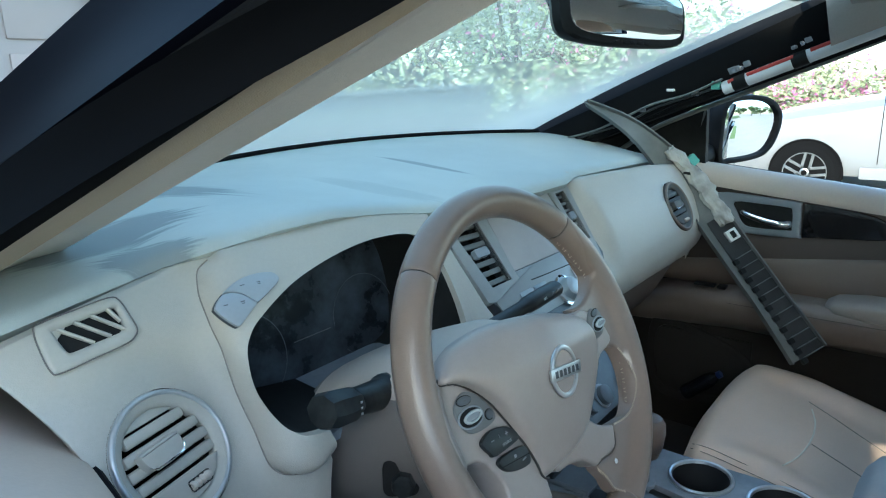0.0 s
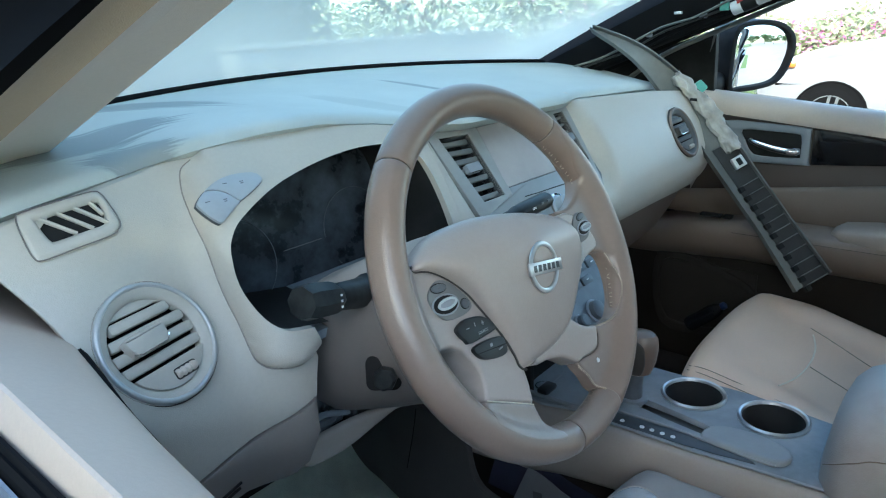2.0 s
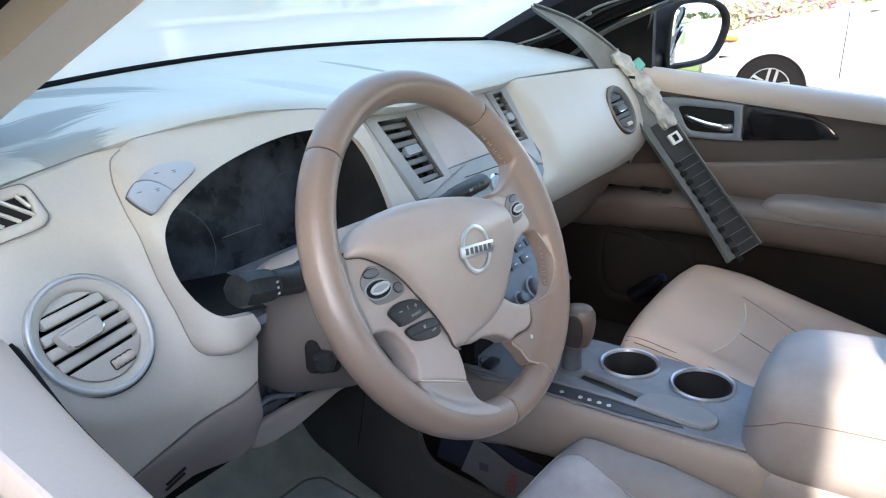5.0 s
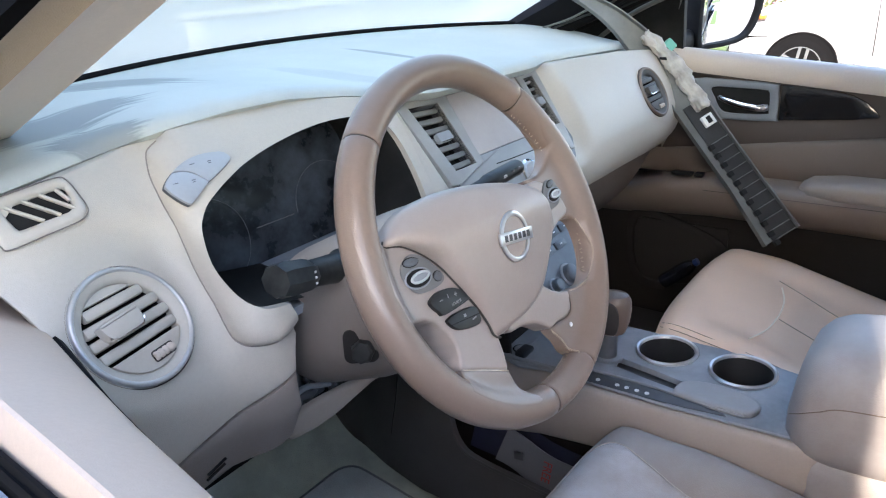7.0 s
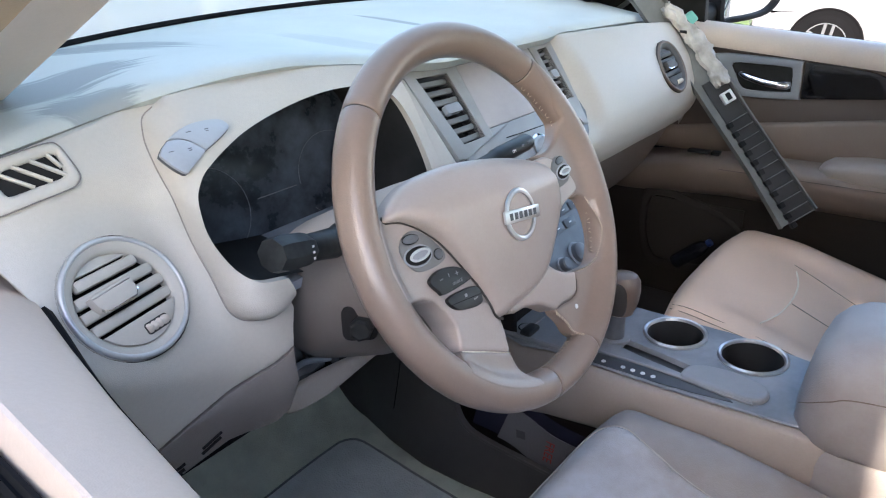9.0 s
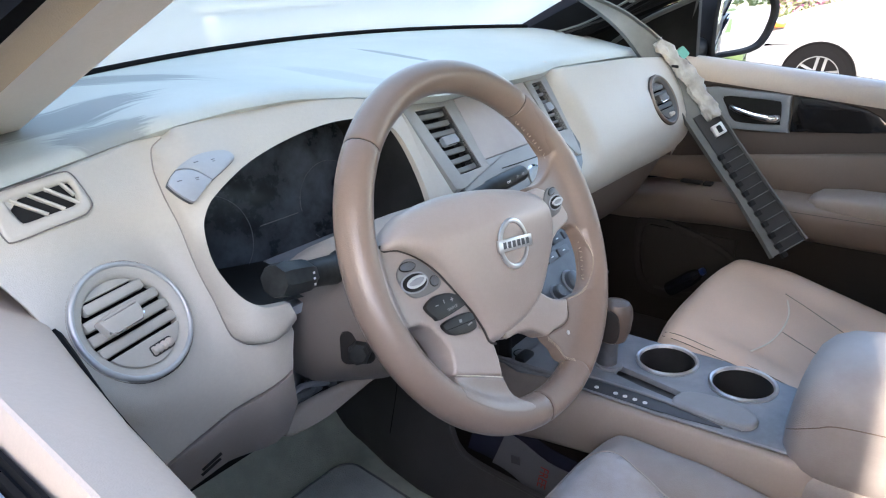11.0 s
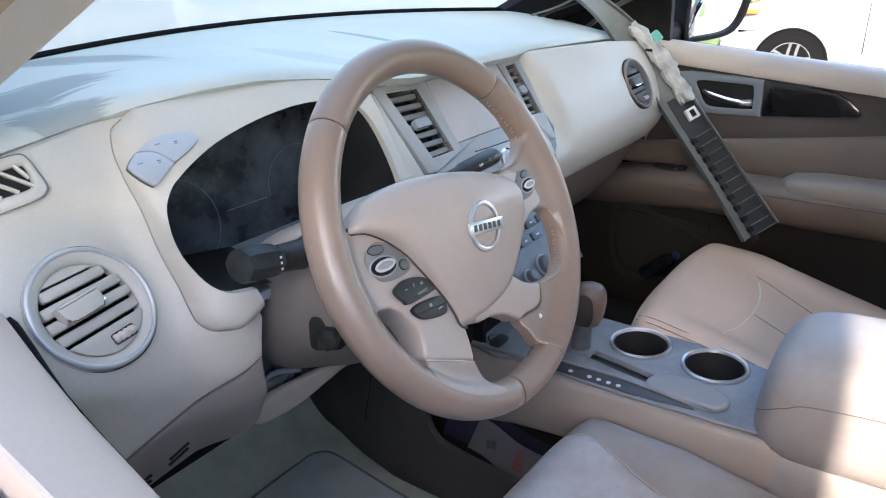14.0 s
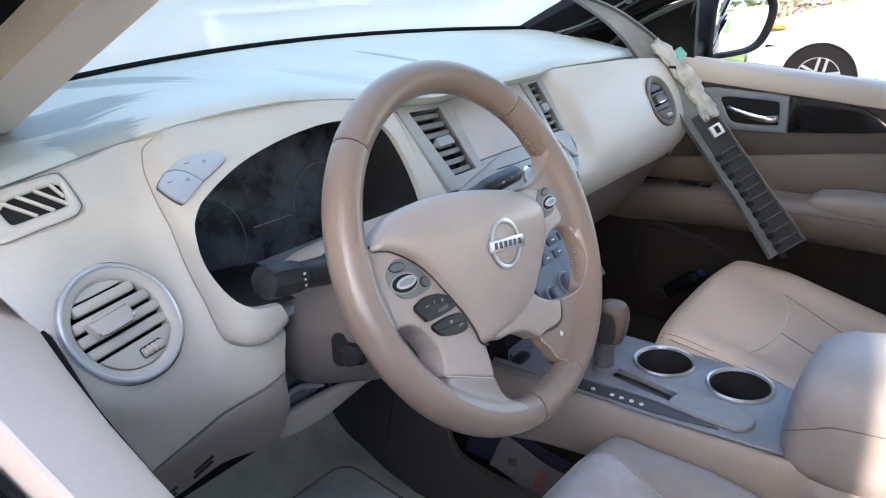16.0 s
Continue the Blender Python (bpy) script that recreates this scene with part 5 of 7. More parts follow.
def build_column():
    c = thing("steering_column", (-0.38, 0.25, 0.93), "beige steering column shroud with black stalks", "steering column")
    ax = WHEEL.to_3x3() @ Vector((0, 0, -1))
    sh = []
    for k, w, h, off in ((0.045, 0.060, 0.048, -0.004), (0.06, 0.085, 0.062, -0.012), (0.10, 0.114, 0.080, -0.021), (0.16, 0.124, 0.088, -0.026), (0.26, 0.124, 0.086, -0.024)):
        c0 = CW + ax * k
        ring = []
        for i in range(24):
            t = 2 * math.pi * i / 24
            cs, sn = math.cos(t), math.sin(t)
            ring.append(c0 + WHEEL.to_3x3() @ Vector((w * math.copysign(abs(cs) ** 0.72, cs), off + h * math.copysign(abs(sn) ** 0.90, sn), 0)))
        sh.append(ring)
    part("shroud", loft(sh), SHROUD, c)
    cover = []
    for k, w, h, off in ((0.047, 0.062, 0.050, -0.004), (0.06, 0.086, 0.064, -0.012), (0.10, 0.110, 0.084, -0.023), (0.16, 0.115, 0.093, -0.029), (0.25, 0.115, 0.090, -0.027)):
        ring = []
        for i in range(17):
            t = math.pi * (0.10 + 0.80 * i / 16)
            cs, sn = math.cos(t), math.sin(t)
            ring.append(CW + ax * k + WHEEL.to_3x3() @ Vector((w * math.copysign(abs(cs) ** 0.65, cs), off + h * math.copysign(abs(sn) ** 0.75, sn), 0)))
        cover.append(ring)
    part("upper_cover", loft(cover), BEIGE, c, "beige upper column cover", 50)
    # left stalk: boot, arm and a faceted black knob
    p0 = Vector((-0.445, 0.135, 1.066))
    p1 = Vector((-0.566, 0.118, 1.096))
    path = [p0 + (p1 - p0) * t for t in (0, 0.22, 0.24, 0.3, 0.5, 0.60, 0.63)]
    stalk = part("turn_stalk", tube(path, [0.022, 0.021, 0.0185, 0.0172, 0.0156, 0.0150, 0.0138], 18, flat=0.92), STALK_WORN, c, "worn black turn-signal and lamp stalk")
    path = [p0 + (p1 - p0) * t for t in (0.63, 0.66, 0.72, 0.93, 1.0)]
    part("knob", tube(path, [0.0148, 0.0172, 0.0192, 0.0204, 0.0178], 8, flat=0.88), STALK_WORN, stalk, "faceted black end knob")
    part("ring_mark", merge(*[rbox((0, 0, 0), (0.0022, 0.0008, 0.0020), 0, m=Matrix.Translation(p0 + (p1 - p0) * 0.70 + Vector((0, -0.0192, 0.008 - 0.006 * k)))) for k in range(3)]), PRINT_WHITE, stalk)
    q0, q1 = Vector((-0.315, 0.115, 1.092)), Vector((-0.166, 0.10, 1.108))
    path = [q0 + (q1 - q0) * t for t in (0, 0.3, 0.52, 0.56, 0.60, 0.64, 0.97, 1.0)]
    wp = part("wiper_stalk", tube(path, [0.010, 0.010, 0.010, 0.0125, 0.0125, 0.0130, 0.0125, 0.010], 12, flat=0.85), STALK, c, "black wiper stalk with white legends")
    part("mark", merge(*[rbox(q0 + (q1 - q0) * t + Vector((0, -0.0118, 0.004)), (0.005, 0.001, 0.003), 0) for t in (0.82, 0.90)]), PRINT_GREY, wp)
    writing("legend", "ON", 0.0048, frame_of(q0 + (q1 - q0) * 0.70 + Vector((0, -0.0128, 0.003)), (1, 0, 0.1), (0, 0.3, 1)), PRINT_WHITE, wp)
    f = Vector((-0.4955, 0.092, 1.000))
    m = frame_of(f, (0.62, -0.78, 0), (0.15, 0.12, 0.98))
    base = part("knob_recess", plate(round_rect(0, 0, 0.036, 0.036, 0.008), m @ Matrix.Translation((0, 0, -0.012)), 0.013, 0.002), BLACK_DEEP, c)
    part("tilt_knob", revolve([(0.0005, -0.004), (0.0085, -0.004), (0.0085, 0.004), (0.0120, 0.005), (0.0125, 0.008), (0.0115, 0.016), (0.0085, 0.018), (0.0005, 0.0185)], m @ Matrix.Translation((0.003, -0.002, 0)), 7), STALK_WORN, base, "black column adjuster knob", 20)
    # bare bracket seen beside the column
    br = part("bracket", merge(rbox((-0.44, 0.285, 0.870), (0.12, 0.006, 0.085), 0.002, 1), rbox((-0.455, 0.270, 0.848), (0.075, 0.030, 0.006), 0.002, 1), rbox((-0.400, 0.268, 0.868), (0.008, 0.034, 0.060), 0.002, 1), tube(spline([(-0.50, 0.268, 0.852), (-0.468, 0.258, 0.858), (-0.44, 0.262, 0.850), (-0.42, 0.268, 0.858)], 5), 0.008, 8)), STACK_DARK, c, "dusty dark metal bracket behind the shroud")
    for x, z in ((-0.470, 0.870), (-0.425, 0.860)):
        part("bolt", revolve([(0.007, 0.0), (0.007, 0.004), (0.0045, 0.0045), (0.004, 0.009), (0.001, 0.0095)], frame_of((x, 0.2815, z), (1, 0, 0), (0, 0, 1)), 12), GREYBLUE, br)
    part("cable", tube(spline([(-0.53, 0.262, 0.885), (-0.49, 0.255, 0.862), (-0.45, 0.258, 0.866), (-0.40, 0.262, 0.846), (-0.36, 0.27, 0.850)], 5), 0.0042, 8), GREYBLUE, br, "grey cable loom")
    part("collar_line", tube([CW + ax * 0.098 + WHEEL.to_3x3() @ Vector((0.081 * math.cos(radians(a)), -0.012 + 0.082 * math.sin(radians(a)), 0)) for a in range(185, 356, 10)], 0.001, 5), DARKBROWN, c)


# ---- centre stack ----
SX, SD, SN = Vector((1, 0, 0)), Vector((0, -0.6, -0.8)), Vector((0, -0.8, 0.6))
STACK = Matrix.Translation((-0.016, 0.262, 1.178)) @ Matrix((SX, -SD, SN)).transposed().to_4x4()


def build_stack():
    s = thing("centre_stack", (-0.016, 0.2, 0.75), "silver-edged centre stack with vents and a dusty screen", "centre stack")
    sp = lambda u, v: STACK @ Vector((u, v, 0.0))
    out = [(-0.205, 0.018), (-0.10, 0.022), (0.10, 0.022), (0.190, 0.016), (0.188, -0.06), (0.172, -0.13), (0.146, -0.165), (0.090, -0.20), (0.055, -0.25), (0.040, -0.345), (-0.135, -0.345), (-0.138, -0.22), (-0.145, -0.17), (-0.172, -0.13), (-0.195, -0.06)]
    vl = [(-0.180, 0.000), (-0.116, -0.003), (-0.113, -0.108), (-0.163, -0.108)]
    vr = [(0.127, -0.004), (0.157, -0.003), (0.152, -0.101), (0.118, -0.099)]
    part("panel", skin(out, [vl, vr], sp, 0.03, SN * -0.02, 0.0015), STACK_DARK, s, "dusty grey control panel, darkened for its shade")
    part("screen", plate([(-0.0875, 0.004), (0.1050, 0.006), (0.1105, -0.100), (-0.0962, -0.099)], STACK, 0.0036, 0.0010), SCREEN, s, "switched-off screen under grey dust")
    left = [(-0.202, 0.013), (-0.150, 0.011), (-0.0895, 0.006), (-0.0978, -0.112), (-0.174, -0.128), (-0.188, -0.126), (-0.195, -0.05)]
    right = [(0.1070, 0.010), (0.181, 0.016), (0.172, -0.04), (0.160, -0.108), (0.150, -0.152), (0.137, -0.150), (0.1125, -0.104)]
    for nm, q, fr, n, tall in (("left_vent", vl, left, 7, 0.0078), ("right_vent", vr, right, 7, 0.0052)):
        v = part("vent", skin(fr, [q], lambda a, b: STACK @ Vector((a, b, 0.0048)), 0.03, SN * -0.012, 0.0014), STACK_BEIGE, s, "slatted air outlet in a dull silver frame")
        cx = sum(p[0] for p in q) / 4
        part("cavity", plate([(cx + (p[0] - cx) * 1.1, p[1]) for p in q], STACK @ Matrix.Translation((0, 0, -0.032)), 0.004, 0), BLACK_DEEP, v)
        part("liner", loft([[STACK @ Vector((p[0], p[1], h)) for p in q] for h in (-0.030, 0.003)], caps=False), BLACK, v)
        for i in range(n):
            t = (i + 0.5) / n
            a = Vector(q[0]).lerp(Vector(q[3]), t)
            b = Vector(q[1]).lerp(Vector(q[2]), t)
            c = (a + b) / 2
            ang = math.degrees(math.atan2(b.y - a.y, b.x - a.x))
            part("slat", rbox((0, 0, 0), ((b - a).length - 0.0015, tall, 0.007), 0.0015, 2, STACK @ pose(c.x, c.y, -0.006, 0, 0, ang) @ pose(0, 0, 0, 6, 0, 0)), SLAT_GREY, v)
        c = (Vector(q[0]) + Vector(q[1]) + Vector(q[2]) + Vector(q[3])) / 4
        tab = part("tab", plate(round_rect(0, 0, 0.032 if nm == "left_vent" else 0.020, 0.015, 0.004), STACK @ Matrix.Translation((c.x, c.y, -0.002)), 0.008, 0.002), LID_GREY, v)
        part("tab_edge", rbox((c.x, c.y - 0.0068, 0.0045), (0.026 if nm == "left_vent" else 0.016, 0.0016, 0.002), 0.0005, 1, STACK), CHROME, tab)
    # beige struts beside the stack
    outer = [(-0.2135, 0.010), (-0.2040, 0.010), (-0.2285, -0.114), (-0.246, -0.21), (-0.252, -0.21), (-0.2400, -0.108)]
    inner = [(-0.2028, 0.011), (-0.1990, 0.011), (-0.1935, -0.124), (-0.175, -0.21), (-0.2485, -0.21), (-0.2270, -0.114)]
    part("strut", pillow(outer, STACK, lambda u, v: -0.003, 0.004, -0.06, 0.010), BEIGE, s, "beige strut beside the instruments", 50)
    part("strut", pillow(inner, STACK, lambda u, v: 0.003, 0.004, -0.06, 0.010), BEIGE_PALE, s, "beige strut beside the instruments", 50)
    lip = [STACK @ Vector((a, 0.0195 + 0.0035 * math.cos((a - 0.0) * 9), 0.013)) for a in [-0.2 + 0.0385 * i for i in range(11)]]
    part("hood_lip", tube(lip, 0.0085, 12, flat=0.6, up=SN), BEIGE_PALE, s, "beige lip over the vents")
    # satin strip with the switches
    part("control_strip", plate([(-0.0965, -0.1002), (0.111, -0.1015), (0.136, -0.128), (0.125, -0.176), (-0.16, -0.176), (-0.170, -0.1285), (-0.0975, -0.1128)], STACK, 0.0025, 0.0008), CONTROL_SILVER, s, "satin grey switch strip")
    part("strip_gap", tube([STACK @ Vector((u, v, 0.0026)) for u, v in ((-0.070, -0.1215), (-0.03, -0.1235), (0.036, -0.1255), (0.128, -0.1285))], 0.0008, 6), BLACK, s)
    # buttons and the knob below the screen
    for i in range(6):
        if abs(i - 2.6) < 0.7:
            continue
        part("button", plate(round_rect(-0.098 + 0.039 * i, -0.142, 0.035, 0.020, 0.003), STACK @ Matrix.Translation((0, 0, 0.001)), 0.004, 0.001), SILVER_PLASTIC, s)
    k = STACK @ Matrix.Translation((-0.003, -0.160, 0.002))
    knob = part("knob", revolve([(0.022, 0), (0.022, 0.004), (0.018, 0.006), (0.016, 0.018), (0.013, 0.020), (0.0005, 0.020)], k, 32), SILVER, s, "silver rotary control knob")
    part("knob_ring", revolve([(0.026, 0), (0.026, 0.003), (0.022, 0.004), (0.021, 0)], k, 32), CHROME, knob)
    for r in range(5):
        for i in range(5):
            u, v = -0.110 + 0.034 * i, -0.195 - 0.020 * r
            if u < 0.055 - 0.02 * r:
                part("button", plate(round_rect(u, v, 0.029, 0.013, 0.003), STACK, 0.0035, 0.001), (STACK_DARK, STACK_DARK, GATE)[(i + 2 * r) % 3], s)
                part("mark", rbox((u, v, 0.0037), (0.006, 0.0016, 0.0004), 0, m=STACK), PRINT_WHITE, s)
    for x, y, r in ((-0.064, -0.320, 0.015), (-0.108, -0.322, 0.010), (0.005, -0.322, 0.012)):
        dial = part("knob", revolve([(r, 0), (r * 0.95, 0.010), (r * 0.75, 0.012), (0.0005, 0.012)], STACK @ Matrix.Translation((x, y, 0)), 26), STACK_DARK, s)
        part("knob_ring", revolve([(r * 1.2, 0), (r * 1.2, 0.002), (r, 0.003), (r * 0.98, 0)], STACK @ Matrix.Translation((x, y, 0)), 26), LID_GREY, dial)


# ---- console ----
def con_z(y):
    return 0.757 - 0.03 * (y - 0.03)


CONSOLE = frame_of((0, 0.03, con_z(0.03)), (1, 0, 0), (0, 1, -0.03))


def build_console():
    c = thing("centre_console", (0, -0.1, 0.42), "beige centre console with a dusty dark top plate", "centre console")
    near_rail, far_rail = [], []
    for y, wl, wr, low in ((0.36, 0.108, 0.105, 0.595), (0.25, 0.112, 0.105, 0.608), (0.16, 0.113, 0.105, 0.624), (0.10, 0.113, 0.105, 0.640), (0.0, 0.114, 0.102, 0.655), (-0.12, 0.112, 0.099, 0.665), (-0.19, 0.110, 0.088, 0.662), (-0.250, 0.108, 0.073, 0.656), (-0.275, 0.104, 0.070, 0.655), (-0.30, 0.090, 0.068, 0.655)):
        zt = con_z(y) - 0.003
        h = zt - low
        near_rail.append([(-wl + 0.016, y, zt), (-wl + 0.005, y, zt - 0.001), (-wl + 0.001, y, zt - 0.006), (-wl - 0.003, y, zt - 0.018), (-wl - 0.008, y, zt - 0.5 * h), (-wl - 0.007, y, low + 0.012), (-wl - 0.002, y, low + 0.003), (-wl + 0.006, y, low), (-0.084, y, low), (-0.084, y, zt - 0.008)])
        far_rail.append([(wr - 0.012, y, zt), (wr - 0.003, y, zt - 0.002), (wr, y, zt - 0.012), (wr + 0.006, y, 0.66), (wr + 0.006, y, 0.45), (0.06, y, 0.45), (0.06, y, 0.66), (wr - 0.014, y, 0.68)])
    for rail in (near_rail, far_rail):
        part("side_rail", loft(rail), CONSOLE_TAUPE, c, "smooth taupe side of the console", 60)
    part("core", rbox((-0.012, 0.015, 0.55), (0.150, 0.69, 0.22), 0.01), DARK_POCKET, c)
    c1, c2 = (0.0455, -0.073), (0.037, -0.1925)
    r = 0.0425
    circ = lambda q: [(q[0] + r * math.cos(a), q[1] + r * math.sin(a)) for a in [2 * math.pi * i / 36 for i in range(36)]]
    trough = [(-0.008, -0.014), (-0.034, -0.018), (-0.046, -0.070), (-0.055, -0.122), (-0.030, -0.124), (-0.018, -0.070)]
    top = [(-0.095, 0.30), (0.098, 0.30), (0.100, 0.05), (0.097, -0.03), (0.093, -0.15), (0.068, -0.27), (0.065, -0.285), (-0.0935, -0.285), (-0.0985, -0.17), (-0.1005, -0.10), (-0.0985, -0.03), (-0.0975, 0.05)]
    part("top_plate", skin(top, [circ(c1), circ(c2), trough], lambda u, v: CONSOLE @ Vector((u, v, 0.001)), 0.03, (0, 0, -0.01), 0.0015), GREYBLUE, c, "dusty charcoal top plate")
    part("edge_trim", tube([CONSOLE @ Vector((x, v, 0.0)) for x, v in ((-0.0965, 0.25), (-0.0985, 0.05), (-0.0995, -0.03), (-0.1015, -0.10), (-0.0995, -0.17), (-0.0945, -0.285))], 0.0020, 8), LID_GREY, c)
    for q in (c1, c2):
        m = CONSOLE @ Matrix.Translation((q[0], q[1], 0))
        cup = part("cup_holder", revolve([(0.0425, 0.0), (0.0490, 0.001), (0.0490, 0.004), (0.0468, 0.0062), (0.0440, 0.0052), (0.0425, 0.001)], m, 44), BADGE, c, "cup holder with a chrome ring")
        part("well", revolve([(0.0430, 0.001), (0.0420, 0.001), (0.0355, -0.075), (0.001, -0.077), (0.001, -0.08), (0.038, -0.08)], m, 36), WELL, cup)
    part("trough_liner", rbox((-0.031, -0.070, -0.022), (0.060, 0.125, 0.02), 0.004, 2, CONSOLE), GATE, c)
    lid = [(-0.0423, -0.1240), (-0.0275, -0.1430), (-0.0235, -0.1856), (-0.034, -0.222), (-0.0475, -0.2376), (-0.0656, -0.2373), (-0.0785, -0.2240), (-0.0785, -0.1822), (-0.0745, -0.146), (-0.0680, -0.1240)]
    part("lid", pillow(smooth2(lid, 4), CONSOLE, lambda u, v: 0.0085 - 0.05 * max(0, v + 0.150), 0.0045, 0.0005, 0.006), LID_GREY, c, "grey dusty sliding lid")
    part("gate_strip", plate([(-0.070, 0.05), (-0.0705, 0.0), (-0.0697, -0.098), (-0.0764, -0.149), (-0.0840, -0.198), (-0.0885, -0.203), (-0.0945, -0.15), (-0.0968, -0.10), (-0.0970, 0.0), (-0.0960, 0.05)], CONSOLE, 0.0025, 0.0008), GATE, c)
    part("gate_rib", tube([CONSOLE @ Vector((x, v, 0.003)) for x, v in ((-0.066, 0.03), (-0.066, -0.08), (-0.0725, -0.145), (-0.080, -0.19), (-0.0800, -0.225))], 0.0021, 8), LID_GREY, c)
    for y in (-0.015, -0.046, -0.061, -0.0765, -0.092):
        part("indicator", revolve([(0.0037, 0.001), (0.0034, 0.0036), (0.0005, 0.0040)], CONSOLE @ Matrix.Translation((-0.088, y, 0)), 10), PRINT_WHITE, c)
    skirt = [(0.63, 0.452), (0.63, 0.68), (0.40, 0.672), (0.300, 0.662)] + smooth2([(0.282, 0.648), (0.275, 0.625), (0.264, 0.595), (0.246, 0.573), (0.215, 0.561), (0.133, 0.552), (0.0, 0.544)], 4, False) + [(-0.30, 0.540), (-0.30, 0.452)]

    def kick(y, z):
        foot = lerp(y, [0.0, 0.13, 0.24, 0.33, 0.43, 0.52, 0.60], [0.146, 0.151, 0.163, 0.166, 0.150, 0.126, 0.132])
        return Vector((-0.133 - (foot - 0.133) * (1 - step(0.46, 0.66, z)), y, z))
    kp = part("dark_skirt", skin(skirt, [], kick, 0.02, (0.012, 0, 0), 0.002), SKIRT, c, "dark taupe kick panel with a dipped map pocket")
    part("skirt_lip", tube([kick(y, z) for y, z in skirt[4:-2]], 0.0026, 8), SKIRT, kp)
    part("joint", tube([kick(0.395 + 0.004 * k, 0.665 - 0.026 * k) - Vector((0.0003, 0, 0)) for k in range(6)], 0.0009, 6), BLACK_DEEP, kp)
    # front bin with clutter
    tray = smooth2([(-0.098, 0.185), (-0.100, 0.10), (-0.085, 0.082), (0.06, 0.082), (0.085, 0.10), (0.083, 0.185)], 2)
    part("front_tray", skin(tray, [], lambda u, v: Vector((u, v, con_z(v) + 0.0035 + 0.9 * max(0, 0.105 - v) ** 1.5)), 0.012, (0, 0, -0.004), 0.001), TRAY, c, "shallow dusty grey tray")
    # solid black blocks that stand for the darkness of a hollow
    part("tray_recess", merge(rbox((0.0, 0.215, 0.785), (0.20, 0.05, 0.065), 0.006, 2), rbox((-0.09, 0.185, 0.782), (0.012, 0.03, 0.06), 0.005, 2)), BLACK_DEEP, c)
    part("tray_rim", tube([CONSOLE @ Vector((x, v, 0.006)) for x, v in ((-0.094, 0.20), (-0.0955, 0.12), (-0.096, 0.05))], 0.004, 8), LID_GREY, c)
    g = thing("gear_selector", (-0.012, 0.035, con_z(0.03)), "brown leather gear selector on a clear shaft", "gear lever")
    x, y = -0.015, 0.030
    z = con_z(y)
    part("shaft", tube([(x, y + 0.004, z - 0.002), (x, y + 0.004, z + 0.03), (x, y, z + 0.06)], [0.017, 0.0165, 0.015], 14, up=(0, 1, 0)), STACK_DARK, g, "clear grey plastic shaft")
    knob = []
    for k, wx, wy, dy in ((0.046, 0.012, 0.014, 0.0), (0.052, 0.021, 0.025, 0.0), (0.070, 0.024, 0.029, -0.002), (0.092, 0.024, 0.030, -0.004), (0.108, 0.022, 0.027, -0.006), (0.116, 0.017, 0.020, -0.008), (0.120, 0.008, 0.010, -0.008)):
        knob.append([(x + wx * math.cos(t), y + dy + wy * math.sin(t), z + k) for t in [2 * math.pi * i / 20 for i in range(20)]])
    part("knob", loft(knob), KNOB_LEATHER, g, "brown leather knob")
    part("release_button", revolve([(0.011, 0), (0.010, 0.004), (0.001, 0.005)], frame_of((x - 0.0178, y - 0.008, z + 0.072), (0, -1, 0), (0, 0, 1)), 16), KNOB_LEATHER, g)
    oval = frame_of((x - 0.0215, y - 0.006, z + 0.081), (0, -1, 0), (0, 0, 1))
    part("side_plate", plate(smooth2([(-0.015, -0.022), (-0.019, 0.0), (-0.015, 0.022), (0.0, 0.029), (0.014, 0.022), (0.018, 0.0), (0.014, -0.022), (0.0, -0.026)], 3), oval, 0.0034, 0.0015), DARKBROWN, g, "dark brown side plate")
    part("collar", tube([(x, y, z), (x, y, z + 0.006)], 0.022, 20), GREYBLUE, g)


def cushion(sections, power=0.5, n=28):
    """A padded form: sections of centre, half width, half height along a line."""
    rings = []
    for (cx, cy, cz), w, h, ax in sections:
        ring = []
        for i in range(n):
            t = 2 * math.pi * i / n
            cs, sn = math.cos(t), math.sin(t)
            u, v = w * math.copysign(abs(cs) ** power, cs), h * math.copysign(abs(sn) ** power, sn)
            ring.append(Vector((cx + u, cy, cz)) + Vector(ax) * v)
        rings.append(ring)
    return loft(rings)


def build_armrest():
    a = thing("console_armrest", (-0.01, -0.45, 0.60), "padded tan armrest box on the centre console", "armrest")
    secs = []
    for y, w, h, z in ((-0.245, 0.043, 0.040, 0.813), (-0.250, 0.066, 0.062, 0.813), (-0.262, 0.085, 0.077, 0.813), (-0.281, 0.0955, 0.085, 0.814), (-0.311, 0.1005, 0.088, 0.816), (-0.42, 0.102, 0.088, 0.823), (-0.60, 0.101, 0.088, 0.829), (-0.64, 0.083, 0.05, 0.829)):
        secs.append(((-0.017, y, z), w, h, (0, -0.12, 1)))
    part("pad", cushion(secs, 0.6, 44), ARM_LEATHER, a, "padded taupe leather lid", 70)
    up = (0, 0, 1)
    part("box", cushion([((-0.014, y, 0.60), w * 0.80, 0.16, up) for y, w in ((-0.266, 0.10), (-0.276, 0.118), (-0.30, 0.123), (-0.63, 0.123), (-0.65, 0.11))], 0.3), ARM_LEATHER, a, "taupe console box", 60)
    seam = []
    for (x, y, z), w, h, ax in secs[1:-1]:
        v = h * lerp(y, [-0.60, -0.35, -0.30, -0.265, -0.25], [0.40, 0.36, 0.30, 0.05, -0.30])
        u = w * (1 - (abs(v) / h) ** (1 / 0.3)) ** 0.3
        seam.append((x - u - 0.0004, y - 0.12 * v, z + v))
    part("seam", tube(spline(seam, 6), 0.0007, 6), TAUPE, a)


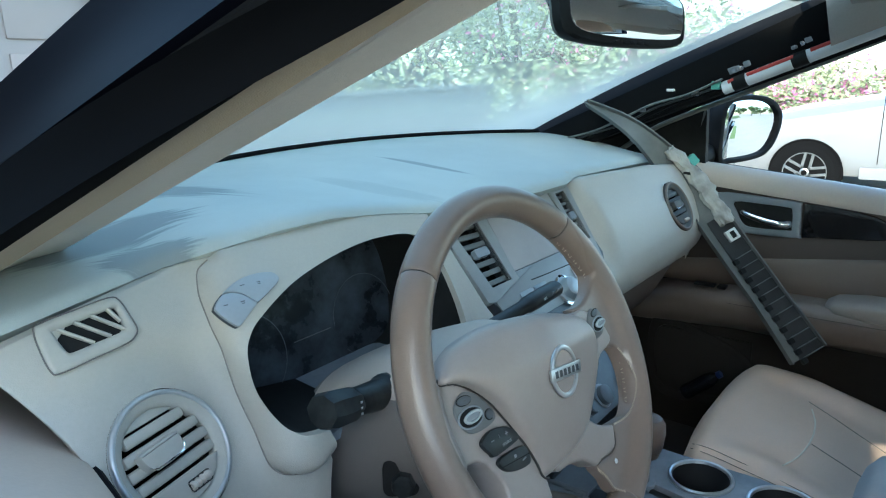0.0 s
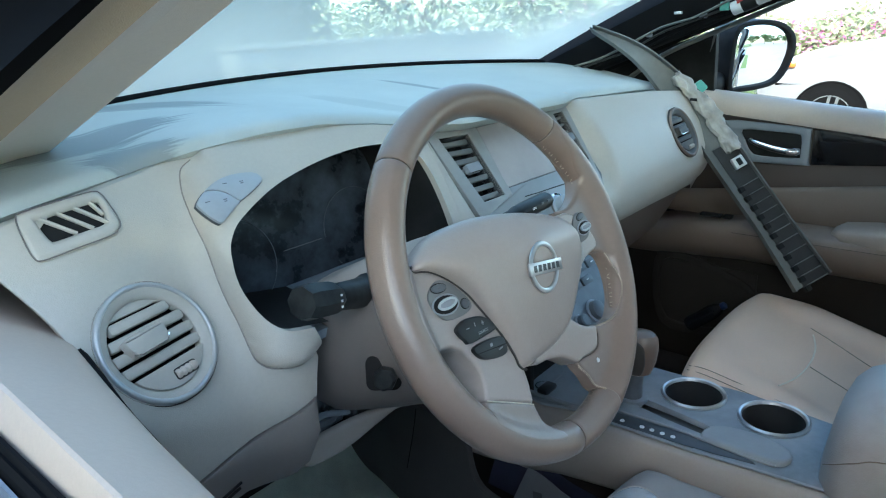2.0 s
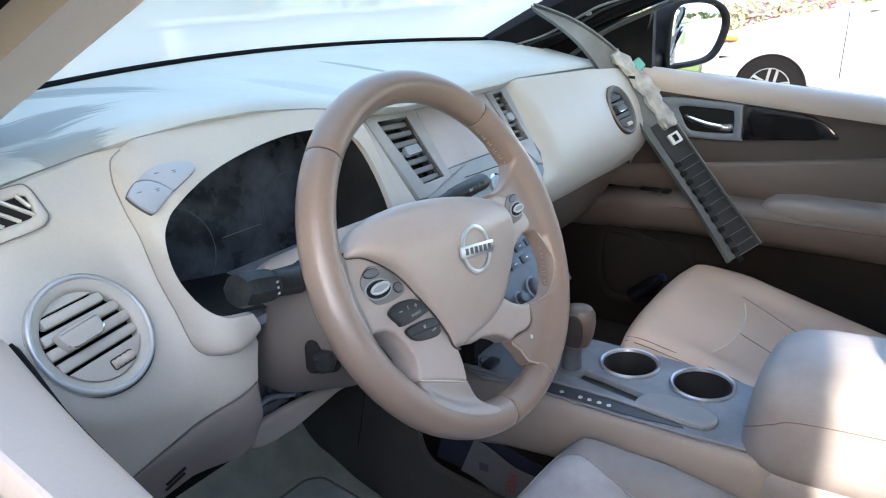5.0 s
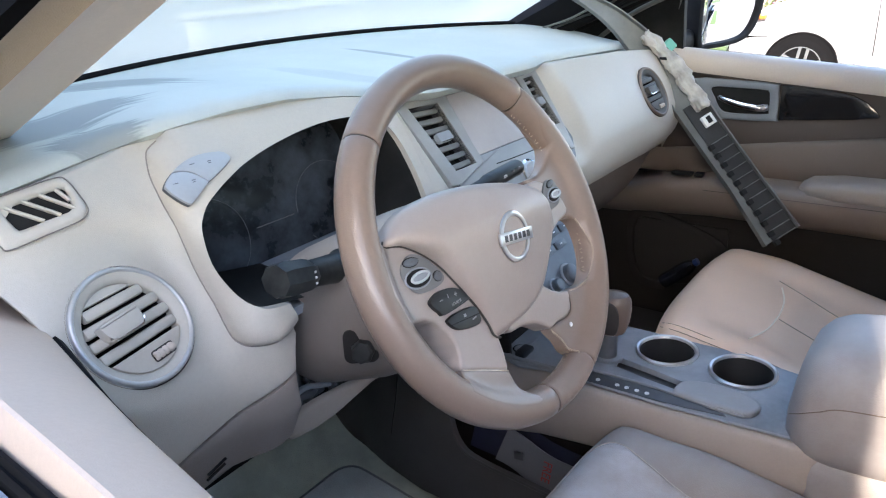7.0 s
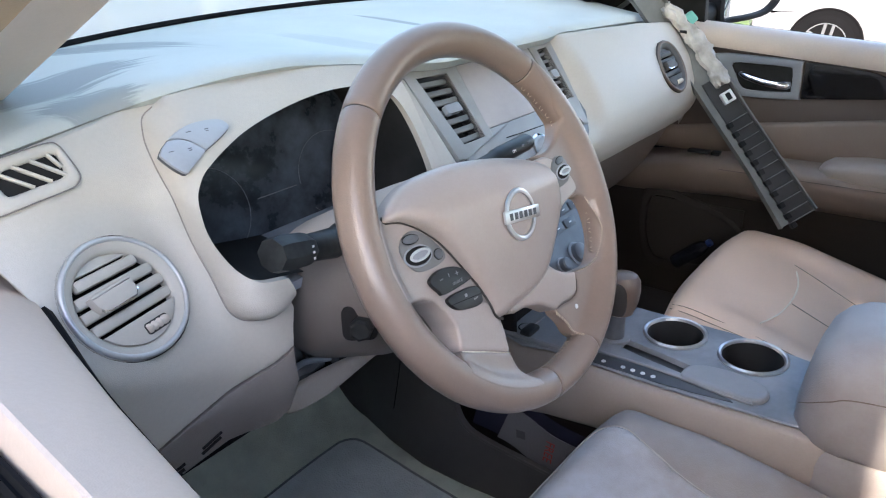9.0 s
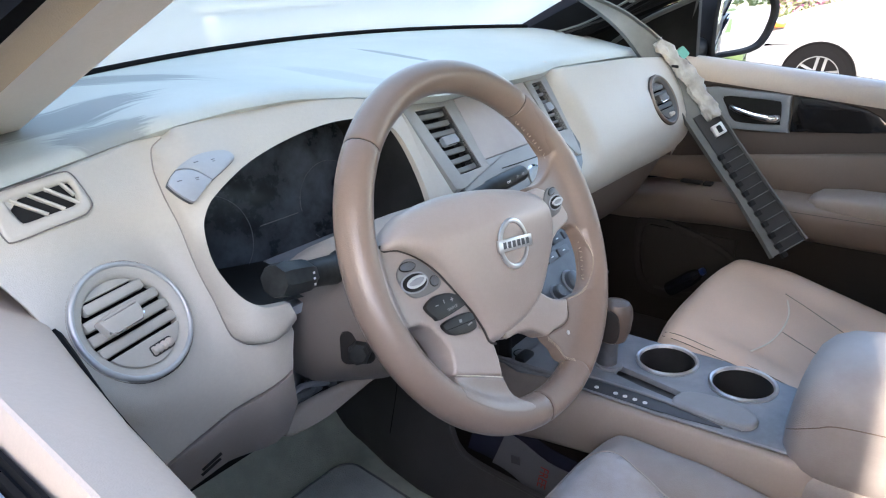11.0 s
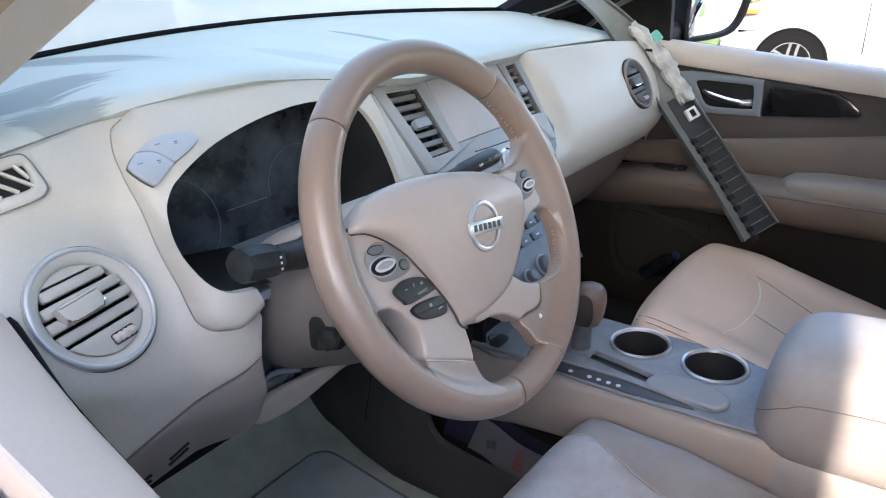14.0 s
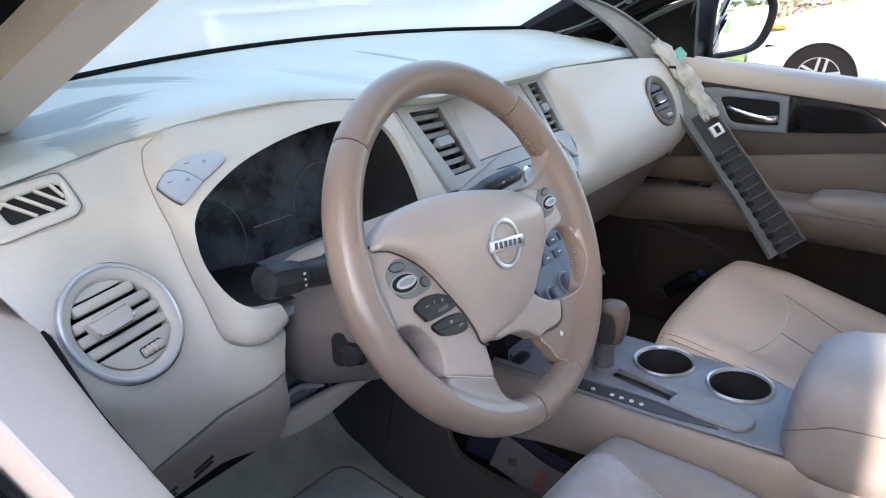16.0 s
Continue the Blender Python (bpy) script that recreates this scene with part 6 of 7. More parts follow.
def build_seat(cx, name, label, mat, zt, yf, rake, c):
    """A front seat: raked cushion with raised bolsters and rounded corners, backrest and headrest."""
    s = thing(name, (cx, yf - 0.30, 0.42), label, "car seat", "front seats")
    w, driver = 0.255, cx < 0
    shape = smooth2([(-w + 0.010, -0.03 * c), (-w, -0.14 * c), (-w, -0.40), (-w + 0.02, -0.55), (w - 0.02, -0.55), (w, -0.40), (w, -0.14 * c), (w - 0.010 * c, -0.03 * c), (w - 0.075 * c, 0.0), (0.0, 0.008), (-w + 0.075 * c, 0.0)], 5)
    m = Matrix.Translation((cx, yf, 0))

    def level(u, v):
        return zt + rake * (v + 0.06) + 0.0145 * step(0.13, 0.19, abs(u)) * step(-0.04, -0.16, v) + 0.003 * noise.noise(Vector((u * 9 + cx, v * 9, 1)))

    def top(u, v, lift=0.0006):
        d = min(0.058, gap_to((u, v), shape))
        return m @ Vector((u, v, level(u, v) - 0.058 + math.sqrt(max(0, 0.058 ** 2 - (0.058 - d) ** 2)) + lift))
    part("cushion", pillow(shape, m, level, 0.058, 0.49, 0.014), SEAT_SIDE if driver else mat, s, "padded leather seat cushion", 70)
    if driver:
        panel = smooth2([(-0.136, -0.16), (-0.13, -0.30), (-0.12, -0.52), (0.12, -0.52), (0.13, -0.30), (0.138, -0.158), (0.157, -0.092), (0.172, -0.050), (0.164, -0.024), (0.130, -0.011), (0.0, -0.006), (-0.13, -0.011), (-0.164, -0.024), (-0.172, -0.050), (-0.157, -0.092)], 5)
        part("seat_panel", skin(panel, [], lambda u, v: top(u, v, 0.0030 - 0.0026 * (1 - min(1, gap_to((u, v), panel) / 0.010)) ** 2), 0.012, (0, 0, -0.004)), mat, s, "dusty leather centre panel", 70)
        part("piping", tube([top(u, v, 0.0010) for u, v in panel] + [top(*panel[0], 0.0010)], 0.0011, 6), PIPING, s, "pale piping round the centre panel")
    else:
        for u0, u1, v0 in ((-0.030, -0.085, -0.185), (0.127, 0.050, -0.151)):
            part("seam", tube([top(u0 + (u1 - u0) * k / 8, v0 - 0.024 * k, 0.0) for k in range(9)], 0.0011, 6), TAUPE, s)
        worn = spline([top(u, v, 0.0006) for u, v in ((-0.161, -0.162), (-0.090, -0.176), (-0.014, -0.182), (0.050, -0.177), (0.100, -0.162))], 5)
        part("crease", tube(worn, 0.0016, 6), STITCH, s, "pale worn seam across the leather")
        for k in range(2):
            part("side_seam", tube(spline([top(-w + 0.030 + 0.011 * k + 0.03 * max(0, 0.06 + v) * 10, v, 0.0006) for v in (-0.02, -0.05, -0.10, -0.20, -0.35, -0.50)], 4), 0.0007, 6), TAUPE, s)
    back = [((cx, -0.50 + yf, 0.62), 0.22, 0.07, (0, 1, 0.2)), ((cx, -0.54 + yf, 0.75), 0.24, 0.075, (0, 1, 0.2)), ((cx, -0.60 + yf, 1.0), 0.25, 0.07, (0, 1, 0.2)), ((cx, -0.66 + yf, 1.2), 0.22, 0.06, (0, 1, 0.2)), ((cx, -0.68 + yf, 1.27), 0.17, 0.045, (0, 1, 0.2))]
    part("backrest", cushion(back, 0.6), mat, s, "", 60)
    part("headrest", cushion([((cx, -0.69 + yf, 1.31), 0.10, 0.04, (0, 1, 0.2)), ((cx, -0.70 + yf, 1.36), 0.13, 0.05, (0, 1, 0.2)), ((cx, -0.71 + yf, 1.45), 0.12, 0.05, (0, 1, 0.2)), ((cx, -0.71 + yf, 1.48), 0.08, 0.03, (0, 1, 0.2))], 0.6), mat, s, "", 60)
    part("seat_base", rbox((cx, yf - 0.28, 0.455), (0.42, 0.44, 0.09), 0.02), DARKBROWN, s)
    return s


# ---- doors ----
def strip(profile, ys, shear=0.0, taper=0.0, side=1):
    """A profile of (x, z) pairs carried along y; x grows outwards on the given side."""
    return loft([[(side * (x + taper * (0.2 - y)), y, z + shear * y) for x, z in profile] for y in ys])


def build_passenger_door():
    d = thing("passenger_door", (0.76, -0.2, 0.40), "closed passenger door with taupe and beige trim", "car door")
    ys = [0.46, 0.40, 0.30, 0.20, 0.10, 0.0, -0.1, -0.2, -0.4, -0.6, -0.75]
    part("sill_pad", strip([(0.815, 1.128), (0.795, 1.134), (0.775, 1.136), (0.760, 1.133), (0.747, 1.124), (0.740, 1.112), (0.736, 1.096), (0.738, 1.087), (0.76, 1.083), (0.815, 1.083)], ys, 0.105), BEIGE, d, "beige padded window sill", 50)
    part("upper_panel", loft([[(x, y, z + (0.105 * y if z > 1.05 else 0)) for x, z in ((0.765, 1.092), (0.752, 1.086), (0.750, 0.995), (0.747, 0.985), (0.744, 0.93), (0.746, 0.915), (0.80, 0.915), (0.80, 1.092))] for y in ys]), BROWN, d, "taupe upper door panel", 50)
    mid = []
    for y in ys:
        zt = 0.9455 - 0.128 * min(y, 0.30)
        mid.append([(0.760, y, zt), (0.742, y, zt), (0.737, y, zt - 0.003), (0.734, y, zt - 0.010), (0.733, y, 0.90), (0.737, y, 0.862), (0.745, y, 0.855), (0.80, y, 0.855), (0.80, y, zt)])
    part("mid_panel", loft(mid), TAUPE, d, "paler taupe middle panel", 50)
    arm = [(0.80, 0.865), (0.70, 0.868), (0.672, 0.862), (0.662, 0.848), (0.664, 0.828), (0.685, 0.785), (0.735, 0.755), (0.80, 0.755)]
    part("armrest", loft([[(x + 0.05 * step(0.15, 0.40, y), y, z - 0.05 * step(0.12, 0.40, y)) for x, z in arm] for y in (0.42, 0.36, 0.30, 0.25, 0.2, 0.1, 0.0, -0.1, -0.2, -0.4, -0.7)]), ARM_TAUPE, d, "taupe door armrest", 50)
    part("arm_pad", cushion([((0.715, y, 0.866), w, h, (0, 0, 1)) for y, w, h in ((-0.10, 0.03, 0.004), (-0.12, 0.048, 0.018), (-0.18, 0.054, 0.026), (-0.60, 0.054, 0.026), (-0.66, 0.03, 0.01))], 0.6), ELBOW, d, "padded elbow rest", 60)
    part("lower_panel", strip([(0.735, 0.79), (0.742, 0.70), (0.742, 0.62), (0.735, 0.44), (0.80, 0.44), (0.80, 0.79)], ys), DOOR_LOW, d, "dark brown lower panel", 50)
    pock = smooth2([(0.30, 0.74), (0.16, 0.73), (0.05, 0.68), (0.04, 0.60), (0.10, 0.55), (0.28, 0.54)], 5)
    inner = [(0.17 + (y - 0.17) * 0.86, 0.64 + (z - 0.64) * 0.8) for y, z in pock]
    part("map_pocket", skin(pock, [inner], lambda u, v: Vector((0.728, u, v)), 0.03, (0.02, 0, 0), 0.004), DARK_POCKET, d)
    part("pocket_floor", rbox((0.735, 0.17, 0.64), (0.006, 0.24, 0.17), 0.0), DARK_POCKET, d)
    # handle in its silver surround
    bz = [(0.165, 1.088), (0.06, 1.086), (-0.017, 1.081), (-0.024, 1.070), (-0.026, 1.006), (-0.020, 0.998), (0.09, 0.997), (0.125, 1.01), (0.150, 1.045)]
    ho = [(0.120, 1.070), (0.06, 1.070), (0.005, 1.067), (-0.006, 1.060), (-0.008, 1.020), (0.0, 1.013), (0.075, 1.012), (0.098, 1.02), (0.112, 1.045)]
    part("handle_surround", skin(smooth2(bz, 3), [smooth2(ho, 3)], lambda u, v: Vector((0.742, u, v)), 0.03, (0.012, 0, 0), 0.002), HANDLE_SILVER, d, "satin silver handle surround")
    part("handle_cup", rbox((0.7475, 0.055, 1.042), (0.004, 0.14, 0.07), 0), BLACK, d)
    hp = spline([(0.746, 0.104, 1.048), (0.737, 0.096, 1.047), (0.732, 0.080, 1.042), (0.731, 0.050, 1.034), (0.732, 0.020, 1.029), (0.737, 0.004, 1.028), (0.746, -0.002, 1.028)], 4)
    part("door_handle", tube(hp, [0.0045] + [lerp(k, [0, len(hp) - 3], [0.0050, 0.0078]) for k in range(len(hp) - 2)] + [0.006], 10, flat=1.2, up=(0, 0, 1)), CHROME, d, "chrome pull handle")
    gl = [(-0.030, 1.079), (-0.09, 1.075), (-0.135, 1.069), (-0.170, 1.061), (-0.198, 1.047), (-0.216, 1.030), (-0.224, 1.019), (-0.220, 1.015), (-0.13, 1.007), (-0.030, 1.000)]
    part("accent_panel", skin(gl, [], lambda u, v: Vector((0.744, u, v)), 0.04, (0.01, 0, 0), 0.0015), GLOSS_BLACK, d, "gloss dark wood-look accent panel")
    part("window_switch", merge(rbox((0.695, 0.16, 0.870), (0.022, 0.05, 0.006), 0.002), rbox((0.695, 0.12, 0.870), (0.022, 0.02, 0.008), 0.002)), BLACK, d)
    part("arm_seam", tube([(0.6625, y, 0.842) for y in (0.1, 0.0, -0.1, -0.4)], 0.0007, 5), DARKBROWN, d)
    part("belt_seal", strip([(0.815, 1.129), (0.835, 1.129), (0.835, 1.109), (0.815, 1.109)], ys, 0.105), RUBBER, d)
    part("outer_skin", strip([(0.835, 1.124), (0.87, 1.10), (0.95, 0.98), (0.97, 0.8), (0.95, 0.45), (0.93, 0.45), (0.82, 0.45), (0.82, 1.115)], [0.58, 0.3, 0, -0.3, -0.75], 0.105), PAINT, d, "dark navy outer skin")
    # the fixed corner piece carrying the mirror
    part("sail_panel", skin([(0.64, 1.10), (0.20, 1.13), (0.205, 1.295), (0.30, 1.265), (0.45, 1.215), (0.64, 1.14)], [], lambda u, v: Vector((0.762, u, v)), 0.1, (0.02, 0, 0)), BLACK, d, "black triangular mirror corner")
    part("corner_seal", tube(spline([(0.742, 0.42, 1.175), (0.741, 0.33, 1.235), (0.740, 0.24, 1.275), (0.735, 0.10, 1.33), (0.72, -0.15, 1.43)], 5), 0.006, 8), TRIM_GREY, d)
    part("corner_post", tube([(0.770, 0.235, 1.15), (0.765, 0.205, 1.30)], 0.005, 8), TRIM_GREY, d)
    mr = thing("side_mirror", (0.90, 0.13, 1.15), "black door mirror reflecting the pale driveway", "mirror")
    # plane of the glass, turned a little to the driver
    m = frame_of((0.93, 0.145, 1.228), (0.84, -0.54, 0), (0, -0.05, 1)) @ Matrix.Diagonal((1.08, 1.0, 1, 1))
    out = smooth2([(-0.085, 0.055), (-0.04, 0.082), (0.04, 0.077), (0.085, 0.045), (0.092, 0.0), (0.070, -0.055), (0.03, -0.080), (-0.06, -0.088), (-0.086, -0.080)], 4)
    inn = [(a * 0.86, b * 0.86) for a, b in out]
    part("housing", skin(out, [inn], lambda u, v: m @ Vector((u, v, 0.004)), 0.05, m.to_3x3() @ Vector((0, 0, -0.03)), 0.004), BLACK, mr)
    shell = loft([[m @ Vector((a * k, b * k, -h)) for a, b in out] for k, h in ((1.0, 0.02), (1.02, 0.05), (0.9, 0.09), (0.6, 0.115))])
    part("shell", shell, BLACK, mr)
    part("mirror_glass", plate(inn, m @ Matrix.Translation((0, 0, -0.006)), 0.003, 0.0005), MIRROR, mr, "flat mirror glass")
    part("mount", rbox((0.85, 0.24, 1.165), (0.14, 0.07, 0.05), 0.02, 3), BLACK, mr)


def sill_inner(y):
    """The inner edge of the driver's sill, running outwards and up to the rear."""
    return 0.7663 - 0.1462 * y - 0.008 * step(0.0, 0.25, y), 1.110 - 0.075 * y


def build_driver_door():
    d = thing("driver_door", (-0.82, -0.2, 0.40), "closed driver's door with its window lowered", "car door")
    ys = [0.62, 0.54, 0.46, 0.38, 0.30, 0.20, 0.10, 0.0, -0.1, -0.2, -0.3, -0.45, -0.75]
    pad, gap = [], []
    for y in ys:
        (xi, zi), xc, zc = sill_inner(max(y, -0.25)), 0.8207 - 0.034 * y, 1.147 - 0.012 * step(0.2, 0.5, y)
        pts = [(0.829, 1.05), (0.829, 1.126), (0.8275, 1.132), (xc + 0.0022, zc - 0.0028), (xc + 0.0008, zc - 0.0006), (xc - 0.0016, zc)]
        for k in (0.2, 0.4, 0.6, 0.8, 0.93):
            pts.append((xc + (xi - xc) * k, zc + (zi - zc) * k + 0.0030 * math.sin(math.pi * k)))
        pts += [(xi + 0.0006, zi - 0.0010), (xi, zi - 0.005), (xi, 0.98), (0.829, 0.98)]
        pad.append([(-x, y, z) for x, z in pts])
    part("sill_pad", loft(pad), SILL, d, "beige padded window sill with a soft crease", 32)
    # black strip in place of the shadow between sill and dash
    for y in (0.62, 0.54, 0.46, 0.38, 0.30, 0.22, 0.15, 0.10, 0.05, 0.0, -0.05, -0.10):
        w = 0.0015 + 0.009 * step(-0.10, 0.40, y)
        x, z = sill_inner(y)
        x, z = x - 0.0005, z - 0.006
        gap.append([(-x, y, z), (-x + w * 0.5, y, z + 0.0005), (-x + w, y, z - 0.005), (-x + w, y, 0.98), (-x, y, 0.98)])
    part("gap_shade", loft(gap), RUBBER, d, "black strip for the shade in the gap along the sill")
    part("belt_seal", strip([(0.8285, 1.122), (0.8305, 1.1305), (0.8330, 1.1310), (0.8345, 1.1265), (0.8365, 1.1280), (0.8385, 1.1235), (0.8395, 1.10), (0.8285, 1.10)], ys, 0, 0, -1), RUBBER, d, "black double-lipped glass seal", 20)
    part("glass_edge", strip([(0.8395, 1.116), (0.8405, 1.1195), (0.8425, 1.1195), (0.8435, 1.116), (0.8435, 1.08), (0.8395, 1.08)], ys, 0, 0, -1), GLASS_EDGE, d, "dusty edge of the lowered glass", 20)
    part("window_slot", strip([(0.8435, 1.112), (0.849, 1.1145), (0.8545, 1.1125), (0.8545, 1.07), (0.8435, 1.07)], ys, 0, 0, -1), SLOT_GREY, d, "dust-filled blue-grey glass slot", 20)
    part("outer_seal", strip([(0.8545, 1.112), (0.8575, 1.1185), (0.862, 1.1205), (0.8645, 1.1195), (0.8645, 1.08), (0.8545, 1.08)], ys, 0, 0, -1), SEAL_BROWN, d, "faded brown-grey outer seal", 20)
    part("trim_lip", strip([(0.8645, 1.118), (0.8655, 1.1240), (0.8680, 1.1245), (0.8695, 1.120), (0.8695, 1.08), (0.8645, 1.08)], ys, 0, 0, -1), LID_GREY, d, "scuffed bright edge of the seal", 20)
    part("outer_skin", strip([(0.8695, 1.116), (0.880, 1.106), (0.95, 0.98), (0.97, 0.8), (0.95, 0.45), (0.93, 0.45), (0.8695, 0.45)], [0.56, 0.3, 0, -0.3, -0.75], 0, 0, -1), DOOR_PAINT, d, "dusty dark navy outer skin")
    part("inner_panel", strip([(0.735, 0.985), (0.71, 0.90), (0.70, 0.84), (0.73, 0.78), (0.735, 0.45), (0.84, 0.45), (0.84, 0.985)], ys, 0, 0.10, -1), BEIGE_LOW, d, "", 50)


# ---- pillars, windshield, roof ----
E1 = (Vector((0.668, 0.66, 1.205)), Vector((0.565, -0.15, 1.535)))
E2 = (Vector((0.705, 0.60, 1.158)), Vector((0.672, -0.15, 1.437)))
E3 = (Vector((0.775, 0.60, 1.195)), Vector((0.712, -0.15, 1.455)))
E4 = (Vector((0.735, 0.72, 1.235)), Vector((0.615, -0.15, 1.575)))
E5 = (Vector((0.775, 0.66, 1.225)), Vector((0.675, -0.15, 1.53)))


E6 = (Vector((0.655, 0.60, 1.150)), Vector((0.618, -0.15, 1.437)))


E2D = (Vector((0.864, 0.60, 1.088)), Vector((0.686, -0.15, 1.4416)))       # outer edge of the driver's trim


def edge(e, t, side):
    p = e[0].lerp(e[1], t)
    return Vector((side * p.x, p.y, p.z))


def band(ea, eb, side, bulge, thick, t0=0.0, t1=1.25, n=14, k=6):
    """A strip between two edge lines, bowed by bulge and given thickness."""
    rings = []
    for i in range(n + 1):
        t = t0 + (t1 - t0) * i / n
        a, b = edge(ea, t, side), edge(eb, t, side)
        d = edge(ea, t + 0.01, side) - a
        nrm = d.cross(b - a).normalized() * (1 if side > 0 else -1)
        outer = [a.lerp(b, j / k) + nrm * bulge * math.sin(math.pi * j / k) for j in range(k + 1)]
        inner = [p - nrm * thick for p in reversed(outer)]
        rings.append(outer + inner)
    return loft(rings)


def build_shell():
    dp = thing("driver_pillar", (-0.70, 0.5, 1.12), "dark navy windscreen pillar with beige inner trim", "pillar", kind="structure")
    mid = tuple(p.lerp(q, 0.62) for p, q in zip(E6, E2D))
    part("pillar_trim", merge(band(E6, mid, -1, 0.007, -0.004, 0.12, k=4), band(E1, E6, -1, -0.004, -0.004)), PILLAR_BEIGE, dp, "beige plastic inner trim", 12)
    part("trim_flange", band(mid, E2D, -1, 0.006, -0.004, 0.12, k=4), FLANGE, dp, "yellowish tan flange of the trim", 30)
    part("door_seal", band(E2D, E3, -1, 0.004, 0.012, 0.12), SEAL_DARK, dp, "black rubber door seal", 60)
    part("frame_edge", band(E3, E5, -1, 0.004, 0.012), FRAME_PAINT, dp, "", 60)
    part("painted_skin", band(E5, E4, -1, 0.012, 0.01), PILLAR_PAINT, dp, "glossy dark navy paint", 60)
    for e, r in ((E3, 0.006), (E5, 0.004)):
        part("seal_lip", tube([edge(e, t, -1) for t in (0, 0.4, 0.8, 1.25)], r, 8), RUBBER, dp)
    part("core", band(E1, E4, -1, 0.0, 0.01), BLACK, dp)
    pp = thing("passenger_pillar", (0.70, 0.5, 1.12), "bare black windscreen pillar with its trim pulled off", "pillar", kind="structure")
    part("pillar_metal", merge(band(E6, E2, 1, -0.004, -0.004), band(E1, E6, 1, -0.004, -0.004)), RUBBER, pp, "bare black pillar steel", 60)
    part("upper_trim", band(E1, E2, 1, -0.045, -0.012, 0.885, 1.3), HEADLINER, pp, "grey upper trim still in place", 60)
    part("channel", band(E1, E4, 1, 0.0, 0.01), RUBBER, pp)
    part("door_seal", band(E2, E3, 1, 0.006, 0.012), RUBBER, pp, "black rubber door seal", 60)
    part("painted_skin", band(E3, E4, 1, 0.012, 0.01), PAINT, pp, "", 60)
    build_airbag()
    # windshield
    rows = []
    for j in range(9):
        v = j / 8
        rows.append([])
        for i in range(33):
            x = -0.665 + 1.33 * i / 32
            lo = Vector((x * 0.985, base_y(x * 0.985) + 0.012, base_z(x) - 0.012))
            hi = Vector((x * 0.86, -0.13 + 0.03 - 0.10 * x * x, 1.555 - 0.03 * x * x))
            p = lo.lerp(hi, v) + Vector((0, 0.012, 0.03)) * math.sin(math.pi * v) * (1 - (x / 0.72) ** 2 * 0.6)
            rows[-1].append(p)
    bm = loft(rows, caps=False, closed=False)
    ws = tagged(part("windshield", bm, WINDSHIELD), "raked windshield filmed with pale dust along its base", "windshield", kind="structure")
    ws.visible_shadow = False
    part("frit_band", tube([(x, base_y(x) - 0.034, base_z(x) + 0.001) for x in [-0.66 + 0.033 * i for i in range(41)]], 0.0045, 8), RUBBER, ws, "black rubber glass edge")
    # roof and rear, closing the cabin
    def roof(u, v):
        return Vector((u, v, 1.60 - 0.07 * (u / 0.6) ** 2 - 0.05 * step(-0.9, 0.0, v)))
    rf = skin([(-0.66, -0.10), (0.66, -0.10), (0.70, -0.6), (0.70, -1.7), (-0.70, -1.7), (-0.70, -0.6)], [], roof, 0.1, (0, 0, 0.03))
    tagged(part("ceiling", rf, HEADLINER), "grey cloth headliner of the car roof", "ceiling", kind="structure")
    sk = skin([(-0.68, -0.09), (0.68, -0.09), (0.73, -0.6), (0.73, -1.75), (-0.73, -1.75), (-0.73, -0.6)], [], lambda u, v: roof(u, v) + Vector((0, 0, 0.035)), 0.1, (0, 0, 0.01))
    tagged(part("roof", sk, PAINT), "dark navy painted car roof", "roof", kind="structure")
    for s in (-1, 1):
        tagged(part("roof_rail", rbox((s * 0.705, -0.98, 1.485), (0.05, 1.50, 0.10), 0.02, 3), HEADLINER), "grey cloth-covered roof rail above the door", "trim", kind="structure")
    vis = thing("sun_visor", (0.36, -0.08, 1.50), "grey sun visor folded against the roof", "sun visor")
    part("flap", cushion([((0.37, y, z), w, 0.010, (0, 0.25, 1)) for y, z, w in ((-0.02, 1.503, 0.15), (-0.035, 1.508, 0.172), (-0.12, 1.535, 0.178), (-0.19, 1.548, 0.165), (-0.2, 1.55, 0.14))], 0.4), HEADLINER, vis)
    part("hinge", tube([(0.545, -0.03, 1.507), (0.575, -0.02, 1.512)], 0.007, 8), TRIM_GREY, vis)
    rear = merge(rbox((0, -1.72, 0.76), (1.5, 0.05, 0.72), 0.02), rbox((0.76, -0.95, 1.30), (0.06, 0.16, 0.5), 0.02), rbox((-0.78, -0.95, 1.30), (0.06, 0.16, 0.5), 0.02), rbox((0.80, -1.3, 0.78), (0.10, 0.95, 0.75), 0.02), rbox((-0.82, -1.3, 0.78), (0.10, 0.95, 0.75), 0.02), rbox((-0.735, -0.76, 1.405), (0.04, 0.52, 0.10), 0.015))
    tagged(part("rear_cabin", rear, HEADLINER), "plain grey rear of the cabin", "wall", kind="structure")
    # painted body round the rear of the cabin
    body = merge(*[rbox((s * 0.905, -1.28, 0.78), (0.05, 1.04, 0.68), 0.02, 3) for s in (-1, 1)], rbox((0, -1.79, 0.78), (1.86, 0.06, 0.68), 0.025, 3), *[rbox((s * 0.815, -0.955, 1.30), (0.03, 0.17, 0.46), 0.01, 2) for s in (-1, 1)])
    tagged(part("rear_body", body, PAINT), "dark navy rear bodywork of the car", "bodywork", kind="structure")
    floor = rbox((0, -0.45, 0.42), (1.66, 2.5, 0.06), 0.01)
    tagged(part("floor", floor, CARPET), "dusty grey-green carpeted car floor", "floor", kind="structure")
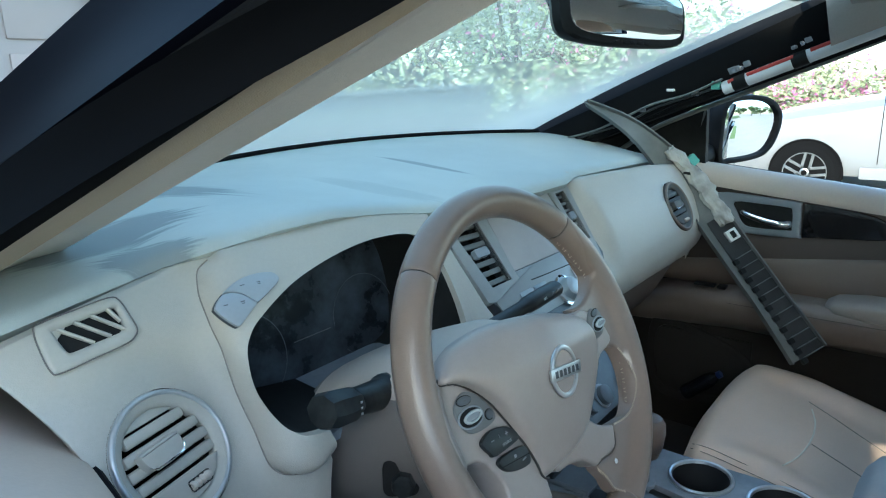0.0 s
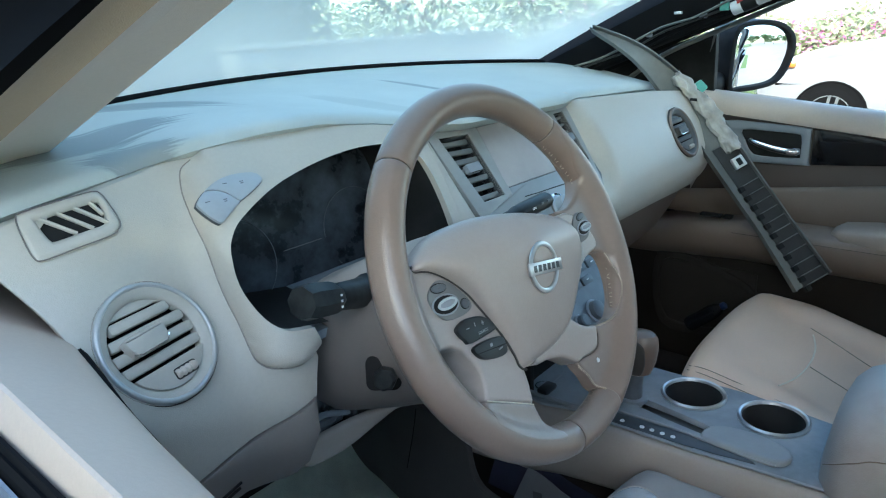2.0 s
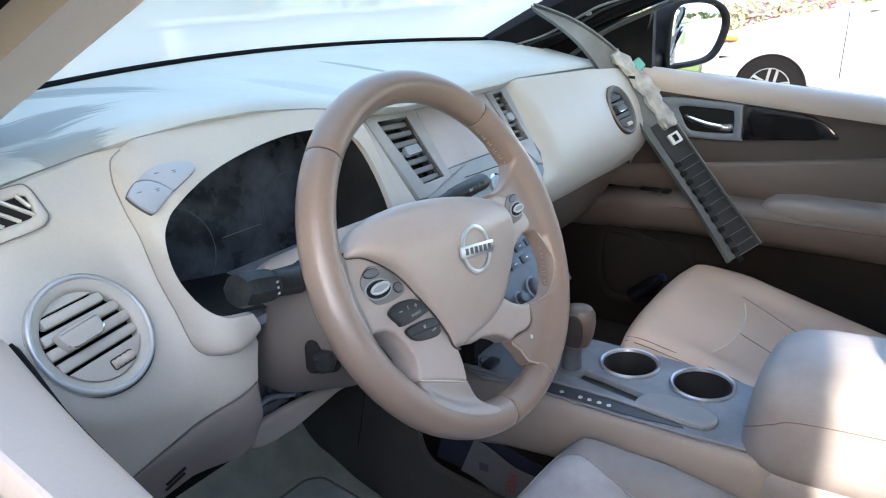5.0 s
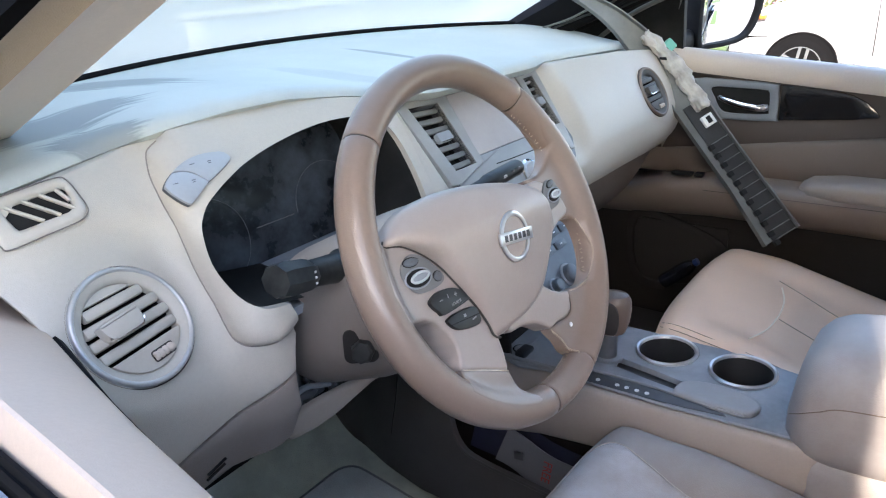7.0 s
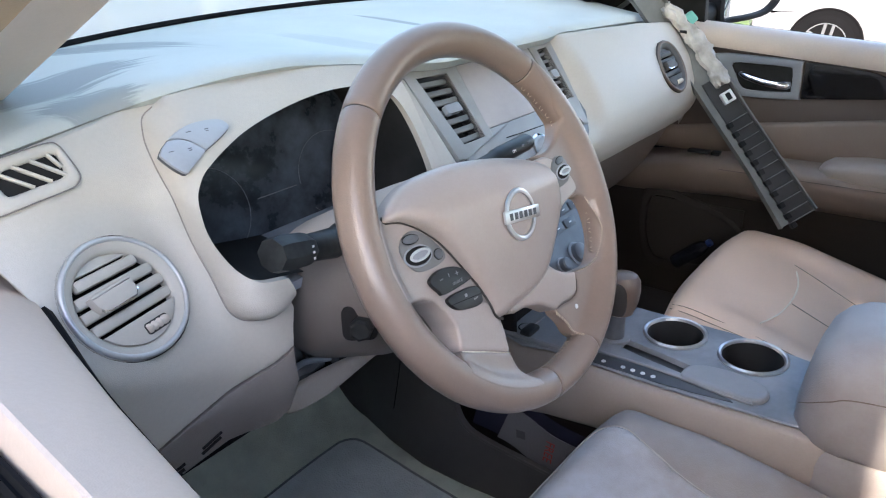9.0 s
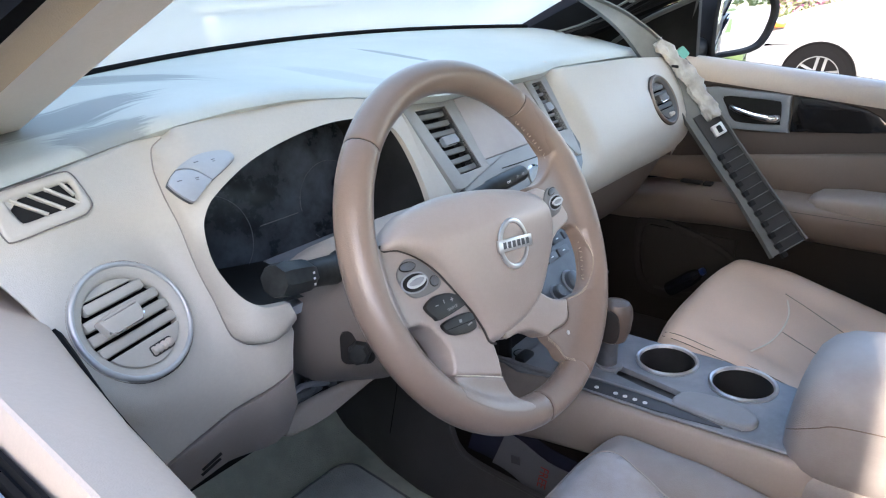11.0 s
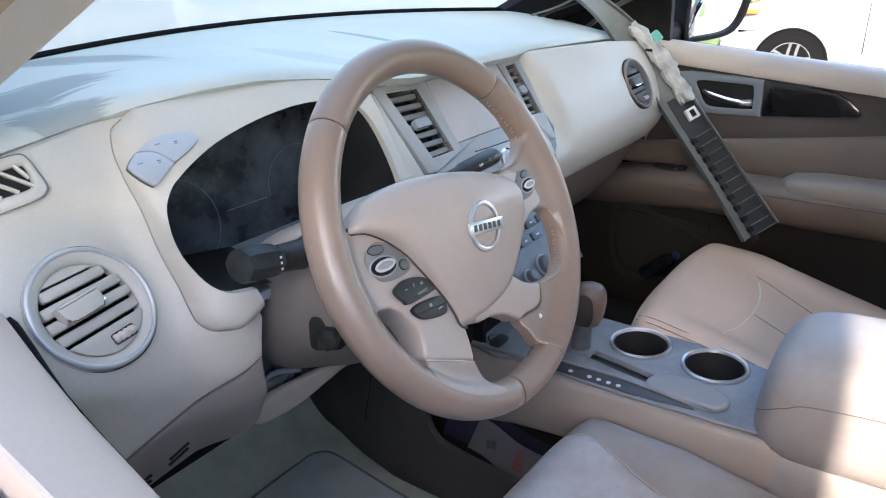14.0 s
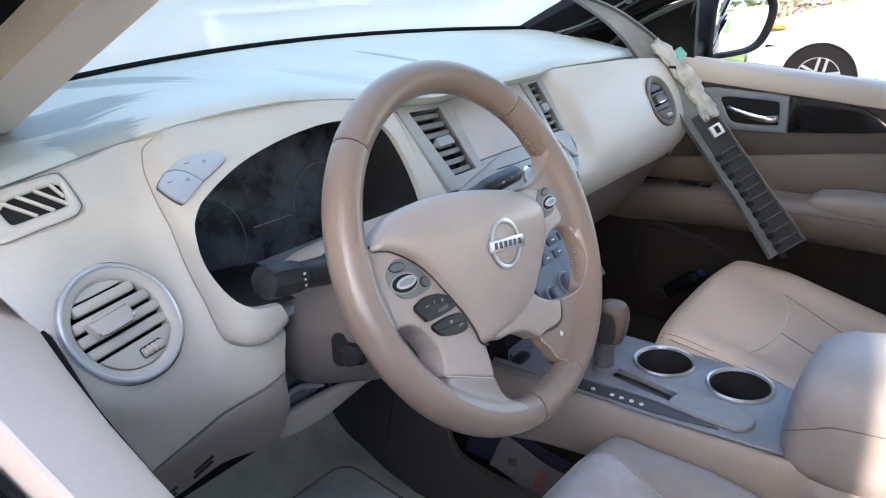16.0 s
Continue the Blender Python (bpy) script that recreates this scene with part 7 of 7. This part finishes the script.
    toe = skin([(-0.74, 0.0), (-0.118, 0.0), (-0.118, 0.42), (-0.74, 0.42)], [], lambda u, v: Vector((u, 0.50 + 0.45 * v - 0.35 * v * v, 0.4525 + 0.9 * v * v)), 0.03, (0, 0.01, -0.01))
    tagged(part("footwell", toe, CARPET), "dust-covered carpet running up the footwell", "floor", kind="structure")
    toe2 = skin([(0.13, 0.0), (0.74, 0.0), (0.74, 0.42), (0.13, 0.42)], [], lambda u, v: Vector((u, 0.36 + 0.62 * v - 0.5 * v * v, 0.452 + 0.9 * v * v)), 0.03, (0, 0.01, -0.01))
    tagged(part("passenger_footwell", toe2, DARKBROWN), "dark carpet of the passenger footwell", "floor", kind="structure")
    # outer nose, below the glass
    nose = loft([[(x, y, z) for x, z in ((-0.93, 0.5), (-0.95, 0.8), (-0.88, 1.0), (-0.72, zt), (0, zt + 0.03), (0.72, zt), (0.88, 1.0), (0.95, 0.8), (0.93, 0.5))] for y, zt in ((0.88, 1.13), (1.2, 1.10), (1.7, 1.03), (2.0, 0.92))])
    part("bonnet", nose, PILLAR_PAINT)
    tagged(bpy.data.objects["bonnet"], "dark navy bonnet beyond the windshield", "bonnet", kind="structure")
    pm = thing("floor_mat", (0.42, 0.20, 0.452), "dark carpet mat in the passenger footwell", "floor mat")
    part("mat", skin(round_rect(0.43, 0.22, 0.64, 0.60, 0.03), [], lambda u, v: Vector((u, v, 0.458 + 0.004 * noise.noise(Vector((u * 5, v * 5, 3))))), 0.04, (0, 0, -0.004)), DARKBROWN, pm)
    mat = thing("floor_mat", (-0.38, 0.30, 0.452), "dusty dark carpet mat in the driver's footwell", "floor mat")
    def pile(u, v):
        return Vector((u - 0.05 * (0.505 - v) * step(-0.35, -0.2, u), v, 0.4575 + 0.006 * noise.noise(Vector((u * 5, v * 5, 0)))))
    rim = round_rect(-0.392, 0.205, 0.41, 0.60, 0.04, 6)
    part("mat", skin(rim, [], pile, 0.03, (0, 0, -0.004), 0.0), MAT_DARK, mat)
    part("binding", tube([pile(u, v) + Vector((0, 0, 0.001)) for u, v in finer(rim, 0.03)], 0.0022, 8, loop=True), MAT_EDGE, mat, "dark stitched edge of the mat")


def build_airbag():
    a = thing("curtain_airbag", (0.66, 0.0, 1.34), "rolled pale curtain airbag bound to the bare pillar", "airbag")
    p = lambda t, off: edge(E2, t, 1).lerp(edge(E6, t, 1), 0.95) + Vector((-0.008, -0.004, 0.010)) + Vector((-0.35 * off, 0, off))
    t0, t1 = 0.62, 1.02
    part("roll", tube([p(t0 + (t1 - t0) * i / 10, 0) for i in range(11)], 0.0145, 12), AIRBAG, a, "rolled pale fabric")
    for s0, s1 in ((0.635, 0.650), (0.685, 0.80), (0.84, 0.93)):
        part("stripe", tube([p(s0 + (s1 - s0) * i / 5, 0.0085) + Vector((-0.0085, 0, 0)) for i in range(6)], 0.0042, 8), RED, a, "red tape stripe")
    for t in (0.665, 0.815):
        part("strap", tube([p(t - 0.018, 0), p(t + 0.018, 0)], 0.0165, 12), BLACK, a)
        bm = frame_of(p(t + 0.004, 0.030), (0.02, -0.93, 0.36), (-0.35, 0.3, 0.9))
        part("bracket", merge(rbox((0, 0, 0), (0.055, 0.014, 0.004), 0.001, 1, bm), rbox((0.012, 0.003, 0.004), (0.014, 0.012, 0.008), 0.002, 1, bm), rbox((-0.016, -0.002, 0.003), (0.012, 0.008, 0.006), 0.002, 1, bm)), LID_GREY, a, "grey metal bracket")
        part("bolt", revolve([(0.005, 0), (0.005, 0.004), (0.001, 0.005)], bm @ Matrix.Translation((0.0, 0, 0.002)), 6), CHROME, a)
    c = thing("wiring_clip", tuple(p(0.60, 0.0)), "mint green wiring clip on the bare pillar", "clip")
    part("clip", rbox(p(0.60, 0.012), (0.014, 0.02, 0.018), 0.003, 2), MINT, c)
    for t, off, size in ((0.30, 0.035, (0.010, 0.022, 0.006)), (0.38, 0.020, (0.012, 0.012, 0.008)), (0.47, 0.040, (0.008, 0.018, 0.006)), (0.54, 0.012, (0.010, 0.016, 0.010))):
        k = thing("pillar_clip", tuple(p(t, off)), "small grey fastener still fixed to the bare pillar", "clip", "clips on the bare pillar")
        part("clip", rbox(p(t, off), size, 0.002, 2), LID_GREY if off < 0.03 else WHITE_CLIP, k)
    h = thing("wiring_loom", tuple(p(0.40, 0.0)), "loose taped wires along the bare pillar", "cable")
    for k in range(3):
        part("wire", tube(spline([p(0.12 + 0.10 * i, 0.010 * k + 0.005 * math.sin(2.1 * i + k)) + Vector((-0.004 * k, 0, 0)) for i in range(6)], 5), 0.0028, 6), (RUBBER, TRIM_BLACK, TRIM_GREY)[k], h)


def build_pillar_trim():
    """The pillar cover, pulled off and hanging across the passenger's side."""
    t = thing("loose_pillar_trim", (0.60, -0.09, 0.74), "detached grey plastic pillar trim with torn foam, leaning on the seat", "trim panel")
    axis = [Vector(p) for p in ((0.600, 0.440, 1.306), (0.588, 0.350, 1.268), (0.590, 0.290, 1.228), (0.615, 0.235, 1.165), (0.620, 0.170, 1.095), (0.617, 0.090, 0.995), (0.610, 0.000, 0.888), (0.602, -0.090, 0.778))]
    wid = [0.006, 0.017, 0.024, 0.035, 0.040, 0.038, 0.038, 0.044]
    path = spline([tuple(p) for p in axis], 6)
    wids = [lerp(i, [6 * k for k in range(8)], wid) for i in range(len(path))]
    out = Vector((-0.72, -0.62, 0.30)).normalized()
    shell, frames = [], []
    for i, p in enumerate(path):
        d = (path[min(i + 1, len(path) - 1)] - path[max(i - 1, 0)]).normalized()
        s = d.cross(out).normalized()
        n = s.cross(d).normalized()
        if n.dot(out) < 0:
            n = -n
        if s.y > 0:
            s = -s
        w = wids[i]
        frames.append((p, d, s, n, w))
        # a shallow channel: flat back and two raised lips
        pts = [p - s * w + n * 0.016, p - s * (w - 0.003) + n * 0.016, p - s * (w - 0.004), p + s * (w - 0.004), p + s * (w - 0.003) + n * 0.012, p + s * w + n * 0.012, p + s * w - n * 0.003, p - s * w - n * 0.003]
        shell.append(pts)
    part("shell", loft(shell), TRIM_GREY, t, "grey-green plastic shell", 25)
    k0 = 27
    back = []
    for p, d, s, n, w in frames[k0:]:
        back.append([p - s * (w * 0.45) + n * 0.0006, p - s * (w * 0.45) + n * 0.004, p + s * (w - 0.0045) + n * 0.003, p + s * (w - 0.0045) + n * 0.0006])
    part("lining", loft(back), TRIM_BLACK, t, "dusty black ribbed back")
    for j in range(11):
        f = 31.5 + j * 1.02
        i = int(f)
        p, d, s, n, w = frames[min(i, len(frames) - 1)]
        q = p + d * (f - i) * 0.022
        m = Matrix.Translation(q + n * 0.006) @ Matrix((s, d, n)).transposed().to_4x4()
        part("rib", rbox((w * 0.28, 0, 0.0), (1.30 * w - 0.006, 0.0018, 0.010), 0.0006, 1, m), TRIM_GREY, t)
        part("tooth", rbox((-w * 0.40, 0.006, 0.002), (0.012, 0.012, 0.012), 0.001, 1, m), BLACK, t)
    p, d, s, n, w = frames[29]
    m = Matrix.Translation(p + n * 0.006 + s * 0.018 + d * 0.006) @ Matrix((s, d, n)).transposed().to_4x4()
    cl = part("clip", rbox((-0.004, 0, 0.002), (0.026, 0.026, 0.012), 0.002, 2, m), WHITE_CLIP, t, "white retaining clip")
    part("clip_slot", rbox((-0.004, 0, 0.0085), (0.010, 0.016, 0.003), 0, m=m), BLACK, cl)
    # torn foam wadding
    foam = []
    for k in range(16, 29):
        p, d, s, n, w = frames[k]
        ring = []
        for i in range(24):
            a = 2 * math.pi * i / 24
            r = 1 + 0.55 * noise.noise(Vector((math.cos(a) * 1.5, math.sin(a) * 1.5, k * 0.5))) + 0.22 * noise.noise(Vector((math.cos(a) * 4, math.sin(a) * 4, k * 1.3)))
            ragged = 0.014 * noise.noise(Vector((a * 2.2, 3, 1))) if k in (16, 28) else 0
            ring.append(p + d * ragged + s * (w * (0.58 + 0.45 * math.cos(a) * r)) + n * (0.009 + 0.009 * math.sin(a) * r))
        foam.append(ring)
    bm = loft(foam)
    bmesh.ops.subdivide_edges(bm, edges=list(bm.edges), cuts=2, use_grid_fill=True)
    for v in bm.verts:
        v.co += Vector((noise.noise(v.co * 60), noise.noise(v.co * 60 + Vector((9, 0, 0))), noise.noise(v.co * 60 + Vector((0, 9, 0))))) * 0.005 + Vector((noise.noise(v.co * 150), noise.noise(v.co * 150 + Vector((5, 0, 0))), 0)) * 0.003
    part("foam", bm, FOAM, t, "torn dirty-white foam wadding", 80)
    p, d, s, n, w = frames[15]
    part("torn_tape", tube([p + d * 0.075 + s * w * 0.1 + n * 0.020, p + d * 0.085 + n * 0.026 + s * w * 0.35, p + s * w * 0.55 + n * 0.022 + d * 0.082], [0.0030, 0.0042, 0.0018], 7), BLACK, t)
    g = thing("mint_clip", (0.70, 0.2, 1.155), "mint green plastic retaining clip on the loose trim", "clip")
    p, d, s, n, w = frames[17]
    mm = Matrix.Translation(Vector((0.684, 0.212, 1.166))) @ Matrix((s, d, n)).transposed().to_4x4()
    part("block", rbox((0, 0, 0), (0.036, 0.026, 0.022), 0.004, 2, mm), MINT, g)
    part("tongue", rbox((0.0, 0.03, -0.004), (0.018, 0.045, 0.005), 0.002, 2, mm), TRIM_GREY, g)


def build_rearview_mirror():
    r = thing("rearview_mirror", (0.0, 0.10, 1.44), "black rear-view mirror hanging from the windshield", "mirror")
    m = frame_of((-0.012, 0.080, 1.457), (0.985, -0.175, -0.05), (0.05, 0.10, 1)) @ Matrix.Diagonal((1.18, 1.12, 1, 1))
    out = smooth2([(-0.118, 0.026), (-0.06, 0.036), (0.06, 0.036), (0.118, 0.026), (0.126, 0.0), (0.116, -0.028), (0.06, -0.036), (-0.06, -0.038), (-0.116, -0.030), (-0.126, 0.0)], 4)
    inn = [(a * 0.90, b * 0.84 + 0.003) for a, b in out]
    part("housing", loft([[m @ Vector((a * k, b * k, h)) for a, b in out] for k, h in ((0.95, 0.004), (1.0, 0.0), (1.0, -0.012), (0.86, -0.032), (0.5, -0.042))]), BLACK, r)
    part("mirror_glass", plate(inn, m @ Matrix.Translation((0, 0, 0.0035)), 0.002, 0.0006), MIRROR, r)
    for i in range(5):
        part("button", rbox((-0.03 + 0.015 * i, -0.0335, 0.004), (0.010, 0.004, 0.003), 0.001, 1, m), BLACK_DEEP, r)
    part("stem", tube([m @ Vector((0, 0, -0.04)), (0, 0.17, 1.50), (0, 0.20, 1.478)], [0.012, 0.012, 0.02], 10), BLACK, r)


def build_clutter():
    f = thing("flyer", (-0.15, 0.13, 0.54), "crumpled printed flyers stuffed in the console pocket", "paper")
    m = frame_of((-0.113, 0.130, 0.592), (0.1, -0.96, -0.26), (0.02, -0.25, 0.97))
    part("sheet", skin([(-0.10, -0.05), (0.10, -0.05), (0.10, 0.05), (-0.10, 0.055)], [], lambda u, v: m @ Vector((u, v, 0.004 * math.sin(u * 40) + 0.012 * (v + 0.05))), 0.012, (0.0012, 0, 0)), PAPER_BLUE, f, "dark blue glossy flyer")
    m2 = frame_of((-0.121, 0.100, 0.585), (0.12, -0.95, -0.30), (0.02, -0.29, 0.95))
    sh = part("sheet", skin([(-0.075, -0.045), (0.085, -0.05), (0.08, 0.030), (-0.07, 0.035)], [], lambda u, v: m2 @ Vector((u, v, 0.004 * math.sin(u * 50 + 1) + 0.010 * (v + 0.05))), 0.012, (0.0012, 0, 0)), PAPER, f, "white flyer with red lettering")
    writing("legend", "FREE", 0.022, m2 @ pose(0.015, -0.002, 0.0075, 0, 0, -82), PRINT_RED, sh)
    for i in range(4):
        part("mark", rbox((0.045 + 0.008 * i, -0.01, 0.0075), (0.003, 0.05, 0.0006), 0, m=m2), PRINT_GREY, sh)
    part("emblem", rbox((-0.035, 0.012, 0.0075), (0.016, 0.016, 0.0006), 0, m=m2 @ pose(0, 0, 0, 0, 0, 20)), PRINT_GREY, sh)
    b = thing("water_bottle", (0.715, 0.11, 0.60), "clear plastic bottle with a blue cap in the door pocket", "bottle")
    ax = Matrix.Translation((0.705, 0.15, 0.605)) @ Vector((0, -0.75, 0.66)).to_track_quat("Z", "Y").to_matrix().to_4x4() @ Matrix.Diagonal((0.6, 0.6, 0.6, 1))
    part("bottle", revolve([(0.005, -0.10), (0.03, -0.10), (0.032, -0.09), (0.031, -0.03), (0.032, 0.02), (0.026, 0.05), (0.014, 0.07), (0.013, 0.08), (0.005, 0.08)], ax, 20), PLASTIC_CLEAR, b)
    part("cap", revolve([(0.0155, 0.072), (0.0155, 0.088), (0.013, 0.09), (0.001, 0.09)], ax, 16), material("blue_cap", (0.012, 0.03, 0.12), 0.4), b, "blue screw cap")
    k = thing("key_bunch", (-0.065, 0.165, 0.762), "small keys and black clips lying in the front tray", "keys")
    kz = 0.7595
    part("ring", tube([(-0.072 + 0.012 * math.cos(a), 0.162 + 0.012 * math.sin(a), kz + 0.003) for a in [2 * math.pi * i / 20 for i in range(20)]], 0.0013, 6, loop=True), CHROME, k)
    part("key", merge(rbox((-0.048, 0.158, kz + 0.003), (0.045, 0.008, 0.002), 0.0005, 1, None), revolve([(0.010, 0), (0.010, 0.003), (0.001, 0.003)], Matrix.Translation((-0.070, 0.160, kz + 0.002)), 14)), LID_GREY, k)
    part("fob", rbox((-0.080, 0.150, kz + 0.006), (0.034, 0.020, 0.010), 0.004, 2), STALK, k)


build_ground()
build_house()
build_plants()
build_white_car()
build_shell()
build_dashboard()
build_stack()
build_column()
build_steering_wheel()
build_console()
build_armrest()
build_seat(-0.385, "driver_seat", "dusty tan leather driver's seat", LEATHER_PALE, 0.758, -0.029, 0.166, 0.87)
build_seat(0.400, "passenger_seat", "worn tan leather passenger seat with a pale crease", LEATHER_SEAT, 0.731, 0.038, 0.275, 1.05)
build_passenger_door()
build_driver_door()
build_pillar_trim()
build_rearview_mirror()
build_clutter()
